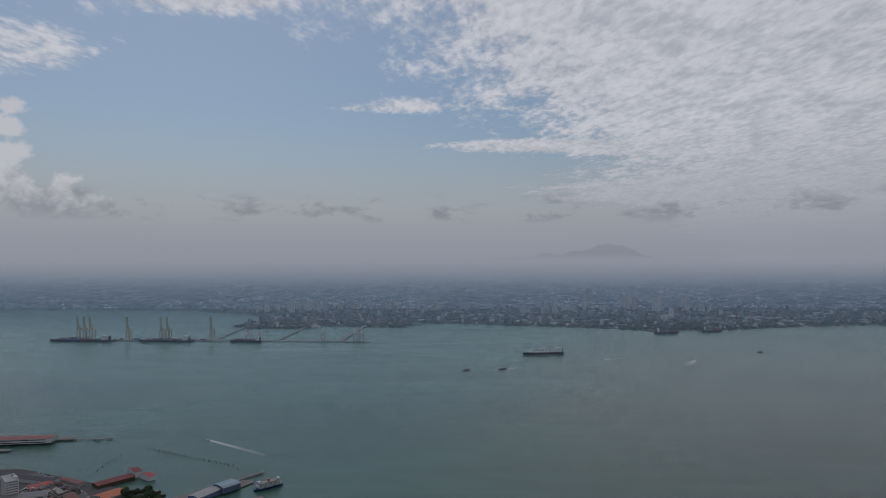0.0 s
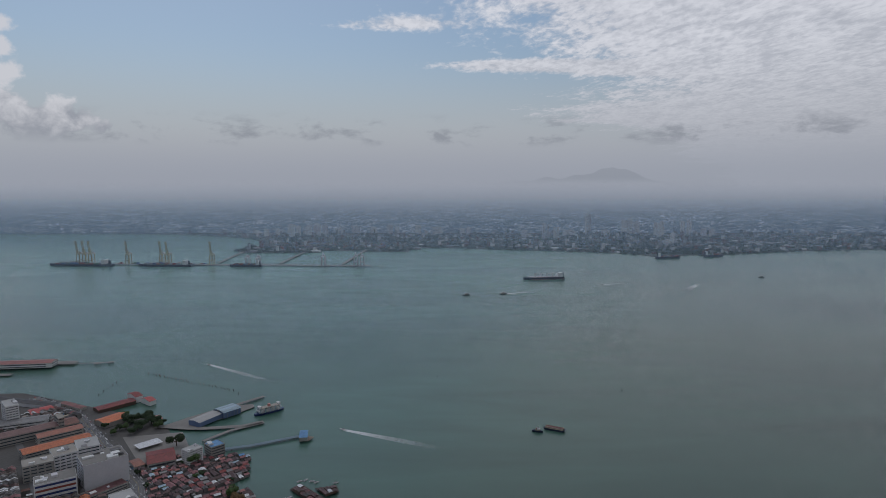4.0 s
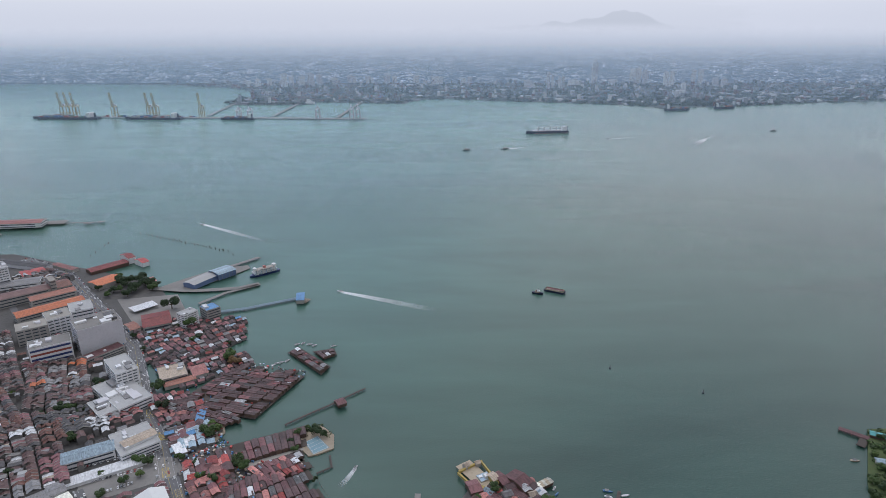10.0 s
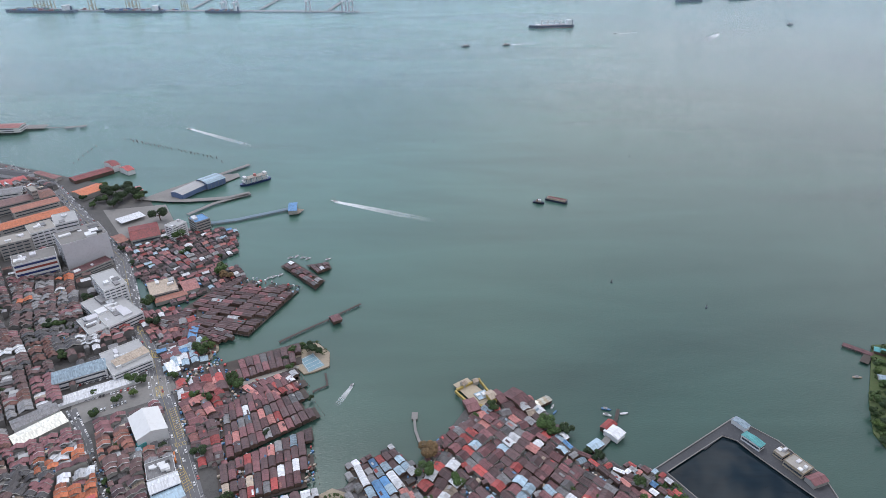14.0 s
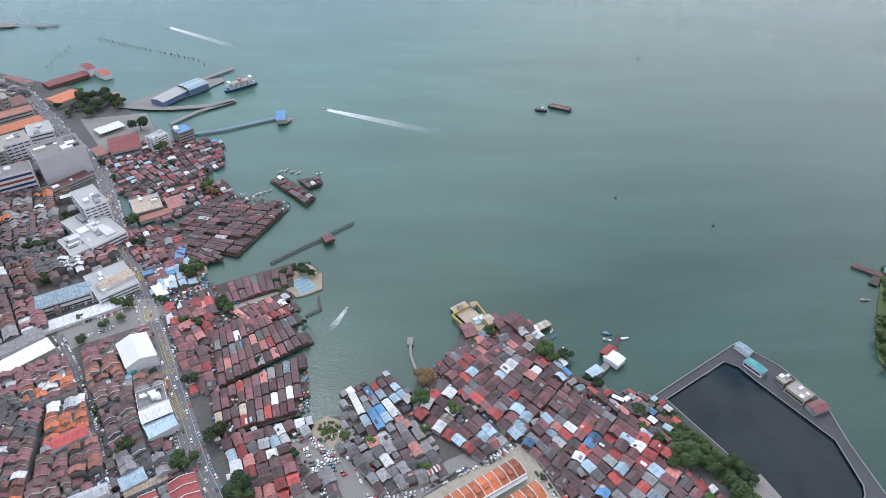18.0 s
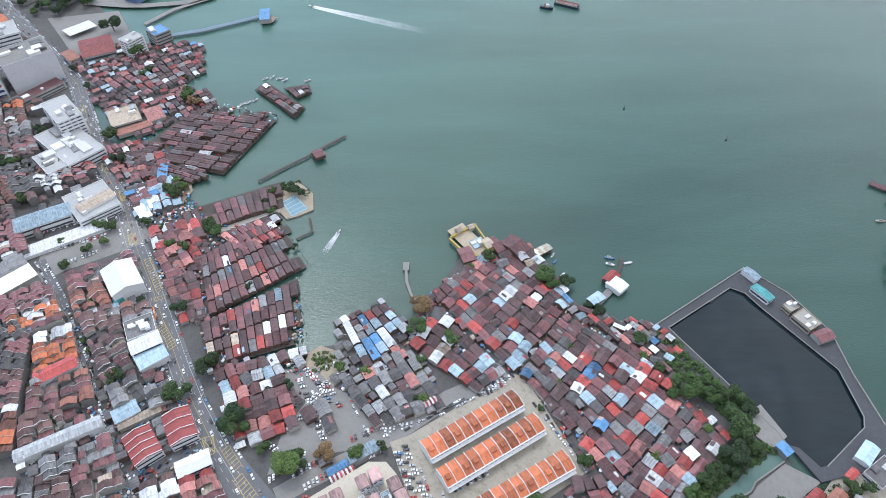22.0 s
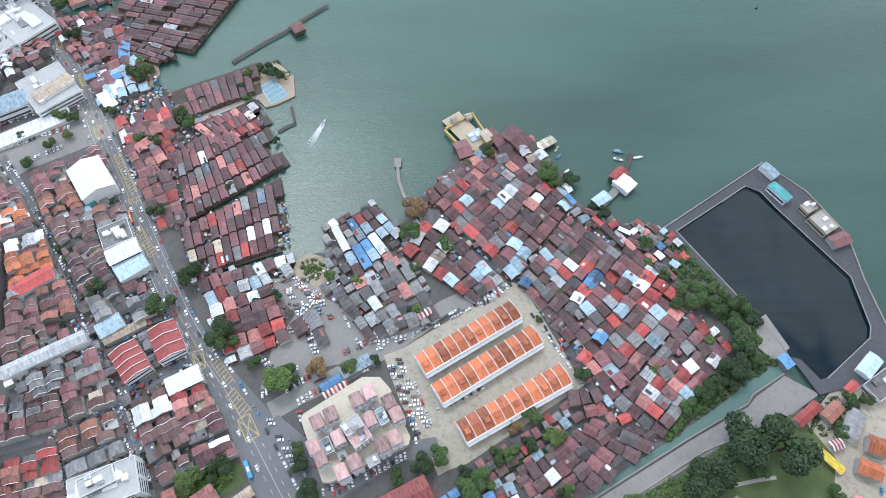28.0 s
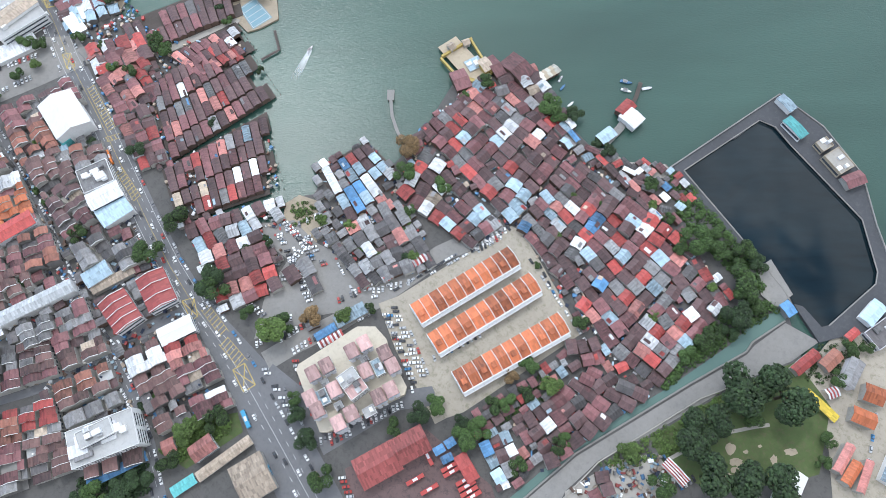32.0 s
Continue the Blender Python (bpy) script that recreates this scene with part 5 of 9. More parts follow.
def shrubs(pts, n, r0, r1, mat, label, seed):
    """Uncountable undergrowth inside a plot: one mass of small leaf tufts."""
    f, r = Form(), random.Random(seed)
    xs, ys = [p[0] for p in pts], [p[1] for p in pts]
    made = 0
    while made < n:
        x, y = r.uniform(min(xs), max(xs)), r.uniform(min(ys), max(ys))
        if not inside(x, y, list(pts)):
            continue
        made += 1
        s = r.uniform(r0, r1)
        for k in range(16):
            d = Vector((r.gauss(0, 1), r.gauss(0, 1), abs(r.gauss(0, 0.8)) + 0.15)).normalized()
            p, e = Vector((x, y, 1.2)) + d * s * r.uniform(0.6, 1), d.orthogonal().normalized()
            g = d.cross(e)
            q = s * r.uniform(0.2, 0.42)
            f.add([p + e * q, p + g * q, p - e * q, p - g * q, p + d * q * 0.5], [(0, 1, 4), (1, 2, 4), (2, 3, 4), (3, 0, 4)])
    tagged(f.object("undergrowth", mat), label, "shrubs", "", "stuff")


def inside(x, y, poly):
    hit = False
    for (xa, ya), (xb, yb) in zip(poly, poly[1:] + poly[:1]):
        if (ya > y) != (yb > y) and x < (xb - xa) * (y - ya) / (yb - ya) + xa:
            hit = not hit
    return hit


def yard_clutter(pts, n, z, seed, label):
    """Tanks, carts, crates and sheets lying about between houses."""
    f, r = Form(), random.Random(seed)
    xs, ys = [p[0] for p in pts], [p[1] for p in pts]
    made = 0
    while made < n:
        x, y = r.uniform(min(xs), max(xs)), r.uniform(min(ys), max(ys))
        if not inside(x, y, list(pts)):
            continue
        made += 1
        g, L, W, h = r.uniform(0, 3.14), r.uniform(0.5, 1.7), r.uniform(0.4, 1.1), r.uniform(0.4, 2.2)
        c, s = math.cos(g), math.sin(g)
        q = [(x + L * a * c - W * b * s, y + L * a * s + W * b * c) for a, b in ((-1, -1), (1, -1), (1, 1), (-1, 1))]
        f.prism(q, z - 0.1, z + h, r.randrange(8))
    tagged(f.object("yard_clutter", [WALL_WHITE, GREY, BLUE, RED, PLANK, TAN, HULL, PALE_BLUE]), label, "clutter", "", "stuff")


# ---- the large structure ----
LAND = ((-1488, 1175), (-816, 1226), (-643, 1152), (-524, 1101), (-468, 1063), (-403, 970), (-374, 933), (-383, 909), (-386, 807), (-338, 746), (-304, 707), (-264, 689), (-237, 687), (-233, 651), (-251, 647), (-196, 638), (-178, 601), (-189, 556), (-179, 514), (-169, 471), (-126, 467), (-94, 467), (-88, 486), (-74, 488), (-67, 503), (-41, 523), (-21, 507), (1, 534), (25, 577), (68, 587), (104, 549), (126, 521), (149, 504), (177, 508), (241, 403), (245, 366), (306, 394), (900, 430), (1500, 300), (2600, -1500), (-3500, -1500), (-3500, 1300))
slab("ground", LAND, -4, 1.2, EARTH, "grey packed-earth town ground beside the strait", "ground", "structure")
tagged(Form().prism(((-9000, -6000), (9000, -6000), (9000, 9000), (-9000, 9000)), -6, 0).object("water", SEA), "calm grey-green strait water with faint silty streaks, far sheen painted in", "sea", "", "structure")
POND_IN = ((188.5, 502.6), (226.5, 527.6), (229.5, 527.2), (250.0, 542.9), (259.7, 537.2), (268.6, 522.1), (306.2, 463.3), (307.3, 425.1), (303.9, 416.6), (266.3, 388.9), (261.0, 387.7), (251.9, 401.6), (244.9, 403.7), (242.5, 413.9))
QUAY_OUT = ((176.4, 502.8), (269.0, 565.1), (295.9, 536.8), (314.7, 497.8), (315.1, 459.5), (319.0, 418.2), (309.7, 389.2), (257.3, 377.5), (247.4, 399.7), (230.8, 426.7))


def ring_slab(name, outer, inner, z0, z1, mat, label, category):
    """A slab with a hole through it."""
    bm = bmesh.new()
    loops = []
    for pts in (outer, inner):
        top = [bm.verts.new((x, y, z1)) for x, y in pts]
        low = [bm.verts.new((x, y, z0)) for x, y in pts]
        n = len(pts)
        for k in range(n):
            bm.faces.new((low[k], low[(k + 1) % n], top[(k + 1) % n], top[k]))
        loops += [bm.edges.get((top[k], top[(k + 1) % n])) for k in range(n)]
    bmesh.ops.triangle_fill(bm, use_beauty=True, use_dissolve=False, edges=loops)
    bmesh.ops.recalc_face_normals(bm, faces=bm.faces[:])
    me = bpy.data.meshes.new(name)
    bm.to_mesh(me)
    bm.free()
    me.materials.append(mat)
    return tagged(new(name, me), label, category, "", "structure")


ring_slab("pond_quay", QUAY_OUT, POND_IN, -4, 2.6, QUAY, "dark asphalt quay round a walled pond", "quay")
slab("pond_water", [(x + (250 - x) * -0.004, y + (465 - y) * -0.004) for x, y in POND_IN], -2, 0.9, POND, "dark still water of a walled pond", "pond", "structure")
slab("canal_water", ((45.9, 281.9), (92.3, 316.3), (155.6, 350.0), (199.4, 376.6), (216.5, 390.1), (235.0, 400.0), (240.0, 393.1), (214.2, 377.9), (210.5, 373.5), (170.4, 353.3), (95.4, 313.0), (54.2, 281.7)), 0.6, 1.27, CANAL, "pale green canal water", "canal", "structure")
ribbon("canal_wall", ((54.1, 281.2), (95.2, 312.3), (169.9, 352.5), (209.9, 372.6), (214.6, 378.4), (238.6, 392.2)), 1, 0.6, 2.2, CONCRETE, "pale concrete canal wall", "wall", "structure")
slab("canal_road", ((56.5, 281.1), (95.2, 310.3), (170.0, 350.5), (210.0, 370.6), (215.8, 376.4), (238.8, 390.9), (258.2, 378.3), (237.3, 365.8), (198.8, 352.2), (141.4, 322.2), (108.7, 307.9), (86.7, 290.6), (80.9, 280.7)), 0.8, 1.3, CONCRETE, "wide pale concrete apron along the canal", "road", "structure")
ribbon("park_wall", ((80.9, 282.9), (108.3, 306.9), (175.5, 343.3), (198.2, 351.3)), 0.6, 0.6, 2.4, PALE, "low pale wall along the canal apron", "wall", "structure")
slab("park_ground", ((141.2, 320.5), (198.5, 350.8), (240.9, 365.8), (256.2, 337.4), (240.4, 297.9), (215.3, 291.9), (168.1, 292.6), (149.1, 302.4)), 0.8, 1.34, GRASS, "worn grass of a small park with bare patches", "park", "structure")
slab("park_sand", ((192.9, 313.2), (191.8, 311.9), (191.0, 310.7), (190.0, 310.2), (188.6, 309.5), (187.3, 310.2), (187.2, 310.9), (186.5, 312.6), (186.3, 314.2), (187.3, 315.8), (188.9, 316.7), (189.8, 317.1), (190.8, 315.8), (191.8, 316.0), (193.0, 315.0)), 0.8, 1.39, SAND, "bare sandy patch in worn grass", "sand", "structure")
slab("park_sand", ((195.1, 305.6), (196.0, 304.7), (194.2, 303.7), (192.6, 302.8), (191.0, 303.8), (188.7, 303.5), (187.5, 304.6), (187.5, 305.1), (188.2, 306.4), (187.6, 306.9), (190.5, 308.0), (191.5, 308.1), (193.2, 308.0), (194.1, 307.3), (195.7, 306.7)), 0.8, 1.39, SAND, "bare sandy patch in worn grass", "sand", "structure")
slab("park_sand", ((200.5, 311.4), (199.5, 311.0), (199.6, 310.4), (198.9, 310.4), (198.1, 310.2), (197.6, 310.6), (197.2, 310.8), (196.8, 311.1), (196.7, 311.7), (197.4, 312.1), (198.1, 312.2), (198.6, 312.5), (199.2, 312.8), (199.7, 312.3), (199.8, 311.8)), 0.8, 1.39, SAND, "bare sandy patch in worn grass", "sand", "structure")
slab("park_sand", ((198.0, 301.1), (197.8, 300.1), (197.0, 299.8), (194.0, 298.5), (192.4, 299.2), (189.4, 299.2), (187.7, 299.9), (187.4, 300.8), (187.6, 301.8), (189.0, 302.7), (190.5, 302.7), (193.0, 303.6), (195.1, 302.7), (198.0, 302.8), (199.1, 302.2)), 0.8, 1.39, SAND, "bare sandy patch in worn grass", "sand", "structure")
slab("park_sand", ((216.6, 306.3), (216.4, 305.3), (215.5, 304.2), (214.9, 303.1), (214.0, 303.9), (213.2, 304.1), (213.1, 305.0), (212.8, 305.6), (212.4, 307.0), (213.0, 307.8), (214.3, 309.0), (215.2, 309.8), (216.0, 308.4), (216.8, 308.7), (216.9, 307.2)), 0.8, 1.39, SAND, "bare sandy patch in worn grass", "sand", "structure")
slab("park_sand", ((187.6, 298.6), (187.4, 297.8), (186.4, 297.1), (184.7, 297.1), (183.6, 296.8), (182.3, 297.5), (181.7, 297.9), (181.2, 298.4), (182.2, 299.0), (182.4, 300.0), (182.8, 299.9), (184.2, 300.1), (185.5, 300.0), (186.1, 300.2), (186.8, 299.2)), 0.8, 1.39, SAND, "bare sandy patch in worn grass", "sand", "structure")
slab("park_sand", ((209.2, 314.6), (208.8, 314.2), (208.2, 313.9), (207.9, 313.6), (207.4, 313.6), (207.0, 313.7), (206.5, 314.1), (206.5, 314.4), (206.8, 314.8), (206.7, 315.0), (207.2, 315.4), (207.7, 315.4), (208.2, 315.6), (208.8, 315.2), (208.7, 314.9)), 0.8, 1.39, SAND, "bare sandy patch in worn grass", "sand", "structure")
slab("park_sand", ((229.9, 311.0), (230.2, 310.2), (228.6, 309.4), (226.6, 308.8), (225.2, 308.8), (224.1, 309.5), (222.3, 309.4), (222.6, 310.7), (221.6, 311.7), (222.6, 312.4), (223.6, 312.6), (225.9, 313.1), (227.5, 312.8), (229.0, 313.0), (229.5, 312.0)), 0.8, 1.39, SAND, "bare sandy patch in worn grass", "sand", "structure")
ribbon("park_path", ((149.8, 307.3), (179.4, 321.0), (204.6, 325.6), (216.1, 327.1)), 2.2, 0.8, 1.37, PALE, "pale concrete footpath through grass", "path", "structure")
slab("rubble_shore", ((124, 524), (134, 521), (150, 510), (176, 508), (184, 497), (166, 497), (148, 502), (128, 515)), -2, 1.27, PALE, "rubble and pale sand along the village shore", "shore", "structure")
slab("temple_ground", ((243.0, 358.6), (265.9, 380.0), (305.5, 394.4), (317.9, 343.4), (294.6, 260.0), (242.1, 260.7), (252.7, 337.5)), 0.8, 1.31, COURT, "pale paved temple court", "pavement", "structure")
MAIN_ROAD = ((-778.5, 1198.5), (-666.8, 1135.6), (-586.0, 1046.8), (-487.4, 936.6), (-415.4, 856.7), (-332.7, 706.9), (-289.8, 646.9), (-267.7, 604.6), (-234.1, 549.4), (-187.4, 467.8), (-168.4, 436.6), (-143.3, 401.1))
ribbon("road", MAIN_ROAD, 19, 0.8, 1.3, ASPHALT, "wide asphalt quay road with painted lanes", "road", "structure")
slab("road", ((-153.5, 408.9), (-136.2, 414.4), (-124.4, 397.1), (-98.3, 370.9), (-78.3, 342.4), (-55.4, 305.4), (-41.0, 281.6), (-81.0, 282.2), (-98.9, 315.8), (-122.1, 356.9), (-146.3, 395.5)), 0.8, 1.305, ASPHALT, "wide asphalt road at a painted junction", "road", "structure")
ribbon("road", ((-339.6, 577.8), (-304.9, 536.3), (-280.6, 499.5), (-259.3, 468.9), (-240.0, 437.7), (-219.2, 402.3), (-200.4, 382.6), (-180.9, 350.8), (-165.8, 320.1), (-153.0, 284.8)), 9, 0.8, 1.302, ASPHALT, "narrow asphalt street between shophouses", "road", "structure")
ribbon("road", ((-200.4, 382.6), (-180.7, 392.3), (-156.4, 402.8)), 8, 0.8, 1.308, ASPHALT, "short asphalt cross street", "road", "structure")
ribbon("road", ((-272.5, 346.6), (-242.7, 355.2), (-219.7, 365.5), (-200.0, 380.4)), 7, 0.8, 1.309, ASPHALT, "short asphalt cross street", "road", "structure")
ribbon("road", ((-488.7, 770.9), (-555.8, 854.1), (-637.6, 955.5), (-729.1, 1058.7)), 9, 0.8, 1.302, ASPHALT, "narrow asphalt street between old buildings", "road", "structure")
ribbon("road", ((-392.1, 660.9), (-488.7, 770.9)), 9, 0.8, 1.304, ASPHALT, "narrow asphalt street between shophouses", "road", "structure")
ribbon("road", ((-98.3, 370.9), (-80.9, 381.5), (-52.4, 396.0), (-23.2, 414.7), (14.6, 442.0), (57.8, 462.0)), 13, 0.8, 1.306, CONCRETE, "worn concrete access road", "road", "structure")
ribbon("road", ((-19.4, 410.8), (-8.1, 380.4), (8.1, 351.5), (16.7, 334.1)), 16, 0.8, 1.307, COURT, "dusty pale access road beside terraces", "road", "structure")
ribbon("road", ((-61.2, 318.6), (-15.0, 344.9), (9.8, 348.0)), 12, 0.8, 1.308, ASPHALT, "asphalt lane below an apartment block", "road", "structure")
ribbon("road", ((-97.7, 363.7), (-78.8, 349.3), (-63.2, 321.9)), 14, 0.8, 1.31, ASPHALT, "asphalt parking lane beside an apartment block", "road", "structure")
slab("car_park", ((-121.5, 464.7), (-86.7, 468.4), (-70.2, 451.4), (-38.8, 434.7), (-19.6, 422.5), (-30.6, 407.1), (-67.4, 400.0), (-88.8, 389.0), (-106.8, 385.6), (-102.0, 415.9), (-88.6, 439.5)), 0.8, 1.303, CONCRETE, "concrete car park between village houses", "car park", "structure")
slab("terrace_court", ((-17.6, 410.7), (63.6, 461.9), (71.2, 457.6), (105.5, 386.1), (27.3, 337.4), (16.7, 334.1)), 0.8, 1.312, COURT, "bare pale court between terraced houses", "courtyard", "structure")
slab("car_park", ((-348.4, 603.3), (-312.8, 624.0), (-266.2, 626.5), (-248.5, 602.1), (-282.4, 582.2), (-313.7, 565.7), (-330.7, 549.7)), 0.8, 1.301, CONCRETE, "concrete car park beside the quay road", "car park", "structure")
BANK = ((-443, 905), (-425, 935), (-395, 940), (-346, 945), (-292, 946), (-274, 880), (-292, 849), (-247, 817), (-258, 800), (-310, 752), (-356, 790), (-408, 852))
slab("village_bank", BANK, -3, 1.24, EARTH, "dark muddy bank under crowded waterside houses", "bank", "structure")
slab("terminal_deck", ((-470, 1062), (-421, 1047), (-371, 1108), (-344, 1150), (-352, 1165), (-400, 1150), (-444, 1098)), 1.4, 2.0, CONCRETE, "concrete deck of the ferry terminal", "deck", "structure")
slab("depot_yard", ((-45.2, 305.3), (4.4, 327.6), (43.0, 294.4), (51.6, 263.5), (-33.8, 264.8)), 0.8, 1.311, OILED, "stained reddish yard of a bus depot", "yard", "structure")
slab("ferry_yard", ((-516.3, 1014.3), (-428.0, 1035.2), (-380.0, 954.5), (-441.1, 915.2)), 0.8, 1.304, CONCRETE, "open paved yard of a ferry terminal", "yard", "structure")

# ---- houses ----
block((-199.3, 578.1), (-142.3, 627.6), (-104.3, 569.2), (-176.1, 514.8), 6.6, 13.5, "jetty", "jetty", "v", 0.04, "houses on the long jetties")
block((-180.3, 507.2), (-112.0, 551.0), (-96.6, 492.7), (-164.0, 467.2), 6.6, 13.5, "jetty", "jetty", "v", 0.04, "houses on the long jetties")
block((-230.3, 632.1), (-145.8, 673.2), (-137.1, 643.5), (-212.9, 604.5), 7, 13, "jetty", "dark", "v", 0.04, "houses on the middle jetty")
block((-189.8, 604.2), (-142.6, 631.0), (-125.8, 609.3), (-163.4, 583.5), 7, 12, "jetty", "red", "v", 0.04, "houses on the middle jetty")
block((-256.7, 614.0), (-212.5, 625.6), (-198.4, 601.3), (-243.4, 587.3), 11, 12, "jetty", "red")
block((-242.5, 583.3), (-205.9, 592.6), (-189.7, 567.0), (-219.7, 552.1), 8, 9, "shack", "red")
block((-223.9, 551.1), (-199.7, 561.6), (-177.6, 514.4), (-197.2, 507.3), 9, 11, "shack", "red")
block((-255.0, 611.9), (-220.7, 627.2), (-201.6, 594.2), (-232.2, 578.6), 8, 9, "shack", "red")
block((-302.6, 717.0), (-254.1, 806.2), (-168.7, 784.2), (-206.2, 691.5), 6.8, 13, "jetty", "dark", "v", 0.04, "houses on the far jetty")
block((-317.6, 709.0), (-296.9, 724.3), (-210.4, 688.1), (-235.1, 676.5), 7, 10, "jetty", "dark", "v", 0.04, "houses on the far jetty")
block((-200.5, 837.2), (-191.4, 847.7), (-143.5, 801.0), (-150.4, 785.1), 7, 9, "jetty", "dark", "v", 0.04, "houses on the jetty head")
block((-168.5, 839.3), (-143.2, 843.8), (-139.5, 831.0), (-152.7, 820.9), 7, 8, "jetty", "dark")
block((-390.6, 848.2), (-305.1, 936.7), (-268.4, 877.6), (-340.5, 808.9), 9, 10, "shack", "mixed", "v", 0.06, far=True)
block((-298.8, 808.7), (-259.7, 843.7), (-237.9, 808.3), (-270.2, 775.6), 7.5, 9, "shack", "mixed", "v", 0.12, far=True)
block((-346.0, 730.5), (-306.5, 745.0), (-256.8, 688.5), (-308.3, 682.7), 8, 9.5, "shack", "red", "v", 0.08, far=True)
block((-294.1, 663.1), (-251.1, 688.5), (-233.6, 646.5), (-272.7, 627.2), 10, 12, "shack", "blue", "v", 0.15, far=True)
block((-304.4, 706.4), (-275.8, 724.1), (-258.1, 691.7), (-292.1, 678.4), 9, 12, "shack", "red", "v", 0.1)
block((-295.2, 671.7), (-259.0, 684.8), (-243.1, 657.8), (-271.5, 626.4), 10, 12, "shack", "mixed", "v", 0.1)
block((-69.2, 505.5), (-37.0, 525.4), (-14.4, 500.3), (-46.9, 462.1), 8, 9.5, "jetty", "blue", "v", 0.06)
block((1.6, 536.5), (44.0, 579.3), (106.5, 517.3), (63.2, 461.3), 8.4, 9.8, "shack", "mixed", "v", 0.03)
block((46.1, 578.3), (87.2, 593.8), (117.8, 530.0), (107.7, 517.3), 8.4, 9.8, "shack", "mixed", "v", 0.08)
block((67.8, 460.4), (107.7, 516.4), (188.0, 442.1), (121.6, 373.4), 8.4, 9.8, "shack", "mixed")
block((115.3, 525.4), (145.9, 507.6), (182.0, 460.7), (162.2, 463.9), 8.4, 9.8, "shack", "mixed", "v", 0.06)
block((-15.5, 485.0), (4.4, 524.8), (57.4, 460.5), (34.5, 444.4), 8.4, 10.0, "shack", "mixed", "v", 0.05)
block((-65.8, 454.1), (-16.3, 485.0), (12.6, 432.7), (-37.9, 417.7), 8.5, 11, "shack", "grey", "v", 0.06)
block((121.5, 372.3), (187.5, 438.9), (202.6, 404.5), (149.2, 350.7), 8.4, 10.0, "shack", "mixed", "v", 0.05)
block((63.5, 333.8), (109.2, 364.3), (145.2, 347.2), (76.2, 301.9), 8.4, 10.0, "shack", "dark", "v", 0.06)
block((35.2, 318.6), (54.5, 326.6), (63.5, 305.2), (46.1, 293.8), 8, 9, "shack", "blue", "v", 0.1)
block((93.5, 381.8), (113.4, 381.5), (119.1, 367.0), (95.3, 360.2), 8, 9, "shack", "mixed", "v", 0.08)
block((-161.0, 464.6), (-102.6, 483.3), (-91.8, 469.0), (-148.8, 443.1), 8, 9.5, "shack", "white", "v", 0.08)
block((-148.9, 443.9), (-108.5, 460.9), (-90.0, 418.5), (-129.0, 400.0), 8.5, 10, "shack", "red", "v", 0.12)
block((-90.9, 430.3), (-74.7, 442.0), (-55.9, 404.6), (-74.0, 399.2), 9, 12, "shack", "grey", "v", 0.3)
block((-77.6, 399.2), (-52.6, 414.1), (-47.8, 404.4), (-71.6, 389.8), 9, 9, "shack", "red", "v", 0.4)
block((-308.0, 554.6), (-258.9, 584.3), (-245.1, 564.7), (-293.7, 536.1), 7, 11.5, "shop", "brick", "u")
block((-298.8, 541.0), (-277.4, 554.8), (-255.5, 526.5), (-279.8, 508.9), 7, 11.5, "shop", "tile", "u")
block((-278.3, 511.1), (-251.9, 528.7), (-238.5, 499.5), (-258.6, 482.5), 7, 11.5, "shop", "old", "u")
block((-249.7, 523.2), (-228.2, 530.7), (-218.6, 514.6), (-239.0, 502.5), 6, 14, "shop", "tile", "u")
block((-257.2, 481.2), (-238.1, 497.3), (-221.4, 469.3), (-238.6, 453.1), 7, 11.5, "shop", "red", "u")
block((-232.5, 447.0), (-215.8, 458.9), (-202.0, 444.5), (-222.1, 430.9), 7, 13, "shop", "grey", "u", 0.3)
block((-206.1, 446.6), (-190.7, 456.5), (-184.2, 438.2), (-196.0, 430.5), 7, 13, "shop", "grey", "u", 0.4)
block((-187.3, 376.2), (-167.3, 385.6), (-143.5, 352.8), (-167.4, 337.9), 7, 11.5, "shop", "shop", "u")
block((-162.9, 379.4), (-142.6, 388.1), (-121.8, 361.1), (-144.8, 349.3), 7, 11.5, "shop", "red", "u")
block((-163.5, 334.5), (-144.2, 344.2), (-138.0, 335.8), (-157.2, 326.1), 7, 11.5, "shop", "shop", "u")
block((-142.7, 345.9), (-121.2, 355.9), (-113.0, 343.8), (-134.3, 334.0), 7, 11.5, "shop", "red", "u")
block((-305.8, 494.0), (-281.3, 506.7), (-257.1, 465.7), (-287.3, 447.8), 7, 11.5, "shop", "shop", "u")
block((-291.1, 447.8), (-250.9, 463.5), (-236.7, 439.0), (-281.8, 424.0), 7, 11.5, "shop", "tile", "u")
block((-285.5, 424.1), (-260.6, 437.4), (-250.6, 415.9), (-276.5, 401.2), 7, 11.5, "shop", "tile", "u")
block((-258.1, 391.7), (-217.1, 413.5), (-208.9, 398.3), (-248.2, 378.9), 7, 11.5, "shop", "tile", "u")
block((-235.4, 385.9), (-208.9, 398.3), (-196.5, 378.1), (-222.6, 366.1), 7, 11.5, "shop", "brick", "u")
block((-278.5, 379.3), (-235.4, 385.9), (-224.1, 364.3), (-267.9, 349.5), 7, 11.5, "shop", "old", "u")
block((-227.6, 355.7), (-195.3, 371.0), (-186.0, 356.8), (-219.4, 340.3), 7, 11.5, "shop", "tile", "u")
block((-218.7, 337.0), (-187.1, 353.4), (-182.6, 346.5), (-214.0, 330.3), 7, 11.5, "shop", "old", "u")
block((-268.6, 337.7), (-224.5, 348.8), (-215.7, 330.3), (-260.5, 317.9), 7, 11.5, "shop", "shop", "u")
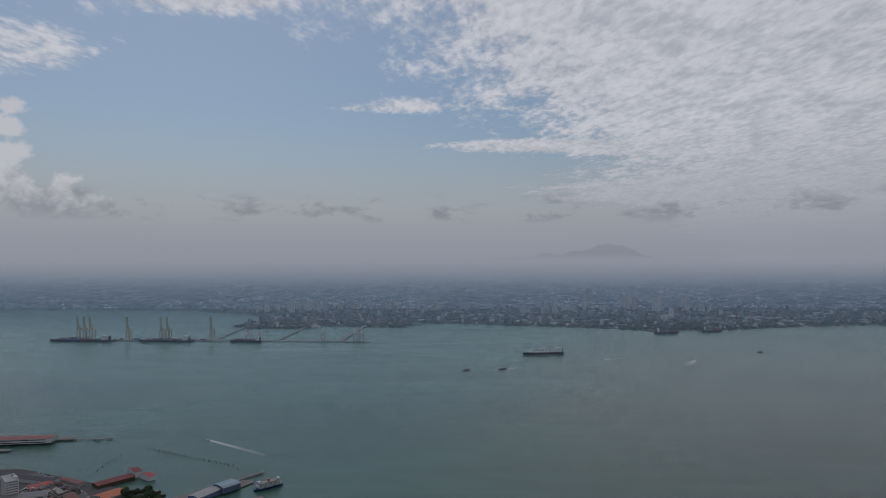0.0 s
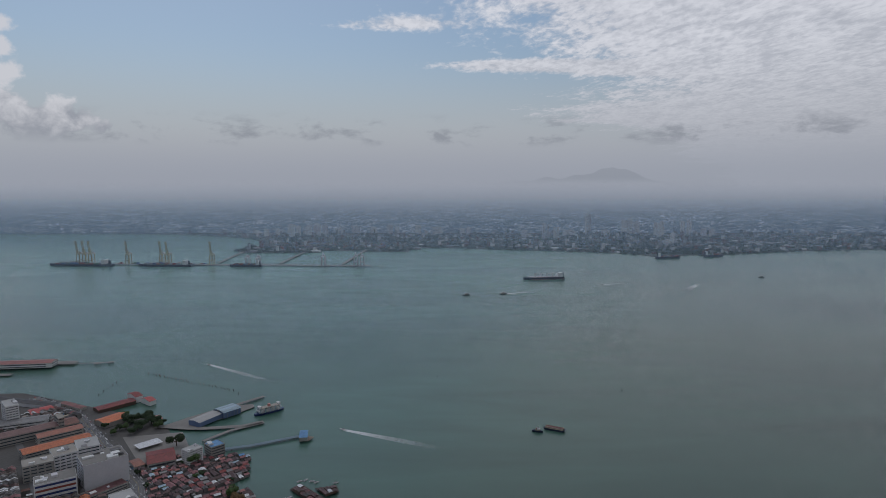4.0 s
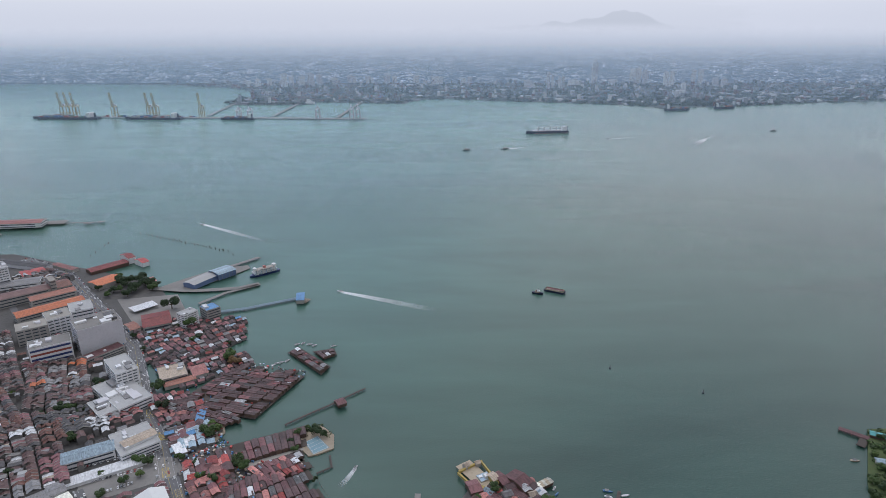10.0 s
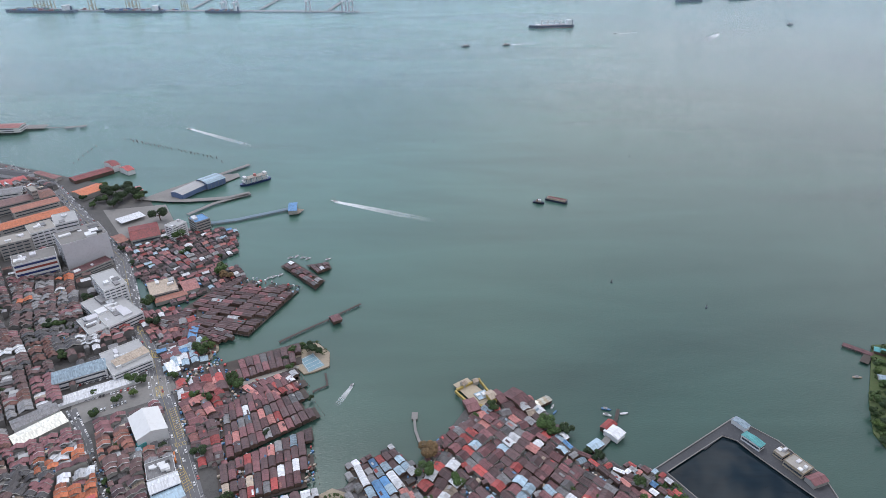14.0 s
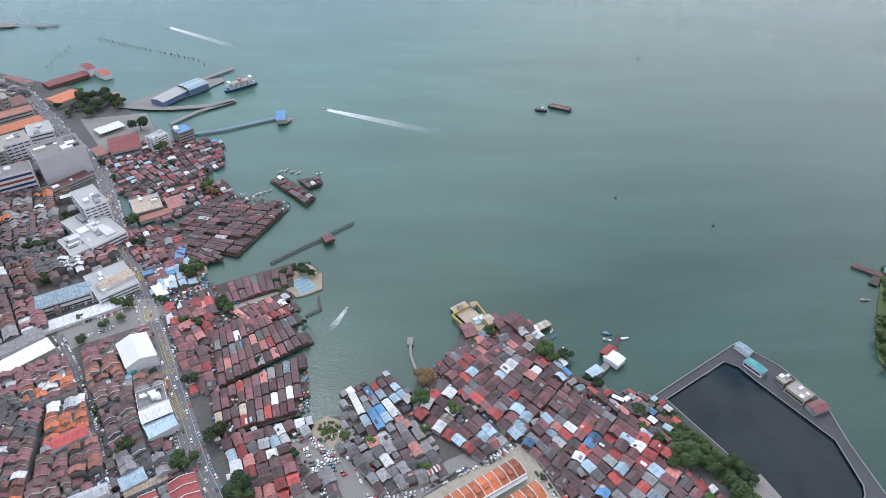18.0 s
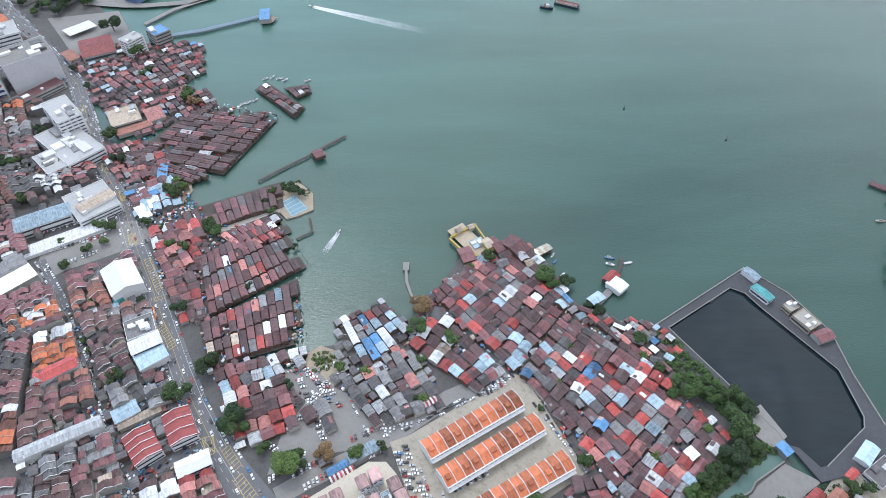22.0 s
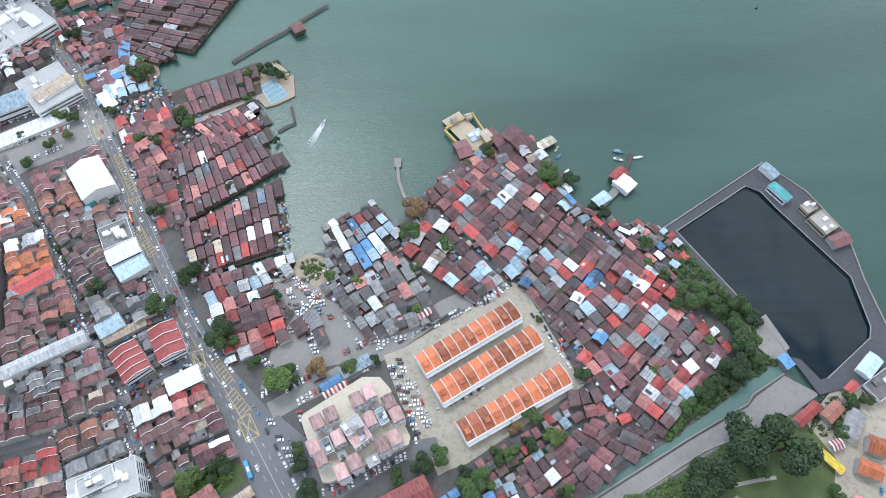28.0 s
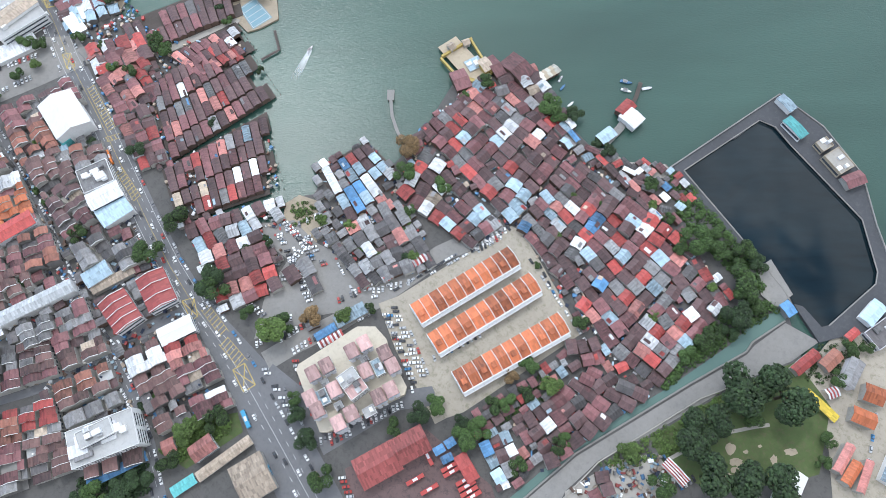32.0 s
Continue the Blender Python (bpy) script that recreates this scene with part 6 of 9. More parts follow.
block((-263.9, 318.0), (-215.4, 328.6), (-204.7, 307.5), (-253.9, 289.6), 7, 11.5, "shop", "old", "u")
block((-348.6, 507.7), (-307.8, 494.0), (-278.3, 401.2), (-316.1, 387.1), 7, 11.5, "shop", "far", "u", far=True)
block((-201.6, 309.1), (-166.2, 318.2), (-162.7, 312.6), (-196.9, 301.2), 8, 12, "shop", "old", "u")
block((-342.8, 523.9), (-311.2, 544.1), (-287.4, 508.4), (-322.4, 489.7), 7, 11.5, "shop", "shop", "u")
block((-524.5, 804.1), (-456.6, 815.0), (-434.5, 776.2), (-496.1, 750.7), 7, 11.5, "shop", "far", "u", far=True)
block((-496.1, 750.7), (-427.2, 770.9), (-399.7, 716.2), (-468.2, 698.2), 7, 11.5, "shop", "far", "u", far=True)
block((-419.2, 684.7), (-364.0, 706.7), (-349.2, 684.3), (-394.8, 651.0), 7, 11.5, "shop", "far", "u", far=True)
block((-383.0, 697.7), (-350.5, 715.9), (-327.4, 692.9), (-356.8, 675.7), 7, 11.5, "shop", "red", "u", far=True)
block((-599.6, 691.0), (-518.5, 746.7), (-439.9, 670.3), (-526.9, 599.1), 7, 11.5, "shop", "far", "u", far=True)
block((-742.7, 872.0), (-600.7, 887.7), (-521.9, 784.4), (-616.6, 712.5), 7, 11.5, "shop", "far", "u", far=True)
block((-482.8, 758.8), (-439.1, 784.1), (-397.9, 723.0), (-436.5, 701.1), 7, 11.5, "shop", "far", "u", far=True)
block((-433.6, 690.5), (-385.5, 717.3), (-353.2, 670.0), (-404.5, 660.4), 7, 11.5, "shop", "far", "u", far=True)
block((-730.8, 1124.6), (-699.7, 1137.4), (-630.3, 1099.1), (-650.0, 1052.0), 8, 14, "shop", "far", "u", far=True)
block((-832.1, 1041.6), (-692.1, 1124.5), (-651.7, 1087.0), (-770.2, 959.2), 8, 14, "shop", "far", "u", far=True)
block((-499.7, 670.4), (-431.5, 703.2), (-385.4, 649.0), (-448.6, 611.2), 7, 11.5, "shop", "far", "u", far=True)
block((-459.6, 611.3), (-387.3, 639.8), (-347.4, 584.5), (-403.6, 543.3), 7, 11.5, "shop", "far", "u", far=True)
block((-428.4, 543.4), (-377.6, 545.3), (-353.1, 517.2), (-390.2, 502.2), 7, 11.5, "shop", "far", "u", far=True)
block((-389.6, 508.1), (-321.1, 546.6), (-287.5, 514.0), (-350.7, 463.5), 7, 11.5, "shop", "far", "u", far=True)
block((-668.7, 778.4), (-513.6, 811.5), (-465.9, 752.6), (-599.6, 691.0), 7, 11.5, "shop", "far", "u", far=True)

# ---- trees ----
tree(-137.4, 423.4, 10.5, LEAF_DARK)
tree(-163.5, 466.3, 10.1, LEAF)
tree(-180.5, 444.8, 9.9, LEAF)
tree(-231.6, 457.8, 6.5, LEAF)
tree(-95.4, 388.5, 11.7, LEAF_PALE)
tree(-86.7, 394.0, 7.3, LEAF)
tree(-70.5, 399.4, 8.1, LEAF_DRY)
tree(-111.1, 401.9, 5.5, LEAF)
tree(-133.2, 418.7, 9.7, LEAF)
tree(-48.5, 399.0, 5.9, LEAF_PALE)
tree(-32.0, 403.3, 4.4, LEAF)
tree(-8.6, 521.0, 9.7, LEAF_DRY)
tree(-10.5, 500.7, 8.0, LEAF)
tree(17.3, 491.5, 7.1, LEAF)
tree(51.2, 577.4, 6.8, LEAF)
tree(95.2, 554.7, 9.2, LEAF)
tree(100.9, 547.4, 8.3, LEAF)
tree(113.2, 545.8, 7.4, LEAF_DARK)
tree(135.1, 517.4, 6.1, LEAF_DARK)
tree(127.6, 523.5, 4.1, LEAF_DARK)
tree(103.7, 393.0, 6.2, LEAF)
tree(69.0, 364.3, 7.1, LEAF)
tree(58.0, 359.2, 5.7, LEAF_DRY)
tree(82.4, 351.8, 7.1, LEAF_PALE)
tree(66.1, 346.8, 6.3, LEAF)
tree(44.7, 340.3, 6.3, LEAF)
tree(55.3, 341.8, 6.3, LEAF)
tree(9.8, 340.8, 7.7, LEAF)
tree(-0.7, 335.9, 7.7, LEAF_DARK)
tree(-14.6, 329.3, 6.2, LEAF)
tree(37.3, 326.9, 7.6, LEAF)
tree(26.7, 320.4, 8.9, LEAF)
tree(25.3, 330.4, 5.5, LEAF_DARK)
tree(58.5, 304.4, 6.1, LEAF)
tree(-58.1, 300.7, 8.1, LEAF)
tree(-67.8, 321.8, 7.6, LEAF_DARK)
tree(-75.6, 337.0, 6.3, LEAF_DARK)
tree(-78.1, 347.2, 4.9, LEAF)
tree(-124.1, 334.3, 8.3, LEAF)
tree(-142.3, 327.9, 8.3, LEAF_PALE)
tree(-150.5, 311.6, 7.5, LEAF)
tree(-136.0, 332.8, 6.2, LEAF_PALE)
tree(-165.8, 300.7, 8.1, LEAF_DARK)
tree(-176.7, 295.2, 8.7, LEAF_DARK)
tree(-189.8, 293.2, 8.0, LEAF)
tree(-200.9, 290.2, 6.7, LEAF_DARK)
tree(-201.0, 522.5, 6.9, LEAF_DARK)
tree(-216.6, 589.1, 6.0, LEAF)
tree(-201.6, 611.9, 6.5, LEAF)
tree(-260.6, 620.7, 5.7, LEAF)
tree(-230.4, 595.3, 5.6, LEAF)
tree(210.3, 414.3, 13.4, LEAF)
tree(205.1, 395.2, 11.0, LEAF_DARK)
tree(217.2, 400.7, 7.4, LEAF)
tree(216.0, 436.0, 9.1, LEAF)
tree(201.5, 440.2, 8.4, LEAF)
tree(224.4, 429.8, 7.6, LEAF_DARK)
tree(185.2, 446.6, 10.7, LEAF)
tree(175.1, 442.7, 6.9, LEAF)
tree(199.3, 450.5, 6.9, LEAF)
tree(161.9, 489.3, 5.9, LEAF)
tree(170.4, 464.2, 4.7, LEAF)
tree(180.5, 378.9, 7.2, LEAF)
tree(170.1, 370.0, 6.5, LEAF)
tree(188.6, 384.3, 6.6, LEAF)
tree(199.5, 384.1, 5.8, LEAF_DARK)
tree(162.5, 493.7, 4.8, LEAF)
tree(222.4, 342.8, 18.3, LEAF_DARK)
tree(196.8, 347.6, 17.6, LEAF_DARK)
tree(174.6, 329.9, 13.9, LEAF_DARK)
tree(165.3, 314.4, 14.4, LEAF_DARK)
tree(177.0, 295.6, 17.5, LEAF_DARK)
tree(202.9, 295.2, 16.8, LEAF_DARK)
tree(203.0, 332.8, 8.4, LEAF)
tree(126.3, 312.4, 7.5, LEAF_PALE)
tree(141.9, 293.0, 8.1, LEAF)
tree(262.0, 354.4, 5.7, LEAF)
tree(273.3, 372.0, 6.5, LEAF)
tree(284.6, 373.7, 5.1, LEAF)
tree(248.3, 317.1, 5.5, LEAF)
tree(242.0, 304.2, 4.8, LEAF)
tree(83.2, 316.3, 5.5, LEAF)
tree(88.6, 319.5, 4.8, LEAF)
tree(78.8, 432.0, 3.0, LEAF)
tree(-19.5, 429.5, 3.8, LEAF)
tree(-47.0, 462.5, 4.6, LEAF_PALE)
tree(-4.4, 439.3, 4.6, LEAF_PALE)
tree(-66.6, 467.0, 4.7, LEAF_PALE)
tree(-6.4, 473.7, 4.7, LEAF)
tree(-364.0, 917.6, 12.8, LEAF)
tree(-277.0, 821.6, 10.4, LEAF)
tree(-339.2, 751.5, 8.5, LEAF)
tree(-314.6, 710.8, 8.1, LEAF_DARK)
tree(-264.2, 810.0, 9.0, LEAF_DRY)
tree(-247.1, 664.0, 8.8, LEAF)
tree(-240.0, 668.1, 6.6, LEAF_PALE)
tree(-134.7, 665.8, 6.6, LEAF_DARK)
tree(-384.4, 652.5, 7.6, LEAF)
tree(-418.8, 708.7, 6.9, LEAF)
tree(-384.1, 708.5, 6.9, LEAF)
tree(-428.2, 704.2, 8.0, LEAF_DARK)
tree(-411.1, 757.0, 8.5, LEAF_DARK)
tree(-414.6, 979.6, 13.5, LEAF_DARK)
tree(-544.5, 1081.5, 9.8, LEAF_DARK)
tree(-526.6, 1081.3, 10.6, LEAF_DARK)
tree(-488.7, 1073.8, 9.7, LEAF_DARK)
tree(-474.0, 1063.0, 8.8, LEAF_DARK)
tree(-504.1, 1038.8, 8.7, LEAF_DARK)
tree(-525.2, 1045.8, 7.9, LEAF)
tree(-535.6, 1042.4, 7.1, LEAF_DARK)
tree(-531.0, 1068.7, 11.3, LEAF_DARK)
tree(-503.6, 1050.8, 11.1, LEAF_DARK)
tree(-494.6, 1068.5, 11.3, LEAF_DARK)
tree(-475.7, 1050.7, 9.6, LEAF)
tree(-504.8, 1025.2, 9.4, LEAF_DARK)
tree(-555.0, 1096.3, 8.3, LEAF)
tree(-563.3, 1051.2, 7.2, LEAF_DARK)
tree(-536.0, 1025.4, 7.0, LEAF)
tree(-510.0, 1086.8, 11.5, LEAF_DARK)
tree(-300.3, 618.4, 6.6, LEAF)
tree(-290.1, 615.3, 6.5, LEAF)
tree(-301.1, 588.9, 5.5, LEAF)
tree(-289.8, 597.4, 4.6, LEAF_PALE)
tree(-326.6, 597.9, 4.1, LEAF)
tree(-314.1, 569.3, 5.4, LEAF)
tree(-152.2, 664.2, 4.9, LEAF)
tree(-127.3, 660.6, 6.8, LEAF_DARK)
tree(-143.3, 670.8, 3.9, LEAF)
tree(-201.8, 617.2, 6.6, LEAF)
tree(-193.4, 609.2, 6.5, LEAF)
tree(-248.2, 678.9, 5.0, LEAF_PALE)
tree(-243.8, 658.8, 6.8, LEAF)
tree(-364.5, 687.2, 6.0, LEAF)
tree(-240.7, 613.4, 4.7, LEAF)
tree(-442.2, 695.4, 5.6, LEAF_DARK)
tree(-406.0, 699.6, 5.6, LEAF_DARK)
tree(-397.5, 704.9, 5.7, LEAF_DARK)
tree(-417.7, 701.7, 5.0, LEAF_DARK)
tree(-363.1, 681.8, 4.9, LEAF)
tree(-416.7, 598.2, 5.4, LEAF_DARK)
tree(-455.7, 673.1, 4.8, LEAF_DARK)
tree(-343.1, 522.7, 4.3, LEAF)
tree(-336.3, 879.7, 6.1, LEAF_DARK)
tree(-343.2, 873.4, 5.3, LEAF)
tree(-399.5, 848.8, 4.5, LEAF_DARK)
tree(-428.5, 883.3, 5.4, LEAF_DARK)

# small trees in back yards and between houses
garden = random.Random(41)
for yard, count in ((((-308, 498), (-285, 557), (-230, 530), (-186, 453), (-117, 343), (-174, 323), (-286, 403)), 16), (((-64, 452), (-16, 485), (30, 444), (-37, 418)), 7), (((2, 535), (46, 578), (148, 505), (200, 412), (150, 352), (70, 460)), 14),
                    (((-165, 464), (-104, 482), (-92, 420), (-130, 402)), 5), (((-250, 610), (-150, 660), (-105, 570), (-190, 515)), 6), (((-600, 800), (-450, 600), (-360, 590), (-410, 790)), 14), (BANK, 9)):
    placed = 0
    while placed < count:
        tx, ty = garden.uniform(min(q[0] for q in yard), max(q[0] for q in yard)), garden.uniform(min(q[1] for q in yard), max(q[1] for q in yard))
        if inside(tx, ty, list(yard)):
            tree(tx, ty, garden.uniform(2.4, 4.6), garden.choice((LEAF, LEAF_PALE, LEAF_DARK)))
            placed += 1

# ---- the far shore ----
FAR_SHORE = ((-2290, 4962), (-1880, 4850), (-1440, 4612), (-1200, 4300), (-1150, 4090), (-1250, 3800), (-1236, 3755), (-1149, 3638), (-777, 3638), (-758, 3785), (-216, 3694), (-159, 3910), (14, 3943), (386, 3813), (831, 3692), (1091, 3579), (1152, 3473), (1340, 3525), (1630, 3578), (2138, 3749), (2659, 3841), (3184, 3937))

# ---- jetty platforms ----
jetty_deck((-183.4, 508.8), (-112.3, 555.2), (-94.1, 491.9), (-166.2, 465.9))
jetty_deck((-202.6, 580.2), (-143.8, 633.3), (-102.6, 570.7), (-178.3, 513.2))
jetty_deck((-234.8, 636.1), (-145.9, 679.6), (-135.6, 645.0), (-214.9, 604.0))
jetty_deck((-193.6, 606.7), (-143.2, 636.8), (-124.4, 611.3), (-165.2, 583.6))
jetty_deck((-307.8, 718.9), (-259.0, 817.2), (-165.4, 790.5), (-205.5, 689.9))
jetty_deck((-204.4, 840.7), (-193.8, 857.1), (-141.4, 805.3), (-149.5, 784.0))
jetty_deck((-171.8, 843.9), (-144.1, 852.0), (-138.0, 835.5), (-152.9, 823.1))
jetty_deck((-73.1, 507.1), (-37.4, 529.4), (-13.5, 502.6), (-46.5, 461.2))

# ---- landmark buildings ----
terrace_row((-6.3, 404.3), (58.9, 443.8), (67.6, 431.3), (2.0, 392.2), 11, 9.0, "rows of terraced houses")
terrace_row((4.5, 385.6), (73.2, 425.3), (79.4, 412.9), (13.0, 372.1), 11, 9.0, "rows of terraced houses")
terrace_row((19.5, 360.7), (89.0, 398.3), (96.6, 385.3), (28.0, 348.5), 11, 9.0, "rows of terraced houses")
slab("podium", ((-76.9, 364.1), (-75.7, 367.6), (-39.6, 391.2), (-28.0, 391.1), (-20.7, 382.9), (-18.4, 373.8), (-7.6, 352.6), (-8.9, 348.1), (-35.1, 336.0), (-55.3, 326.3), (-60.1, 326.4)), 1, 8, BEIGE, "beige roof deck of an apartment podium", "podium", "")
vault_block((-69.2, 361.8), (-62.9, 365.2), (-59.8, 358.6), (-66.1, 355.3), 17)
vault_block((-61.2, 366.5), (-54.8, 369.9), (-51.7, 363.3), (-58.1, 359.9), 17)
vault_block((-46.0, 375.4), (-39.4, 378.8), (-36.4, 372.1), (-42.9, 368.7), 17)
vault_block((-38.4, 380.2), (-31.9, 383.7), (-28.9, 376.9), (-35.4, 373.4), 17)
vault_block((-70.1, 347.3), (-63.8, 350.5), (-60.7, 344.1), (-67.0, 340.9), 17)
vault_block((-65.2, 339.9), (-59.0, 343.1), (-55.9, 336.8), (-62.2, 333.6), 17)
vault_block((-55.7, 352.1), (-49.3, 355.4), (-46.3, 348.9), (-52.6, 345.7), 17)
vault_block((-37.2, 363.1), (-30.7, 366.4), (-27.8, 359.8), (-34.2, 356.5), 17)
vault_block((-25.7, 374.0), (-19.1, 377.4), (-16.2, 370.7), (-22.8, 367.3), 17)
vault_block((-20.7, 365.9), (-14.1, 369.3), (-11.3, 362.7), (-17.8, 359.3), 17)
vault_block((-52.3, 332.2), (-46.1, 335.3), (-43.2, 329.1), (-49.4, 326.0), 17)
vault_block((-44.8, 337.9), (-38.5, 341.1), (-35.6, 334.8), (-41.9, 331.7), 17)
vault_block((-28.9, 347.3), (-22.4, 350.6), (-19.6, 344.2), (-26.0, 341.0), 17)
vault_block((-21.4, 351.6), (-15.0, 354.9), (-12.2, 348.4), (-18.6, 345.2), 17)
flat_building("apartment_core", (-49.6, 357.0), (-39.6, 363.6), (-35.0, 357.1), (-44.9, 349.6), 22, ROOF_LIGHT, WALL_WHITE, "white stair and lift core of an apartment block", 6, "apartment block", clutter=3)
flat_building("apartment_core", (-44.9, 349.8), (-34.9, 357.1), (-30.0, 351.0), (-39.9, 343.1), 20, VAULT, WALL_WHITE, "pink-roofed middle wing of an apartment block", 6, "apartment block", clutter=2)
flat_building("apartment_core", (-63.3, 349.2), (-57.2, 352.5), (-53.0, 343.3), (-59.7, 340.1), 14, PALE_BLUE, WALL_WHITE, "low pale blue roofed wing of an apartment block", 4, "apartment block", clutter=2)
flat_building("apartment_core", (-30.0, 367.6), (-24.9, 370.3), (-20.5, 360.5), (-26.0, 357.9), 14, PALE_BLUE, WALL_WHITE, "low pale blue roofed wing of an apartment block", 4, "apartment block", clutter=2)
flat_building("roof_room", (-60.9, 356.3), (-56.8, 358.6), (-54.2, 354.4), (-58.6, 352.1), 12, ROOF_LIGHT, WALL_GREY, "small white roof room on an apartment podium", 2, "roof room", base=8, clutter=1)
flat_building("roof_room", (-37.7, 370.5), (-32.9, 373.3), (-30.7, 369.4), (-34.8, 366.6), 12, ROOF_LIGHT, WALL_GREY, "small white roof room on an apartment podium", 2, "roof room", base=8, clutter=1)
flat_building("roof_room", (-51.9, 342.2), (-47.9, 344.8), (-45.0, 340.8), (-49.7, 338.2), 12, ROOF_LIGHT, WALL_GREY, "small white roof room on an apartment podium", 2, "roof room", base=8, clutter=1)
flat_building("roof_room", (-34.7, 338.9), (-27.9, 342.2), (-25.1, 337.1), (-31.8, 333.3), 12, ROOF_LIGHT, WALL_GREY, "small white roof room on an apartment podium", 2, "roof room", base=8, clutter=1)
hall("depot_hall", (-41.5, 308.9), (-18.2, 320.2), (-9.3, 305.3), (-30.4, 293.7), 9, 2.5, DEPOT, WALL_GREY, "large bus depot hall with a faded red sheet roof", "depot")
hall("depot_hall", (-18.8, 320.1), (0.9, 329.6), (6.9, 315.5), (-9.9, 306.5), 10.5, 2.5, DEPOT, WALL_GREY, "large bus depot hall with a faded red sheet roof", "depot")
hall("depot_shed", (20.6, 310.0), (26.5, 313.2), (36.2, 300.2), (29.4, 296.2), 6, 1, RED, WALL_GREY, "narrow depot shed under a red sheet roof", "shed")
canopy("blue_canopy", (7.5, 315.7), (13.7, 319.2), (16.3, 314.6), (10.2, 311.5), 4.5, 0.8, "blue sheet canopy on steel posts in a bus depot", None, BLUE, "canopy")
canopy("blue_canopy", (14.4, 319.9), (19.9, 323.1), (22.9, 318.7), (17.4, 315.2), 4.5, 0.8, "blue sheet canopy on steel posts in a bus depot", None, BLUE, "canopy")
canopy("blue_canopy", (11.8, 310.8), (18.7, 313.9), (21.3, 309.7), (14.8, 306.6), 4.5, 0.8, "blue sheet canopy on steel posts in a bus depot", None, BLUE, "canopy")
bus(5.0, 311.7, -62, "red")
bus(-2.6, 298.6, 28, "red")
bus(5.9, 293.1, 28, "red")
bus(18.2, 305.6, 28, "red")
bus(19.5, 302.7, 28, "red")
bus(26.9, 297.8, 28, "red")
bus(28.2, 294.6, 28, "red")
bus(29.4, 291.5, 28, "red")
bus(31.4, 288.9, 28, "red")
bus(-221.6, 518.5, -63, "orange")
bus(-89.5, 302.7, -63, "blue")
bus(-107.0, 335.2, -63, "blue")
canopy("striped_canopy", (-65.2, 381.8), (-50.4, 390.4), (-48.0, 386.0), (-62.8, 377.4), 4.5, 1.2, "red and white striped canopy roof on posts", 12, None, "canopy")
canopy("striped_canopy", (-7.3, 435.1), (4.0, 441.7), (6.3, 436.5), (-5.1, 429.9), 4.5, 1.2, "red and white striped canopy roof on posts", 9, None, "canopy")
canopy("striped_canopy", (-25.7, 425.9), (-20.1, 428.9), (-17.8, 423.4), (-23.3, 420.4), 4.5, 1.2, "red and white striped canopy roof on posts", 6, None, "canopy")
canopy("striped_canopy", (145.3, 305.0), (149.9, 309.4), (160.8, 295.9), (154.4, 290.9), 4.5, 1.2, "red and white striped canopy roof on posts", 9, None, "canopy")
canopy("striped_canopy", (251.6, 347.3), (259.2, 349.6), (262.0, 343.7), (254.4, 341.1), 4.5, 1.2, "red and white striped canopy roof on posts", 7, None, "canopy")
hall("market_shed", (-55.6, 398.1), (-37.6, 408.1), (-33.7, 401.6), (-51.7, 391.4), 5, 0.8, PALE_BLUE, WALL, "low market shed under a pale blue sheet roof", "shed")
hall("market_shed", (-67.4, 387.2), (-55.4, 394.4), (-53.1, 390.6), (-65.0, 383.1), 5, 0.8, BLUE, WALL, "low market shed under a blue sheet roof", "shed")
hall("corner_shop", (-206.2, 406.2), (-192.4, 388.7), (-177.1, 398.7), (-193.4, 419.3), 10, 2.6, CORNER, WALL_WHITE, "red-roofed corner shop building with white fire walls", "shop building", parapets=5, storeys=2)
hall("corner_shop", (-184.1, 423.8), (-172.0, 398.3), (-157.8, 414.2), (-170.2, 432.2), 10, 2.6, CORNER, WALL_WHITE, "red-roofed corner shop building with white fire walls", "shop building", parapets=4, storeys=2)
hall("white_hall", (-167.5, 390.1), (-147.9, 399.8), (-141.8, 390.5), (-160.8, 380.2), 10, 1.5, SAIL, WALL_WHITE, "white hall under a clean white sheet roof", "hall", storeys=2)
hall("gable_hall", (-253.9, 526.3), (-272.7, 553.3), (-254.6, 570.8), (-235.3, 543.9), 13.5, 4, SAIL, WALL_WHITE, "tall white gabled hall with a teal lower front", "hall")
flat_building("teal_porch_building", (-257.3, 529.8), (-240.5, 547.8), (-237.8, 544.0), (-254.6, 526.2), 7, TEAL, TEAL, "teal panelled porch of a white hall", 0, "porch", clutter=0)
flat_building("white_store", (-238.3, 503.2), (-218.7, 512.1), (-209.8, 496.2), (-228.4, 484.9), 12, GREY, WALL_WHITE, "white store building with a grey flat roof", 3, "building", clutter=7)
hall("white_store", (-229.0, 484.1), (-208.2, 496.2), (-203.2, 484.5), (-220.6, 473.4), 12, 1.5, WHITE, WALL_WHITE, "white store building under a white sheet roof", "building", storeys=3)
hall("blue_roof_store", (-222.2, 473.9), (-206.1, 486.0), (-194.4, 476.0), (-212.1, 462.1), 9, 1.4, PALE_BLUE, WALL_WHITE, "store building under a pale blue sheet roof", "building")
hall("long_shed", (-217.1, 420.9), (-191.8, 435.4), (-188.5, 431.0), (-212.9, 416.2), 6, 0.7, TAN, WALL, "long low shed under a pale yellow roof", "shed")
hall("pale_shed", (-224.0, 428.2), (-210.7, 437.4), (-201.4, 430.9), (-215.2, 420.3), 8, 1, PALE_BLUE, WALL_WHITE, "pale blue roofed shed beside a street", "shed")
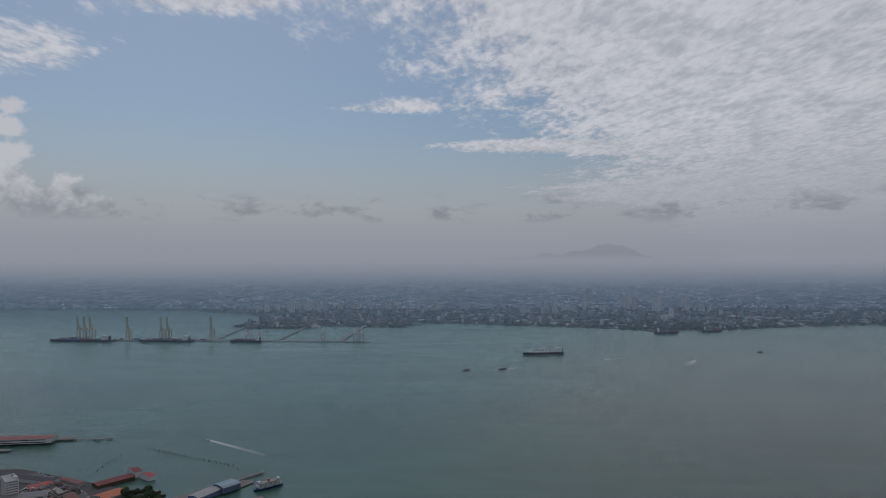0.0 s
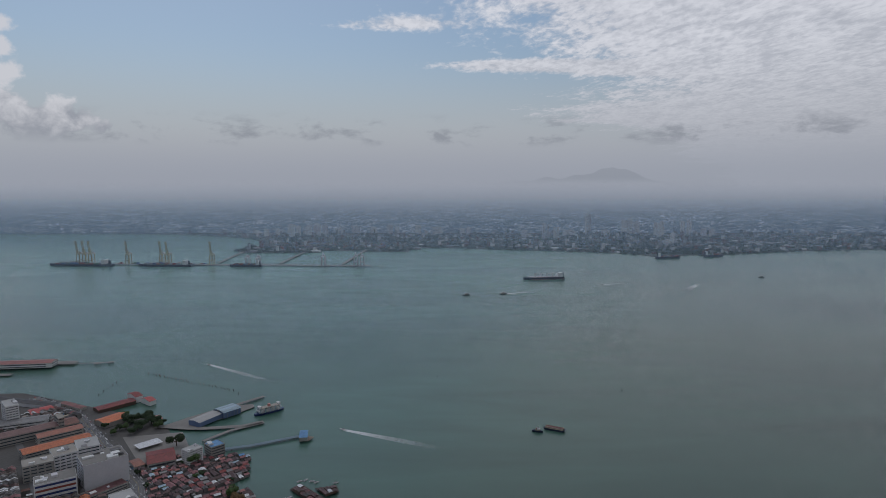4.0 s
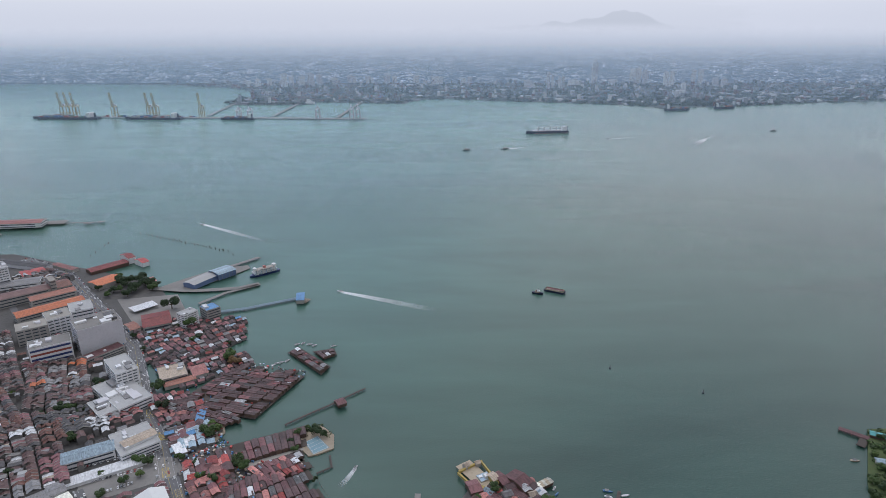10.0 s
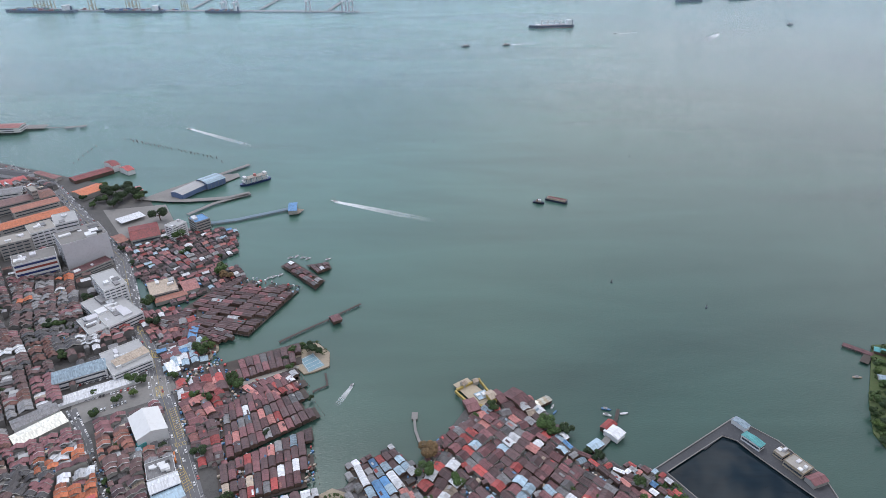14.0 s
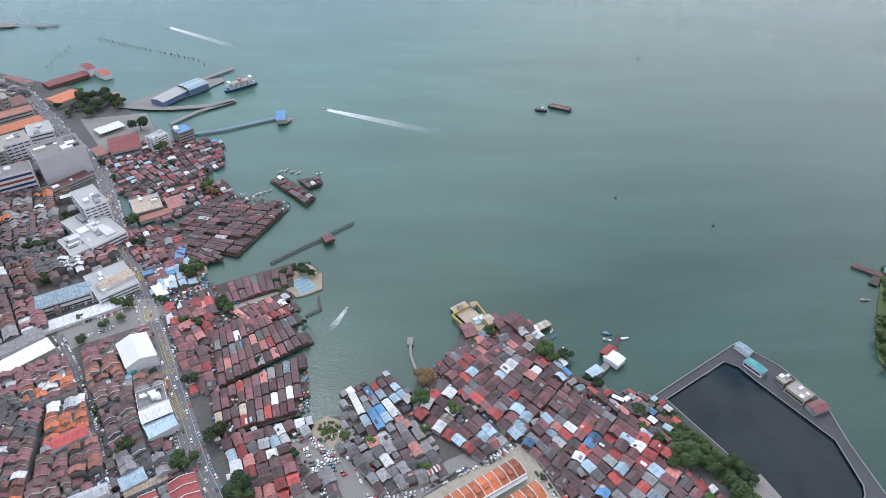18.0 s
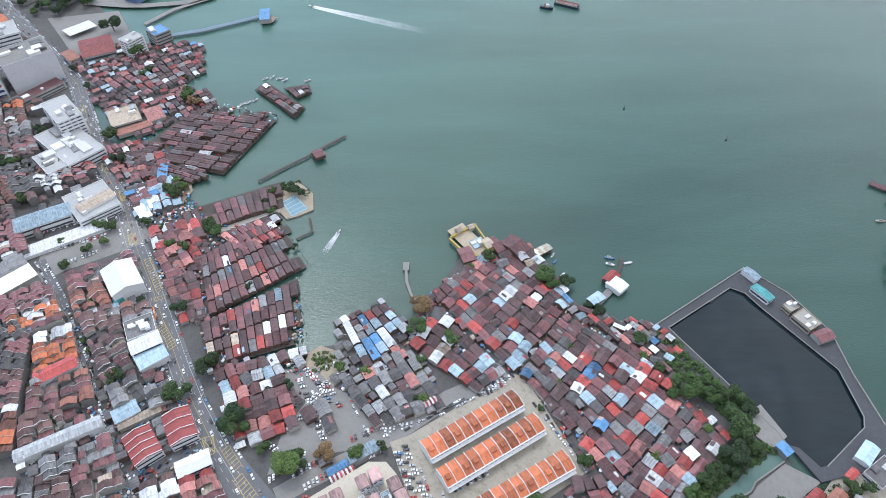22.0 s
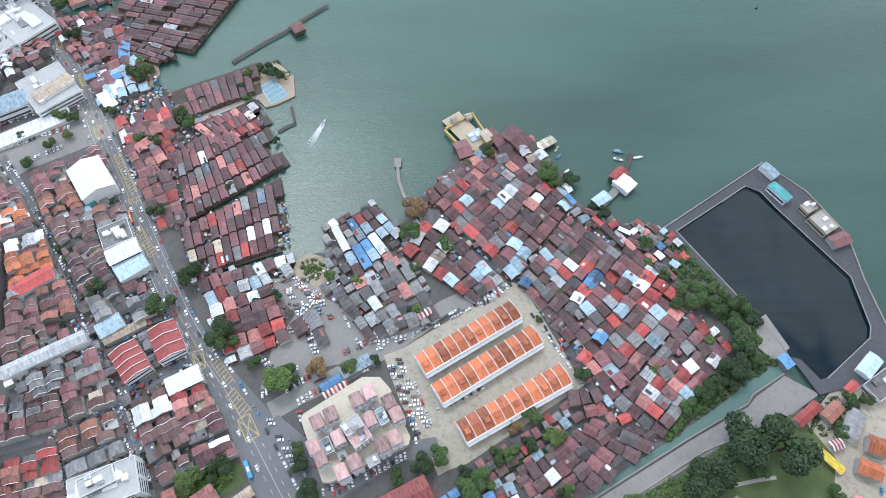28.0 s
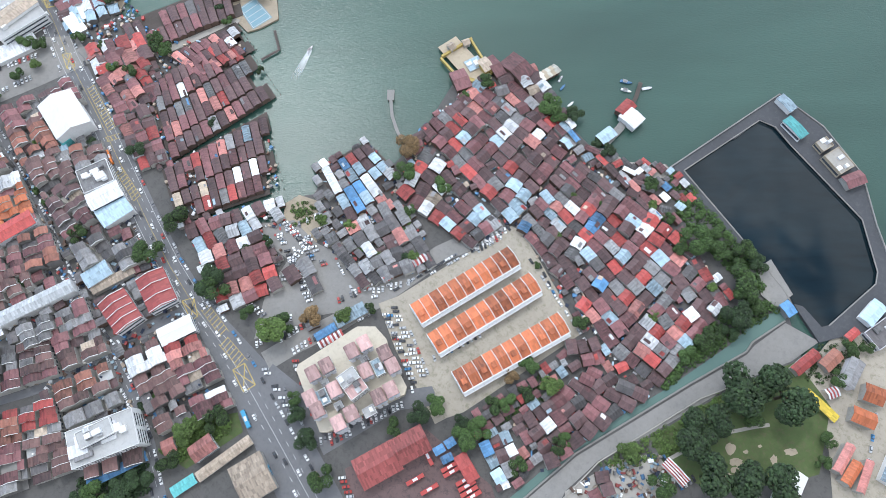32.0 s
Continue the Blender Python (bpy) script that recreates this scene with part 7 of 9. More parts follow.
hall("long_hall", (-275.6, 400.2), (-229.0, 424.9), (-224.3, 417.9), (-273.4, 391.0), 10, 1.6, PALE_GREY, WALL_WHITE, "long hall under a pale grey sheet roof", "hall")
hall("red_roof_hall", (-289.2, 458.8), (-266.8, 475.0), (-258.8, 465.7), (-283.3, 449.8), 10, 1.6, RED, WALL_GREY, "hall under a bright red sheet roof", "hall")
flat_building("office_block", (-210.8, 324.8), (-173.8, 343.5), (-162.1, 319.3), (-199.1, 309.8), 17, ROOF_LIGHT, WALL_WHITE, "white modern office block with stepped roof terraces", 5, "office block", clutter=14)
flat_building("office_wing", (-202.2, 326.1), (-183.4, 336.0), (-177.0, 327.3), (-195.1, 318.1), 21, ROOF_LIGHT, WALL_WHITE, "white upper wing of a modern office block", 1, "office block", base=17.1, clutter=5)
hall("blue_lean_to", (-198.3, 301.2), (-165.7, 316.7), (-163.7, 312.1), (-194.9, 296.7), 5, 0.8, BLUE, WALL, "low shed under a blue sheet roof", "shed")
hall("pink_villa", (-138.9, 317.8), (-127.7, 326.4), (-121.3, 318.5), (-133.2, 310.3), 8, 2, PINK, WALL_WHITE, "villa under a faded pink tiled roof", "villa", storeys=2)
hall("pink_villa", (-156.5, 322.0), (-150.1, 324.6), (-146.5, 318.0), (-152.8, 314.5), 6, 1.5, PINK, WALL_WHITE, "small villa under a faded pink tiled roof", "villa")
hall("walkway_roof", (-133.9, 304.0), (-104.5, 324.9), (-101.1, 320.9), (-130.0, 299.5), 5, 0.8, TAN, WALL, "long covered walkway under rusted pale sheets", "shed")
hall("tan_warehouse", (-112.6, 305.6), (-96.8, 315.5), (-82.8, 295.7), (-101.7, 285.6), 9, 1.6, TAN, WALL, "warehouse under a tan sheet roof", "warehouse")
hall("teal_canopy_shed", (-148.4, 295.7), (-135.9, 303.4), (-132.7, 299.2), (-144.4, 291.0), 4, 0.6, TEAL, WALL_GREY, "low teal roofed car shed", "shed")
slab("garden_ground", ((-159.1, 316.7), (-139.0, 334.8), (-113.2, 339.5), (-108.6, 327.6), (-140.7, 306.7)), 0.8, 1.33, GRASS, "overgrown green garden", "garden", "structure")
flat_building("white_mall", (-343.5, 646.8), (-315.3, 675.9), (-286.7, 636.6), (-316.5, 615.5), 11, ROOF_LIGHT, WALL_WHITE, "white commercial block with a beige roof strip", 3, "building", clutter=6)
hall("beige_hall", (-325.2, 634.3), (-302.3, 657.5), (-294.0, 648.4), (-315.9, 623.7), 14, 1, TAN, WALL_WHITE, "beige ridge roof over a white commercial block", "hall", base=11.1)
flat_building("white_mall", (-396.0, 706.9), (-360.1, 744.5), (-336.9, 713.3), (-371.6, 678.9), 12, ROOF_LIGHT, WALL_WHITE, "white commercial block with roof plant", 3, "building", clutter=9)
hall("white_canopy_hall", (-367.1, 584.9), (-298.4, 626.7), (-290.8, 616.2), (-361.9, 570.2), 5, 0.9, WHITE, WALL_WHITE, "long white car-park roof", "shed")
hall("store_hall", (-375.4, 619.3), (-336.8, 643.6), (-326.3, 624.7), (-369.0, 601.4), 11, 1.2, PALE_BLUE, WALL_WHITE, "store under a pale grey-blue roof", "building", storeys=2)
hall("cream_hall", (-369.7, 536.6), (-341.6, 567.9), (-328.1, 554.9), (-357.2, 525.4), 9, 1.2, CREAM, WALL, "long hall under a clean cream roof", "hall")
hall("grey_hall", (-381.1, 555.0), (-354.0, 579.1), (-343.2, 570.8), (-370.1, 545.3), 9, 1, GREY, WALL_WHITE, "long grey roofed hall", "hall")
flat_building("white_tower", (-409.7, 779.6), (-389.8, 794.9), (-364.3, 757.2), (-382.3, 738.1), 27, ROOF_LIGHT, WALL_WHITE, "white office tower beside the quay road", 7, "tower", clutter=6)
flat_building("white_mall", (-400.1, 747.7), (-378.4, 775.4), (-334.9, 712.5), (-363.4, 682.1), 13, ROOF_LIGHT, WALL_WHITE, "white stepped commercial block", 3, "building", clutter=9)
flat_building("brown_roof_block", (-357.2, 787.9), (-331.5, 804.4), (-308.0, 776.9), (-337.1, 761.3), 8, TAN, WALL, "block with a brown flat roof", 2, "building", clutter=3)
hall("salmon_hall", (-317.9, 794.6), (-302.6, 802.3), (-287.5, 783.5), (-302.4, 771.9), 7, 1, PINK, WALL, "hall under a salmon sheet roof", "hall")
hall("orange_hall", (-335.1, 758.9), (-304.6, 777.6), (-298.8, 769.1), (-328.5, 748.8), 6, 1, TILE, WALL, "long low hall under a rusty orange roof", "hall")
hall("teal_hall", (-276.1, 702.6), (-266.9, 704.4), (-254.8, 682.9), (-262.7, 681.3), 6, 1, BLUE, WALL, "hall under a blue sheet roof", "hall")
hall("teal_hall", (-277.7, 662.5), (-255.9, 683.7), (-250.6, 675.5), (-271.2, 652.0), 6, 1, PALE_BLUE, WALL, "long hall under a turquoise sheet roof", "hall")
hall("white_roof_house", (-276.2, 641.2), (-268.2, 647.4), (-257.4, 628.4), (-265.3, 622.3), 6, 1, WHITE, WALL, "house under a white sheet roof", "house")
hall("red_market", (-444.5, 939.2), (-411.3, 957.7), (-387.1, 917.5), (-421.0, 900.4), 9, 3, RED, WALL, "open hall under a red tiled roof", "hall", storeys=1)
canopy("bus_canopy", (-477.0, 975.2), (-451.8, 1001.2), (-439.0, 982.9), (-463.2, 955.9), 5, 0.5, "white and blue canopy of a bus stand", None, WHITE, "canopy")
hall("orange_house", (-457.4, 918.4), (-447.8, 927.2), (-430.5, 906.2), (-440.1, 896.1), 6, 2, TILE, WALL, "small building under an orange tiled roof", "building")
flat_building("slab_block", (-474.9, 830.6), (-435.4, 867.4), (-457.4, 902.7), (-500.9, 867.8), 37, CONCRETE, WALL_GREY, "tall blank grey slab building with roof plant", 8, "tower", clutter=12, sides="nw")
flat_building("brick_annex", (-469.6, 815.7), (-436.4, 861.6), (-425.2, 845.2), (-458.4, 801.0), 8, MAROON, WALL, "low brick-red annex below a blank wall", 2, "building", clutter=2)
flat_building("striped_office", (-535.5, 820.7), (-496.5, 850.8), (-477.7, 825.5), (-517.6, 801.6), 27, CONCRETE, WALL_WHITE, "white office block with blue and red window bands", 0, "office block", clutter=6)
_, _, _, office_l, office_w = rect((-535.5, 820.7), (-496.5, 850.8), (-477.7, 825.5), (-517.6, 801.6))
for level, band in enumerate((STRIPE_BLUE, STRIPE_BLUE, BOX_MATS[0], STRIPE_BLUE)):
    for side in (-1, 1):
        part("window_band", Form().box(-office_l * 0.47, side * office_w / 2 - 0.1, 3.5 + 6 * level, office_l * 0.47, side * office_w / 2 + 0.1, 6.3 + 6 * level), band, bpy.data.objects["striped_office"])
flat_building("white_hotel", (-589.7, 879.0), (-558.0, 900.6), (-541.1, 879.0), (-569.8, 856.8), 24, PALE, WALL, "white old hotel with a curved parapet", 5, "hotel", clutter=4)
flat_building("white_block", (-569.5, 915.6), (-547.8, 939.0), (-526.2, 908.1), (-551.5, 889.7), 24, PALE, WALL_WHITE, "white block with dark windows", 5, "office block", clutter=4)
flat_building("white_block", (-559.2, 957.9), (-535.6, 972.6), (-511.7, 943.7), (-537.6, 924.1), 20, ROOF_LIGHT, WALL_WHITE, "white block with a curved front", 4, "office block", clutter=3)
flat_building("white_tower_far", (-753.0, 1078.9), (-739.2, 1092.5), (-714.1, 1060.3), (-727.8, 1047.5), 38, ROOF_LIGHT, WALL_WHITE, "white tower with a red stripe", 9, "tower", clutter=2)
hall("colonial_building", (-631.9, 943.0), (-565.3, 1006.0), (-550.8, 984.1), (-615.2, 919.9), 13, 3, ORANGE, WALL, "long colonial building under an orange tiled roof", "building", storeys=3)
hall("colonial_building", (-642.9, 994.7), (-595.1, 1035.8), (-583.2, 1019.4), (-628.1, 975.4), 15, 3, TILE, WALL, "long colonial building under a tiled roof, grey-blue walls", "building", storeys=3)
hall("colonial_building", (-728.7, 973.1), (-642.0, 1045.4), (-627.0, 1026.3), (-709.4, 946.5), 16, 3, OLD_TILE, WALL, "long colonial building under a brown tiled roof", "building", storeys=3)
hall("colonial_building", (-776.4, 1038.2), (-677.5, 1080.2), (-659.0, 1057.5), (-757.9, 1012.7), 14, 2, GREY, WALL_WHITE, "long white building under a grey roof", "building", storeys=3)
hall("colonial_building", (-640.3, 1057.5), (-626.7, 1075.1), (-603.9, 1042.9), (-621.0, 1031.1), 14, 3, TILE, WALL, "colonial wing under a tiled roof", "building", storeys=2)
hall("red_roof_building", (-733.7, 1113.9), (-710.9, 1141.5), (-686.2, 1113.9), (-715.2, 1092.7), 9, 2, RED, WALL, "row under red tiled roofs", "building")
hall("clock_tower_block", (-641.5, 1045.2), (-635.2, 1050.2), (-621.8, 1030.5), (-626.6, 1023.4), 28, 2, PALE, WALL, "pale square clock tower of a colonial building", "tower", storeys=5)
hall("customs_house", (-589.2, 1074.7), (-563.0, 1108.4), (-545.2, 1082.3), (-565.8, 1042.9), 9, 3, ORANGE, WALL, "low orange-roofed hall among trees", "hall")
hall("pink_pavilion", (-508.4, 1087.3), (-493.6, 1097.6), (-481.9, 1079.6), (-495.4, 1067.1), 7, 1.5, PINK, WALL, "pavilion under a faded pink roof", "pavilion")
hall("waterfront_shed", (-704.3, 1172.6), (-651.8, 1143.7), (-644.6, 1127.0), (-699.2, 1155.1), 6, 1, PINK, WALL, "row of sheds on the waterfront", "shed")
hall("warehouse_far", (-987.1, 1236.0), (-705.6, 1152.7), (-699.4, 1135.7), (-962.1, 1203.8), 8, 1.5, DARK, WALL_GREY, "long dark grey waterfront warehouse", "warehouse")
flat_building("office_by_pier", (-379.2, 919.9), (-366.4, 939.7), (-354.5, 925.8), (-367.4, 906.5), 23, ROOF_LIGHT, WALL_WHITE, "pale blue and white office block by the ferry pier", 7, "office block", clutter=3)
flat_building("beige_office", (-359.8, 955.5), (-344.5, 970.1), (-331.3, 951.4), (-345.8, 935.4), 17, BLUE, WALL, "beige office block with a blue roof room", 4, "office block", clutter=3)

# ---- piers and ferries ----
pier("ferry_pier", ((-482.1, 1057.2), (-421.9, 1047.6), (-393.9, 1047.6), (-336.3, 1057.1), (-306.9, 1076.8)), 12, 3, CONCRETE, "concrete ferry pier on piles", step=9)
pier("ferry_pier", ((-379.4, 995.7), (-352.8, 1035.9), (-307.5, 1071.8)), 7, 3, CONCRETE, "concrete vehicle ramp on piles", step=9)
pier("ferry_pier", ((-385.9, 1151.4), (-342.5, 1204.8)), 9, 3, CONCRETE, "narrow concrete mooring pier", step=9)
hall("ferry_terminal", (-426.8, 1069.7), (-394.3, 1133.1), (-375.0, 1111.2), (-409.9, 1047.7), 10, 2, ROOF_LIGHT, BLUEWALL, "long ferry terminal under a pale roof", "terminal", base=2.0)
def vaulted_head(a, b, c, d, h, rise):
    """The glazed head of the terminal under a shallow blue vault."""
    x, y, ang, L, W = rect(a, b, c, d)
    ob = thing("terminal_head", pose(x, y, 2.0, 0, 0, ang), "head of a ferry terminal under a pale blue vaulted roof", "terminal")
    part("hall", Form().box(-L / 2 + 1, -W / 2 + 1, 0, L / 2 - 1, W / 2 - 1, h - 0.5), BLUEWALL, ob)
    for k in range(8):
        g0, g1 = math.pi * k / 8, math.pi * (k + 1) / 8
        y0, y1, z0, z1 = -math.cos(g0) * W / 2, -math.cos(g1) * W / 2, h + math.sin(g0) * rise, h + math.sin(g1) * rise
        f = Form()
        sheet(f, (-L / 2, y0, z0), (L / 2, y0, z0), (L / 2, y1, z1), (-L / 2, y1, z1), 0.25)
        part("roof_panel", f, PALE_BLUE, ob)
    for k in range(6):
        px = -L / 2 + 1 + (L - 2) * k / 5
        for side in (-1, 1):
            part("post", Form().box(px - 0.25, side * (W / 2 - 0.3) - 0.25, 0, px + 0.25, side * (W / 2 - 0.3) + 0.25, h), STEEL, ob)


vaulted_head((-401.3, 1114.5), (-378.8, 1142.4), (-361.8, 1114.5), (-383.3, 1085.2), 10, 3)
pier("blue_pier", ((-341.9, 964.1), (-298.8, 978.4), (-228.8, 1017.2)), 8, 3.2, PIER_BLUE, "blue-grey walkway pier on piles", step=8)
hall("pier_shelter", (-233.6, 1024.2), (-220.8, 1024.2), (-213.4, 997.4), (-224.9, 993.1), 9, 2, BLUE, WALL, "blue-roofed pier head shelter", "shelter", base=2.5)
pier("blue_pier_platform", ((-227.4, 1011.0), (-209.9, 1004.4)), 16, 3, TAN, "timber landing platform at a pier head", step=6)
pier("concrete_seawall", ((-398.1, 923.2), (-368.1, 942.1), (-338.2, 965.8)), 7, 2.4, CONCRETE, "concrete quay walkway along the water", step=8)
hall("red_pier_roof", (-629.0, 1135.4), (-585.3, 1184.8), (-571.5, 1166.9), (-611.7, 1116.2), 7, 1.6, RED, PLANK, "long red roofed pier walkway", "pier", base=0.5)
hall("pier_pavilion", (-594.4, 1198.8), (-586.2, 1208.2), (-566.7, 1180.3), (-575.5, 1168.3), 12, 3, RED, WALL_WHITE, "red-roofed pavilion at a pier head", "pavilion", base=0.5)
hall("pier_pavilion", (-560.4, 1179.4), (-552.0, 1188.5), (-535.0, 1164.5), (-542.0, 1152.9), 9, 3, RED, WALL_WHITE, "red-roofed pavilion at a pier head", "pavilion", base=0.5)
pier("cruise_pier", ((-1150.5, 1388.9), (-830.6, 1428.3)), 26, 4, CONCRETE, "long concrete cruise pier", step=16)
hall("cruise_terminal", (-1146.3, 1385.7), (-873.6, 1416.7), (-854.9, 1390.3), (-1118.8, 1352.1), 14, 2.5, PINK, WALL_WHITE, "long pier terminal under a faded red roof", "terminal", base=4, storeys=2)
pier("cruise_pier", ((-827.6, 1422.8), (-749.4, 1431.7)), 4, 3, CONCRETE, "narrow walkway to mooring dolphins", step=14)
pier("cruise_pier", ((-1010.9, 1335.4), (-917.7, 1339.4)), 14, 3, CONCRETE, "short grey concrete berth", step=14)
pier("dolphin", ((-786.1, 1419.5), (-770.7, 1423.9)), 10, 4, CONCRETE, "mooring dolphin of dark concrete", step=10)
pier("dolphin", ((-760.3, 1428.4), (-748.5, 1432.8)), 10, 4, CONCRETE, "mooring dolphin of dark concrete", step=10)
pier("plank_pier", ((-169.7, 679.5), (-143.0, 704.3), (-126.7, 717.8), (-115.1, 730.2), (-90.9, 752.6)), 2.6, 2.4, DECK, "long narrow plank pier on posts", step=6)
hall("pier_hut", (-121.5, 721.1), (-112.9, 726.9), (-108.7, 715.1), (-117.3, 709.5), 6.5, 1.4, MAROON, PLANK, "small hut on a plank pier under a maroon roof", "hut", base=2.4)
pier("curved_jetty", ((-12.0, 529.0), (-16.2, 538.4), (-19.7, 550.3), (-21.1, 566.4)), 2.4, 2.2, CONCRETE, "narrow curved concrete jetty", step=6)
pier("jetty_landing", ((-23.7, 568.3), (-18.2, 568.2)), 9, 2.3, CONCRETE, "square landing at the end of a jetty", step=4)
pier("plank_pier", ((-120.4, 601.3), (-107.3, 610.4), (-112.2, 628.5)), 2.2, 2, DECK, "bent wooden plank jetty on posts", step=6)
pier("plank_pier", ((134.2, 524.3), (146.2, 536.7), (152.0, 544.2)), 6, 2.4, CONCRETE, "short walkway to a landing hut", step=6)
pier("plank_pier", ((156.6, 554.9), (161.8, 563.6), (166.8, 576.4)), 3, 2.2, DECK, "narrow plank landing jetty", step=6)
hall("landing_hut", (143.4, 549.8), (152.7, 558.8), (160.5, 554.3), (151.1, 544.9), 6, 1.2, RED, PLANK, "landing hut under a red sheet roof", "hut", base=1.0)
hall("landing_hut", (146.5, 545.7), (155.2, 553.2), (163.8, 542.1), (155.0, 533.7), 6.4, 1, WHITE, WALL_WHITE, "landing hut under a white sheet roof", "hut", base=1.0)
hall("landing_hut", (128.4, 529.9), (138.1, 537.2), (143.2, 530.6), (132.5, 522.4), 5, 0.8, PALE_BLUE, PLANK, "landing shed under a pale blue roof", "hut", base=1.0)
pier("shrine_platform", ((25.3, 595.1), (39.3, 605.2)), 36, 3.2, SHRINE, "pale paved shrine platform over the water", step=6)
pier("shrine_platform", ((36.2, 586.9), (51.8, 591.7)), 22, 3, SHRINE, "pale paved shrine platform over the water", step=6)
flat_building("shrine_wall", (17.2, 601.0), (40.5, 617.4), (41.3, 615.8), (18.1, 599.5), 5, YELLOW, YELLOW, "low yellow painted shrine parapet", 0, "wall", base=2.6, clutter=0, parapet=0.3)
flat_building("shrine_wall", (17.2, 599.5), (30.1, 582.0), (28.8, 581.1), (16.3, 598.0), 5, YELLOW, YELLOW, "low yellow painted shrine parapet", 0, "wall", base=2.6, clutter=0, parapet=0.3)
flat_building("shrine_wall", (40.4, 616.3), (55.6, 585.2), (54.3, 584.2), (39.5, 615.3), 5, YELLOW, YELLOW, "low yellow painted shrine parapet", 0, "wall", base=2.6, clutter=0, parapet=0.3)
flat_building("shrine_wall", (30.1, 583.5), (41.9, 579.4), (40.9, 576.4), (30.1, 580.5), 5, YELLOW, YELLOW, "low yellow painted shrine parapet", 0, "wall", base=2.6, clutter=0, parapet=0.3)
hall("shrine_pavilion", (22.1, 609.2), (25.6, 611.8), (28.0, 606.6), (24.1, 603.5), 7, 1.5, TAN, WALL, "small yellow shrine pavilion with tiled roof", "pavilion", base=2.5)
hall("shrine_pavilion", (33.3, 612.7), (37.7, 614.7), (39.3, 610.5), (35.0, 608.5), 7, 1.5, TAN, WALL, "small yellow shrine pavilion with tiled roof", "pavilion", base=2.5)
flat_building("shrine_court", (33.9, 595.4), (44.8, 601.4), (50.0, 592.1), (38.7, 586.1), 4, PALE_BLUE, WALL, "blue-grey paved shrine court", 0, "court", base=2.6, clutter=2, parapet=0.3)
hall("shrine_hall", (44.4, 594.0), (50.9, 598.0), (55.6, 587.7), (49.5, 583.8), 7, 1.2, TAN, YELLOW, "shrine hall under a pale roof", "hall", base=2.5)
hall("boat_shed", (85.9, 580.7), (88.6, 583.2), (93.4, 577.6), (91.1, 575.6), 5, 0.8, SHRINE, PLANK, "narrow shed roof striped cream and yellow", "shed", base=1.0)
hall("boat_shed", (88.6, 582.3), (91.3, 584.8), (96.0, 579.2), (93.8, 577.3), 5, 0.8, CREAM, PLANK, "narrow shed roof striped cream and yellow", "shed", base=1.0)
hall("boat_shed", (91.3, 584.0), (94.0, 586.5), (98.7, 580.9), (96.4, 578.9), 5, 0.8, SHRINE, PLANK, "narrow shed roof striped cream and yellow", "shed", base=1.0)
hall("boat_shed", (93.9, 585.7), (96.6, 588.2), (101.3, 582.6), (99.1, 580.6), 5, 0.8, CREAM, PLANK, "narrow shed roof striped cream and yellow", "shed", base=1.0)
hall("boat_shed", (96.6, 587.4), (99.3, 589.9), (104.0, 584.2), (101.7, 582.2), 5, 0.8, SHRINE, PLANK, "narrow shed roof striped cream and yellow", "shed", base=1.0)
hall("boat_shed", (99.3, 589.0), (102.0, 591.5), (106.7, 585.9), (104.4, 583.9), 5, 0.8, CREAM, PLANK, "narrow shed roof striped cream and yellow", "shed", base=1.0)
hall("stilt_hall", (63.6, 594.1), (74.8, 604.2), (85.0, 582.6), (74.3, 572.8), 6.5, 2, MAROON, PLANK, "large stilt house under a maroon sheet roof", "house", base=1.0)
hall("stilt_hall", (50.1, 596.7), (56.2, 599.7), (65.3, 584.3), (57.9, 579.4), 6, 1.6, MAROON, PLANK, "stilt house under a maroon sheet roof", "house", base=1.0)
hall("stilt_hall", (20.8, 584.0), (31.4, 586.3), (41.7, 574.7), (31.0, 568.9), 6, 1.6, MAROON, PLANK, "stilt house under a maroon sheet roof", "house", base=1.0)
slab("court_island", ((-148.9, 653.4), (-146.7, 673.2), (-130.1, 679.8), (-113.4, 662.8), (-110.1, 640.0), (-124.4, 630.7), (-133.5, 627.7), (-143.6, 639.1)), -3, 1.6, SAND, "sandy spit with a ball court", "island", "structure")
slab("ball_court", ((-142.1, 650.0), (-130.4, 660.9), (-115.0, 641.3), (-129.1, 630.1)), 1, 1.68, COURT_BLUE, "pale blue painted ball court", "ball court", "")
court_line = Form()
for p, q in (((-140.8, 650.0), (-130.3, 659.4)), ((-130.3, 659.4), (-116.4, 641.5)), ((-116.4, 641.5), (-129.0, 631.5)), ((-129.0, 631.5), (-140.8, 650.0)), ((-134.9, 640.8), (-123.4, 650.4)), ((-137.5, 645.5), (-127.0, 655.0)), ((-131.6, 635.9), (-119.8, 645.9))):
    stripe(court_line, p, q, 0.4, 1.7)
paint(court_line, PAINT, "white lines of a ball court")
slab("jetty_lane", ((-211.2, 613.1), (-149.9, 643.4), (-139.7, 638.8), (-143.6, 632.6), (-200.3, 605.1)), -3, 1.9, PALE, "pale concrete lane between jetty houses", "lane", "structure")
slab("sand_spit", ((-253.5, 693.0), (-237.6, 686.7), (-230.5, 667.0), (-235.8, 650.6), (-245.5, 646.6)), -3, 1.25, SAND, "small sandy spit with trees", "sand", "structure")
slab("sand_spit", ((-94.3, 464.3), (-93.5, 481.4), (-84.1, 487.7), (-71.9, 483.2), (-63.4, 470.2), (-70.2, 451.5)), -3, 1.25, SAND, "muddy sand at the head of a bay", "sand", "structure")
hall("quay_shed", (263.3, 558.0), (268.7, 560.9), (276.5, 550.3), (270.5, 545.7), 7, 0.8, PALE_BLUE, WALL_WHITE, "quay shed under a pale blue roof", "shed", base=2.6)
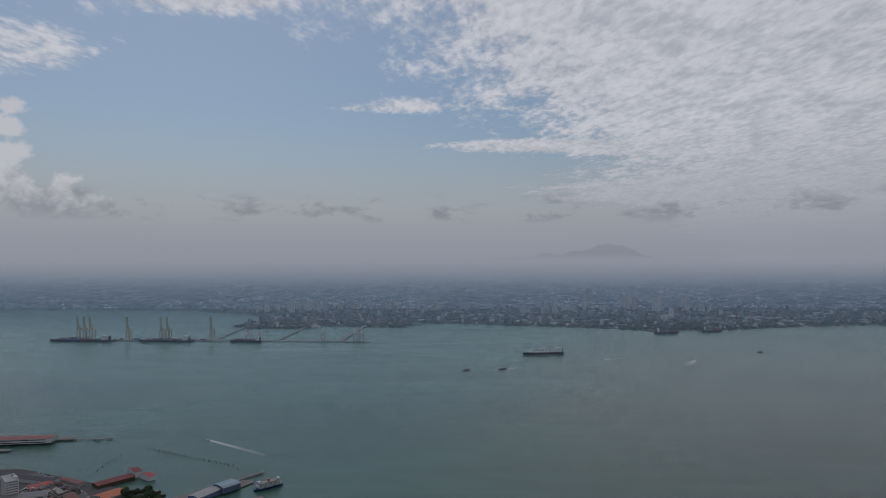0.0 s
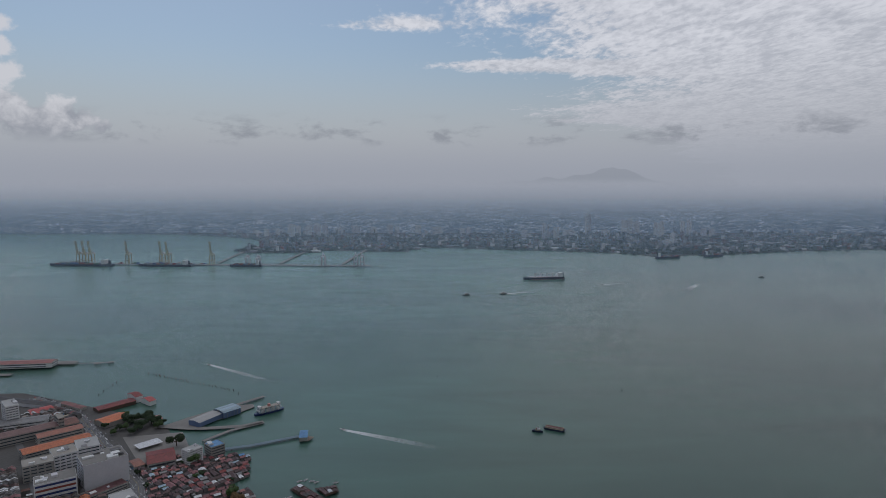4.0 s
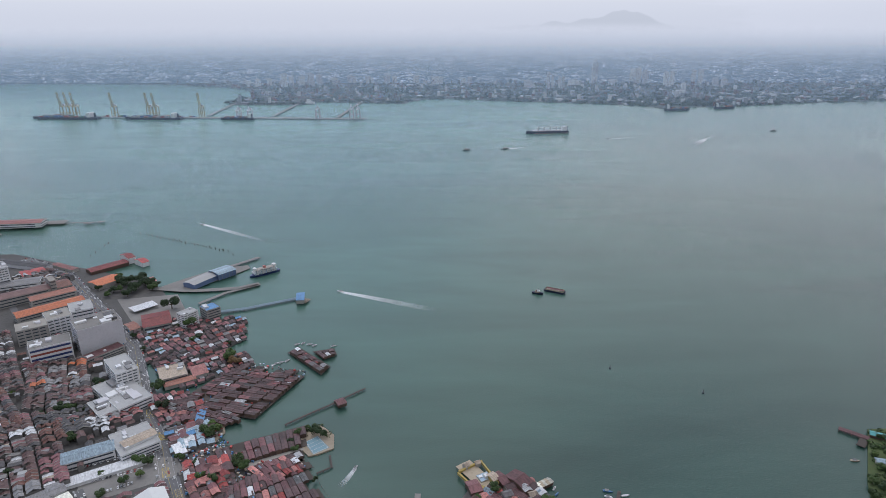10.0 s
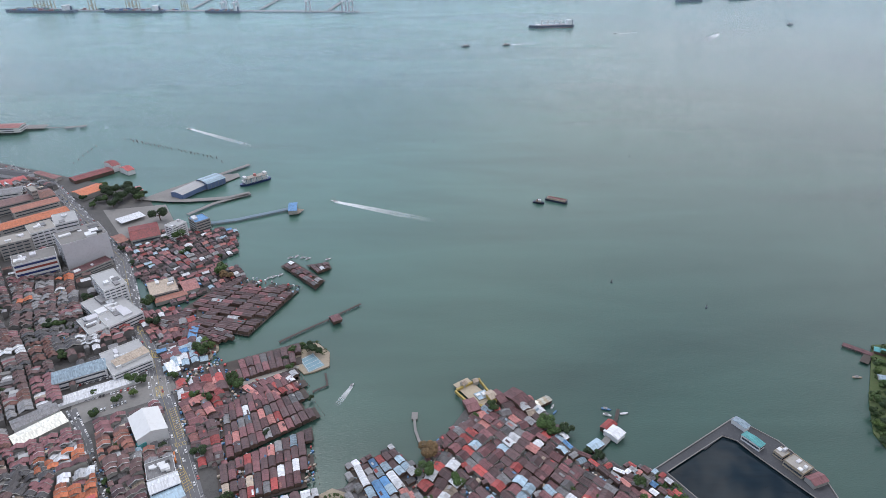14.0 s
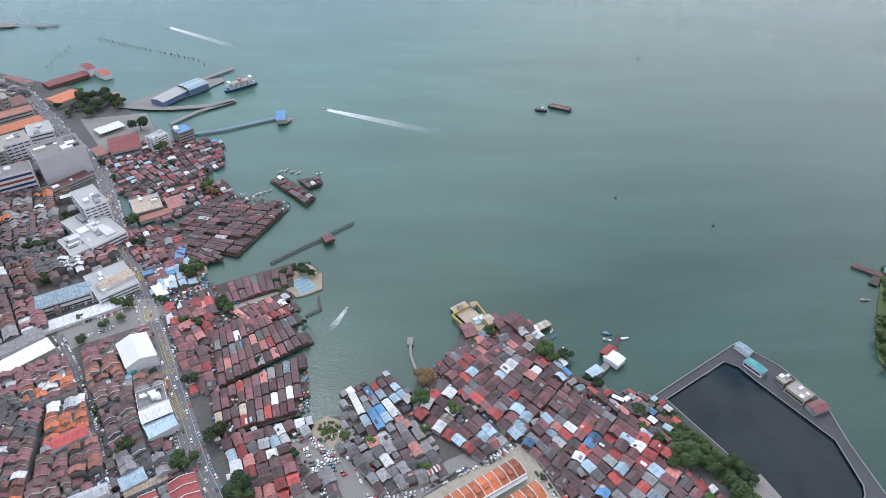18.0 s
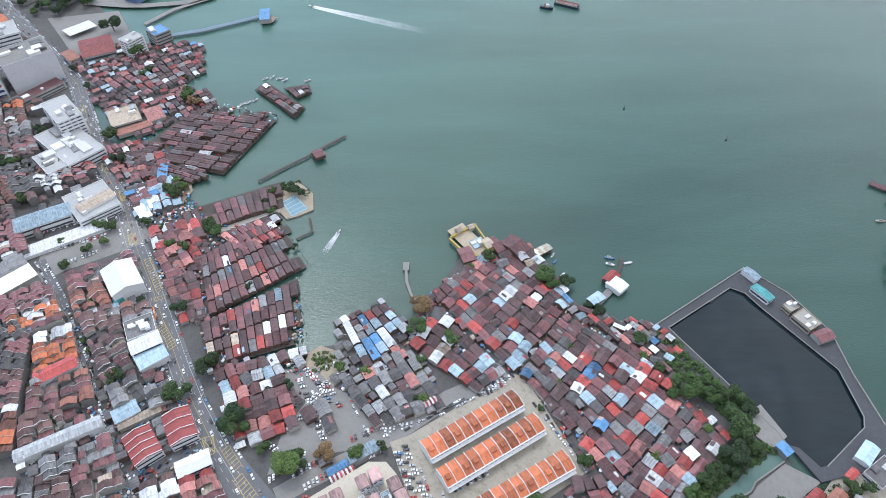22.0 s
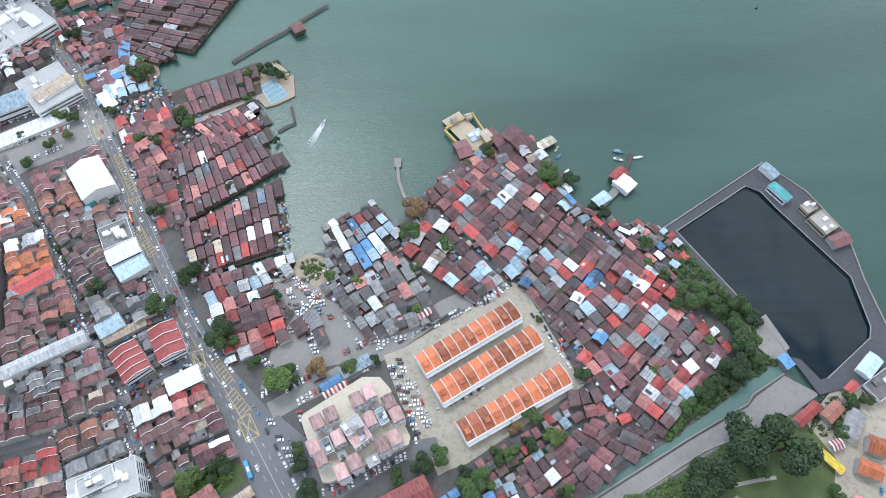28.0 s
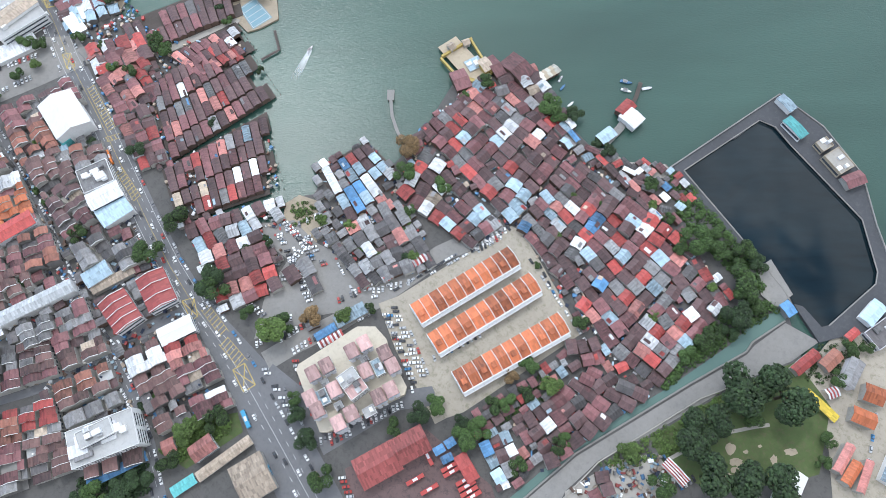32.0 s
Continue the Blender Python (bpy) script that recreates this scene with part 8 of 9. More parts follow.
hall("pump_house", (264.8, 538.7), (270.5, 542.6), (278.5, 526.9), (271.8, 522.6), 8, 0.8, TEAL, WALL_WHITE, "pump house under a turquoise roof", "pump house", base=2.6, storeys=1)
flat_building("quay_store", (284.1, 521.0), (292.7, 525.3), (295.3, 517.6), (286.5, 512.4), 7, PALE, SHRINE, "pale yellow quay store", 1, "store", base=2.6, clutter=2)
flat_building("quay_store", (286.8, 509.6), (298.8, 516.4), (306.3, 501.0), (294.3, 494.0), 8, PALE, SHRINE, "pale yellow quay store with dark doors", 1, "store", base=2.6, clutter=3)
hall("quay_store_hall", (296.3, 493.6), (309.8, 497.5), (312.7, 489.4), (299.1, 483.5), 7, 1.5, MAROON, WALL, "quay store under a maroon roof", "store", base=2.6)
hall("sluice_roof", (234.7, 401.6), (240.7, 404.7), (244.1, 396.7), (238.8, 393.3), 7, 0.6, BLUE, STEEL, "sluice gate under a blue roof", "sluice", base=1.2)
ribbon("quay_parapet", ((176.1, 502.7), (268.2, 563.8), (295.1, 535.6), (313.9, 496.7), (314.2, 458.5), (318.2, 417.4)), 0.9, 2.4, 3.5, CONCRETE, "weathered concrete parapet round the pond quay", "wall", "structure")
ribbon("pond_kerb", ((188.1, 501.8), (249.5, 542.0), (260.1, 536.2), (268.1, 521.2), (305.6, 462.5), (306.7, 424.4), (303.3, 416.0), (265.8, 388.3)), 0.8, 2.4, 2.9, CONCRETE, "grey kerb round the pond", "kerb", "structure")
ribbon("pond_kerb", ((188.1, 501.8), (218.1, 453.2), (241.9, 412.9), (244.6, 403.4)), 0.9, 2.4, 2.9, CONCRETE, "grey kerb round the pond", "kerb", "structure")
slab("quay_side", ((227.5, 428.8), (237.1, 434.4), (246.9, 409.7), (234.4, 400.9), (225.7, 409.9)), 1, 2.7, CONCRETE, "stained concrete apron beside a sluice", "apron", "structure")
hall("temple_hall", (278.0, 350.1), (288.7, 346.5), (283.3, 336.3), (273.5, 341.5), 8, 2, ORANGE, WALL, "temple hall under a glazed orange roof", "temple")
hall("temple_hall", (267.7, 336.5), (279.6, 331.3), (274.8, 323.1), (262.5, 329.2), 8, 2, ORANGE, WALL, "temple hall under a glazed orange roof", "temple")
hall("temple_hall", (245.7, 300.9), (257.5, 315.2), (261.6, 312.5), (250.0, 297.7), 8, 2, PINK, WALL, "temple hall under a glazed orange roof", "temple")
hall("temple_hall", (257.3, 288.8), (267.0, 305.4), (271.0, 303.7), (260.7, 286.6), 8, 2, PINK, WALL, "temple hall under a glazed orange roof", "temple")
hall("temple_hall", (249.3, 294.6), (258.6, 305.5), (263.9, 302.2), (253.4, 290.8), 8, 2, ORANGE, WALL, "temple hall under a glazed orange roof", "temple")
hall("grey_shed", (262.0, 352.0), (272.6, 367.0), (280.0, 362.3), (268.4, 346.8), 8, 1.2, GREY, WALL_GREY, "shed under a grey-blue sheet roof", "shed")
hall("red_cottage", (234.0, 361.5), (250.7, 372.7), (253.9, 367.6), (238.2, 356.2), 6, 1.5, RED, WALL, "cottage under a red sheet roof", "cottage")
hall("brown_cottage", (252.5, 364.8), (263.1, 371.8), (269.0, 368.1), (257.3, 357.6), 6, 1.5, TILE, WALL, "cottage under a brown tiled roof", "cottage")
canopy("yellow_canopy", (237.0, 343.4), (242.1, 347.5), (258.9, 331.9), (255.3, 328.2), 4, 0.6, "long bright yellow canopy", None, BRIGHT_YELLOW, "canopy")
hall("white_hall", (206.6, 282.9), (218.9, 301.3), (228.5, 296.4), (216.4, 278.2), 10, 1.5, SAIL, WALL_WHITE, "white hall under a clean white roof", "hall")
hall("blue_roof_hall", (283.9, 393.3), (296.7, 403.7), (303.5, 398.7), (291.3, 386.5), 7, 1, PALE_BLUE, WALL_WHITE, "hall under a pale blue roof", "hall")
flat_building("dark_roof_store", (285.5, 382.4), (305.1, 395.1), (310.8, 382.0), (291.8, 371.4), 6, DARK, WALL_GREY, "store under a dark flat roof", 1, "building", clutter=2)
hall("red_cottage", (273.0, 381.0), (280.5, 386.4), (283.2, 382.7), (276.2, 377.6), 5, 1, RED, WALL, "small shed under a red roof", "shed")
hall("row_house", (273.2, 294.2), (284.1, 309.9), (290.0, 306.6), (279.1, 291.0), 7, 1.2, PALE_BLUE, WALL_WHITE, "pale roofed row house", "house")
slab("rubble_ground", ((86.7, 290.6), (119.0, 307.7), (147.0, 312.2), (155.0, 295.9), (132.7, 280.6), (86.0, 281.3)), 0.8, 1.33, PALE, "rubble-strewn pale ground", "ground patch", "structure")
block((96.6, 296.8), (112.4, 302.9), (116.1, 290.2), (100.5, 284.3), 8, 8, "shack", "white", "v", 0.3)

# ---- far headland ----
slab("headland", ((459.7, 672.9), (559.5, 677.6), (439.4, 484.3), (387.1, 507.5), (384.8, 545.9), (406.8, 589.6)), -3, 1.4, GRASS, "green headland with sheds along the water", "headland", "structure")
tree(437.0, 627.8, 4.5, LEAF_PALE)
tree(409.0, 586.6, 4.8, LEAF)
tree(399.0, 567.8, 6.2, LEAF)
tree(392.7, 553.5, 5.5, LEAF_PALE)
tree(429.4, 606.6, 4.9, LEAF)
tree(413.7, 578.9, 5.2, LEAF_DARK)
tree(398.8, 553.5, 6.1, LEAF_DARK)
tree(460.9, 655.0, 4.7, LEAF)
tree(383.6, 533.2, 4.4, LEAF_DARK)
tree(448.4, 619.1, 5.6, LEAF)
tree(423.0, 571.4, 6.2, LEAF)
tree(409.6, 543.1, 6.0, LEAF_DARK)
pier("plank_pier", ((428.3, 673.4), (449.5, 654.9)), 7, 2.6, MAROON, "dark red plank pier on piles", step=6)
pier("plank_pier", ((445.3, 655.5), (432.8, 642.5)), 8, 2.2, DECK, "boat ramp of weathered planks", step=6)
hall("headland_shed", (457.4, 666.1), (468.6, 658.4), (463.2, 651.8), (451.5, 658.4), 5, 1, TEAL, PLANK, "green roofed boat shed", "shed")
hall("headland_shed", (433.9, 620.5), (444.5, 617.9), (439.7, 611.1), (429.7, 614.5), 5, 1, PALE_BLUE, WALL, "pale blue roofed shed", "shed")

# ---- boats ----
small_boat(156.4, 577.8, -15, 9, BLUE, "blue open fishing boat", True)
small_boat(155.5, 570.3, -20, 8, WALL_WHITE, "white open boat at anchor", True)
small_boat(171.4, 572.0, 10, 8, WALL_GREY, "grey open boat at anchor", False)
small_boat(-83.8, 611.2, 60, 7, WALL_GREY, "small motor boat leaving a wake", True)
small_boat(414.7, 621.7, -5, 9, TAN, "brown wooden fishing boat at anchor", True)
small_boat(107.1, 581.5, 60, 6, WALL_WHITE, "small open wooden boat on the water", True)
small_boat(108.2, 574.0, 50, 6, BLUE, "blue wooden rowing boat afloat", False)
small_boat(112.9, 559.1, 40, 6, WALL_WHITE, "white wooden rowing boat afloat", False)
small_boat(-197.0, 865.7, 40, 8, WALL_GREY, "grey fishing boat moored by stilt houses", True)
small_boat(-189.6, 869.3, 60, 8, WALL_GREY, "grey fishing boat moored by stilt houses", True)
small_boat(-180.3, 865.5, 20, 8, WALL_GREY, "grey fishing boat moored by stilt houses", True)
small_boat(-173.2, 863.0, 40, 8, WALL_GREY, "grey fishing boat moored by stilt houses", True)
small_boat(-212.8, 813.6, 50, 8, WALL_GREY, "grey fishing boat moored by stilt houses", True)
small_boat(-207.1, 816.9, 50, 8, WALL_GREY, "grey fishing boat moored by stilt houses", True)
small_boat(-200.3, 821.3, 50, 8, WALL_GREY, "grey fishing boat moored by stilt houses", True)
small_boat(-146.4, 861.6, 30, 8, WALL_GREY, "grey fishing boat moored by stilt houses", True)
wake(-96.5, 579.9, -83.8, 611.0, 9, 3)
small_boat(-166.8, 1048.7, 160, 12, WALL_WHITE, "white speedboat at the head of a wake", True)
wake(15.0, 966.6, -164.8, 1047.3, 22, 7)
small_boat(-527.5, 1419.2, 160, 12, WALL_WHITE, "white speedboat at the head of a wake", True)
wake(-330.1, 1286.2, -525.5, 1420.5, 20, 7)
small_boat(1013.7, 2530.6, 30, 14, WALL_WHITE, "white ferry boat at the head of a wake", True)
wake(873.9, 2360.2, 1009.6, 2519.9, 34, 10)
wake(867.0, 2300.0, 1004.5, 2506.9, 20, 8)
small_boat(637.7, 2531.7, 175, 14, WALL_GREY, "grey boat at the head of a wake", True)
wake(790.0, 2588.0, 640.0, 2524.0, 26, 10)
bulk_carrier(423.0, 2668.0, -170.2, 177.9)
tug(83.6, 2294.3, 22.7, 29.2)
tug(220.4, 2317.1, 22.4, 30.1)
tug(1364.9, 2713.8, -0.0, 26.5)
wake(345.0, 2372.0, 232.0, 2321.0, 20, 9)
barge(185.0, 1046.6, -27.7, 36.0)
tug(155.9, 1039.3, -22.9, 18.1)
ferry(-311.3, 1127.1, 40.3, 54.5)
buoy(352.8, 1246.5)
buoy(214.3, 801.9)
buoy(310.7, 745.1)
buoy(-276.7, 1555.3)
buoy(-13.0, 1334.7)

MARKER_GROUP = "line of piles off the ferry terminal"


def marker_pile(x, y, lean):
    ob = thing("mooring_pile", pose(x, y, 0, lean, -lean * 0.6, 0), "dark weathered timber pile standing in the open water", "pile", MARKER_GROUP)
    part("post", Form().tube((0, 0, -3), (0, 0, 4.2), 0.6, 0.5, 8), PLANK, ob)
    part("cap", Form().tube((0, 0, 4.2), (0, 0, 4.6), 0.66, 0.56, 8), PLANK, ob)


for (x0, y0), (x1, y1), count in (((-608.8, 1338.2), (-513.4, 1288.2), 10), ((-491.7, 1279.5), (-412.9, 1240.1), 9)):
    for k in range(count):
        u = k / (count - 1)
        marker_pile(x0 + (x1 - x0) * u, y0 + (y1 - y0) * u + (k * 7 % 3 - 1) * 0.8, (k * 5 % 4 - 1.5) * 1.5)
marker_pile(-630.6, 1349.3, 1.5)
marker_pile(-397.3, 1221.4, -1.5)
pile_row(-633.1, 1354.9, -413.9, 1244.4, 16)
pile_row(-664.7, 1215.8, -668.8, 1309.9, 6)

# ---- container port ----
pier("wharf", ((-1646, 3135), (-357, 3072)), 34, 5, CONCRETE, "long container wharf on piles", 22)
pier("trestle", ((-1131, 3177), (-1174, 3825)), 16, 5, CONCRETE, "concrete trestle road to a wharf", 22)
pier("trestle", ((-815, 3155), (-803, 3888)), 16, 5, CONCRETE, "concrete trestle road to a wharf", 22)
pier("trestle", ((-500, 3113), (-461, 3824)), 16, 5, CONCRETE, "concrete trestle road to a wharf", 22)
pier("mooring_walk", ((-354, 3052), (-277, 3032)), 5, 4, CONCRETE, "narrow concrete mooring walkway", 22)
quay_crane(-1811, 3131, 1)
quay_crane(-1779, 3130, 1)
quay_crane(-1748, 3128, 1)
quay_crane(-1560, 3119, 1)
quay_crane(-1390, 3111, 1)
quay_crane(-1358, 3109, 1)
quay_crane(-1139, 3098, 1)
quay_crane(-586, 3071, 0)
quay_crane(-427, 3064, 0)
quay_crane(-396, 3062, 0)
quay_crane(-960, 3090, 2)
quay_crane(-907, 3087, 2)
container_ship(-1776.8, 3097.4, 177.2, 320.8)
container_ship(-1355.7, 3076.9, 177.2, 268.8)
container_ship(-956.9, 3057.4, 177.2, 157.5)
container_ship(1204.9, 3392.2, 10.0, 139.9)
container_ship(1479.9, 3467.1, 12.2, 120.9)
container_stacks((-1633, 3137), (-1136, 3113), 12, 1)
container_stacks((-1174, 3825), (-224, 3824), 330, 6)
container_stacks((-1173, 4057), (-309, 4055), 200, 4)
far_tower(720, 4543, 20, 111)
far_tower(748, 4543, 16, 99)
far_tower(796, 4543, 16, 83)
far_tower(820, 4543, 16, 83)
far_tower(579, 4543, 53, 59)
far_tower(1112, 4930, 18, 153)
far_tower(1134, 4930, 18, 162)
far_tower(1403, 4923, 36, 111)
far_tower(1446, 4923, 36, 115)
far_tower(1468, 4822, 45, 104)
far_tower(1584, 4724, 31, 102)
far_tower(1626, 4724, 31, 111)
far_tower(1540, 4252, 28, 63)
far_tower(1855, 4922, 28, 102)
far_tower(1907, 4922, 33, 106)
far_tower(1473, 4139, 78, 28)
far_tower(1939, 4723, 41, 57)
far_tower(2002, 4723, 41, 52)
far_tower(148, 4927, 35, 46)
far_tower(192, 4927, 35, 50)
far_tower(-48, 4930, 88, 54)
far_tower(-419, 4929, 44, 68)
far_tower(-363, 4928, 35, 59)
far_tower(-1114, 4638, 42, 97)
far_tower(-1086, 4731, 34, 78)
far_tower(-1010, 4731, 43, 73)
far_tower(-947, 4731, 51, 90)
far_tower(-903, 4828, 44, 79)
far_tower(-812, 4930, 62, 46)
far_tower(-681, 4930, 62, 59)
far_tower(-201, 4930, 44, 68)
far_tower(946, 4774, 95, 40)
far_tower(1221, 4773, 61, 45)
far_tower(-550, 4929, 53, 55)
far_tower(-1388, 4732, 26, 44)
far_tower(-1325, 4732, 35, 53)
far_tower(-1241, 4732, 30, 57)

# ---- road paint, traffic and parked cars ----
LOW_ROAD = ((-147.7, 406.9), (-126.3, 380.4), (-107.5, 353.2), (-87.4, 322.3), (-64.6, 286.6))
STREET = ((-339.6, 577.8), (-304.9, 536.3), (-280.6, 499.5), (-259.3, 468.9), (-240.0, 437.7), (-219.2, 402.3), (-200.4, 382.6), (-180.9, 350.8), (-165.8, 320.1), (-153.0, 284.8))
lane_lines(MAIN_ROAD, (-3.2, 3.2))
lane_lines(MAIN_ROAD, (-6.6, 6.6), False)
lane_lines(STREET, (0,))
lane_lines(MAIN_ROAD, (0,), False, YELLOW)
lane_lines(LOW_ROAD, (-3.5, 4.5))
lane_lines(LOW_ROAD, (0.5,), False)
box_junction((-118.7, 365.8), (-111.5, 370.0), (-103.5, 356.3), (-110.6, 351.9))
box_junction((-156.8, 411.7), (-149.3, 413.9), (-145.1, 401.2), (-149.3, 398.6))
box_junction((-273.7, 608.8), (-267.9, 610.3), (-261.7, 597.8), (-267.4, 595.8))
box_junction((-301.7, 666.8), (-295.3, 668.7), (-287.9, 655.4), (-294.2, 653.5))
box_junction((-334.0, 709.3), (-326.8, 710.7), (-319.2, 696.4), (-326.2, 694.4))
box_junction((-395.6, 806.9), (-390.9, 811.4), (-382.4, 797.9), (-387.1, 793.5))
box_junction((-298.2, 661.6), (-291.4, 663.2), (-287.2, 655.8), (-294.1, 654.3))
ladder((-247.0, 579.9), (-224.8, 543.1), 5.5)
ladder((-214.4, 509.7), (-197.6, 486.4), 5.5)
ladder((-141.4, 407.6), (-126.1, 388.9), 6)
ladder((-126.8, 384.8), (-112.6, 369.3), 7)
ladder((-227.7, 533.7), (-217.6, 537.3), 4)
ladder((-382.6, 786.9), (-354.0, 735.4), 3)
traffic(MAIN_ROAD, (-5, -1.8, 1.8, 5), 20, 0.62)
traffic(MAIN_ROAD, (-8.6, 8.6), 6.2, 0.6)
traffic(LOW_ROAD, (-5, -1.5, 2.5, 6), 26, 0.5)
traffic(LOW_ROAD, (10.5,), 6.2, 0.7)
traffic(STREET, (-3.3, 3.3), 5.6, 0.82)
car_line((-16.4, 404.9), (2.1, 360.4), 3, 70, 0.8)
car_line((-21.9, 400.4), (-2.6, 353.4), 3, 70, 0.8)
car_line((-53.4, 321.1), (-14.9, 340.8), 3, 80, 0.8)
car_line((-55.5, 327.8), (-30.7, 338.9), 3, 85, 0.8)
car_line((-79.1, 370.6), (-63.8, 333.6), 3, 70, 0.8)
car_line((-84.4, 352.9), (-62.8, 315.3), 6, None, 0.8)
car_line((-80.7, 377.1), (-66.6, 386.1), 3, 80, 0.8)
car_line((-37.7, 397.7), (-27.5, 403.2), 6, None, 0.8)
car_line((-93.5, 453.9), (-80.2, 427.3), 3, 75, 0.8)
car_line((-84.6, 459.1), (-69.3, 435.2), 3, 75, 0.8)
car_line((-88.0, 441.5), (-73.8, 415.5), 3, 75, 0.8)
car_line((-53.0, 410.5), (-19.7, 427.2), 3, 80, 0.8)
car_line((-15.0, 417.7), (22.2, 439.8), 6, None, 0.8)
car_line((39.8, 449.0), (59.6, 458.6), 3, 80, 0.8)
car_line((9.3, 371.1), (39.5, 386.4), 3, 80, 0.8)
car_line((-97.8, 365.5), (-77.9, 335.5), 3, 60, 0.8)
car_line((-46.7, 300.5), (-41.2, 289.4), 3, 70, 0.8)
car_line((-54.1, 434.9), (-37.9, 405.3), 6, None, 0.8)
car_line((-19.3, 399.3), (-15.4, 384.2), 3, 80, 0.8)
car_line((-104.6, 381.9), (-96.1, 389.1), 3, 60, 0.8)
car_line((-116.6, 412.2), (-100.7, 400.5), 3, 70, 0.8)
car_line((-116.1, 448.0), (-91.8, 458.0), 3, 80, 0.75)
car_line((-84.3, 431.4), (-69.6, 405.7), 3, 75, 0.75)
car_line((-76.2, 455.7), (-63.6, 435.1), 3, 75, 0.75)
car_line((-99.9, 391.1), (-82.2, 400.2), 3, 70, 0.75)
car_line((-38.8, 434.7), (-28.8, 410.9), 3, 75, 0.75)
car_line((-33.3, 440.7), (-19.6, 420.5), 3, 75, 0.75)
car_line((-70.9, 464.0), (-58.6, 451.3), 3, 70, 0.75)
car_line((-92.4, 466.4), (-75.7, 447.4), 3, 75, 0.75)
car_line((-92.0, 383.5), (-74.4, 394.4), 3, 80, 0.75)
car_line((-15.5, 393.6), (-4.4, 365.9), 3, 70, 0.75)
car_line((-13.2, 348.3), (-4.4, 351.7), 3, 80, 0.75)
car_line((30.0, 441.7), (49.5, 451.7), 3, 80, 0.75)
car_line((17.5, 383.7), (47.4, 400.2), 3, 80, 0.75)
car_line((81.2, 432.9), (95.4, 397.6), 7, None, 0.75)
car_line((61.6, 459.9), (108.5, 378.7), 7, None, 0.75)
car_line((41.8, 451.8), (-15.8, 416.5), 7, None, 0.75)
car_line((-342.6, 585.8), (-292.0, 608.6), 3, 85, 0.8)
car_line((-344.5, 598.6), (-308.3, 616.6), 3, 85, 0.8)
car_line((-329.3, 565.9), (-291.2, 589.2), 3, 85, 0.8)
car_line((-351.0, 611.1), (-305.9, 633.2), 3, 85, 0.8)
car_line((-415.1, 869.1), (-379.2, 880.0), 3.2, 80, 0.7)
car_line((-408.0, 858.2), (-373.5, 865.8), 3.2, 80, 0.7)
car_line((-401.9, 856.6), (-380.6, 862.7), 3.2, 80, 0.7)
car_line((156.3, 292.7), (165.4, 297.4), 3, 80, 0.8)
car_line((170.5, 286.2), (183.2, 291.7), 3, 80, 0.7)
car_line((256.2, 337.4), (265.9, 333.8), 6, None, 0.5)
car_line((287.9, 343.9), (266.0, 291.1), 7, None, 0.6)
car_line((-90.9, 461.3), (-70.9, 471.1), 3, 75, 0.8)
car_line((-87.0, 444.3), (-71.7, 457.7), 3, 75, 0.8)
car_line((-84.9, 440.2), (-73.0, 453.6), 3, -75, 0.8)
car_line((-98.7, 441.2), (-89.9, 425.1), 3, 70, 0.8)
car_line((-80.8, 431.3), (-69.3, 415.4), 3, 75, 0.8)
car_line((-47.5, 443.7), (-37.4, 424.3), 6.5, None, 0.8)
car_line((-32.4, 467.2), (-17.9, 436.8), 6.5, None, 0.8)
car_line((-6.8, 422.3), (-31.1, 416.0), 3, 75, 0.8)
car_line((40.0, 444.4), (55.8, 454.1), 3, 75, 0.8)
car_line((8.7, 428.4), (40.1, 445.7), 6.5, None, 0.8)
car_line((-63.1, 320.2), (-35.8, 334.2), 3, 75, 0.8)
car_line((-32.3, 332.2), (-10.7, 342.8), 3, 75, 0.8)
car_line((-5.2, 387.8), (6.3, 359.3), 6.5, None, 0.8)

# ---- street lamps and undergrowth ----
for off in (-10.2, 10.2):
    for p, g in along(offset_line(MAIN_ROAD, off), 38, 10):
        street_lamp(p.x, p.y, g + (90 if off < 0 else -90))
shrubs(((176.7, 503.7), (189.5, 494.6), (228.9, 426.7), (227.8, 410.9), (208.0, 427.0), (179.7, 468.6)), 260, 1.5, 3.4, LEAF, "dense green undergrowth along the pond wall", 1)
shrubs(((152.0, 349.4), (199.8, 379.2), (237.1, 401.1), (227.0, 407.1), (195.3, 396.1), (165.7, 370.5)), 200, 1.5, 3.4, LEAF, "dense green bushes along the canal", 2)
shrubs(((108.5, 305.6), (198.5, 350.8), (192.8, 338.4), (157.3, 312.0), (121.8, 302.8)), 170, 1.2, 2.6, LEAF_PALE, "scrubby bushes beside a canal apron", 3)
shrubs(((-159.2, 316.7), (-139.0, 334.8), (-120.1, 337.9), (-115.7, 329.4), (-141.1, 309.9)), 140, 1.2, 2.8, LEAF_PALE, "overgrown garden bushes", 4)
shrubs(((-92.3, 464.3), (-87.6, 481.3), (-71.9, 483.2), (-65.3, 470.2), (-76.8, 466.2)), 60, 1, 2.2, LEAF_PALE, "scrub at the head of a bay", 5)
shrubs(((-209.3, 291.2), (-204.4, 301.2), (-165.3, 311.9), (-158.0, 284.9), (-208.2, 285.6)), 160, 1.5, 3.4, LEAF_DARK, "dark thicket beside a street", 6)
shrubs(((237.3, 365.8), (265.9, 380.0), (287.8, 379.7), (280.6, 365.2), (247.9, 347.9)), 70, 1, 2.4, LEAF, "garden bushes round cottages", 7)
shrubs(((459.8, 673.0), (492.6, 668.0), (410.1, 513.6), (391.1, 513.6), (384.9, 546.0), (407.9, 589.7)), 150, 2, 5, LEAF, "wild scrub on a headland", 8)
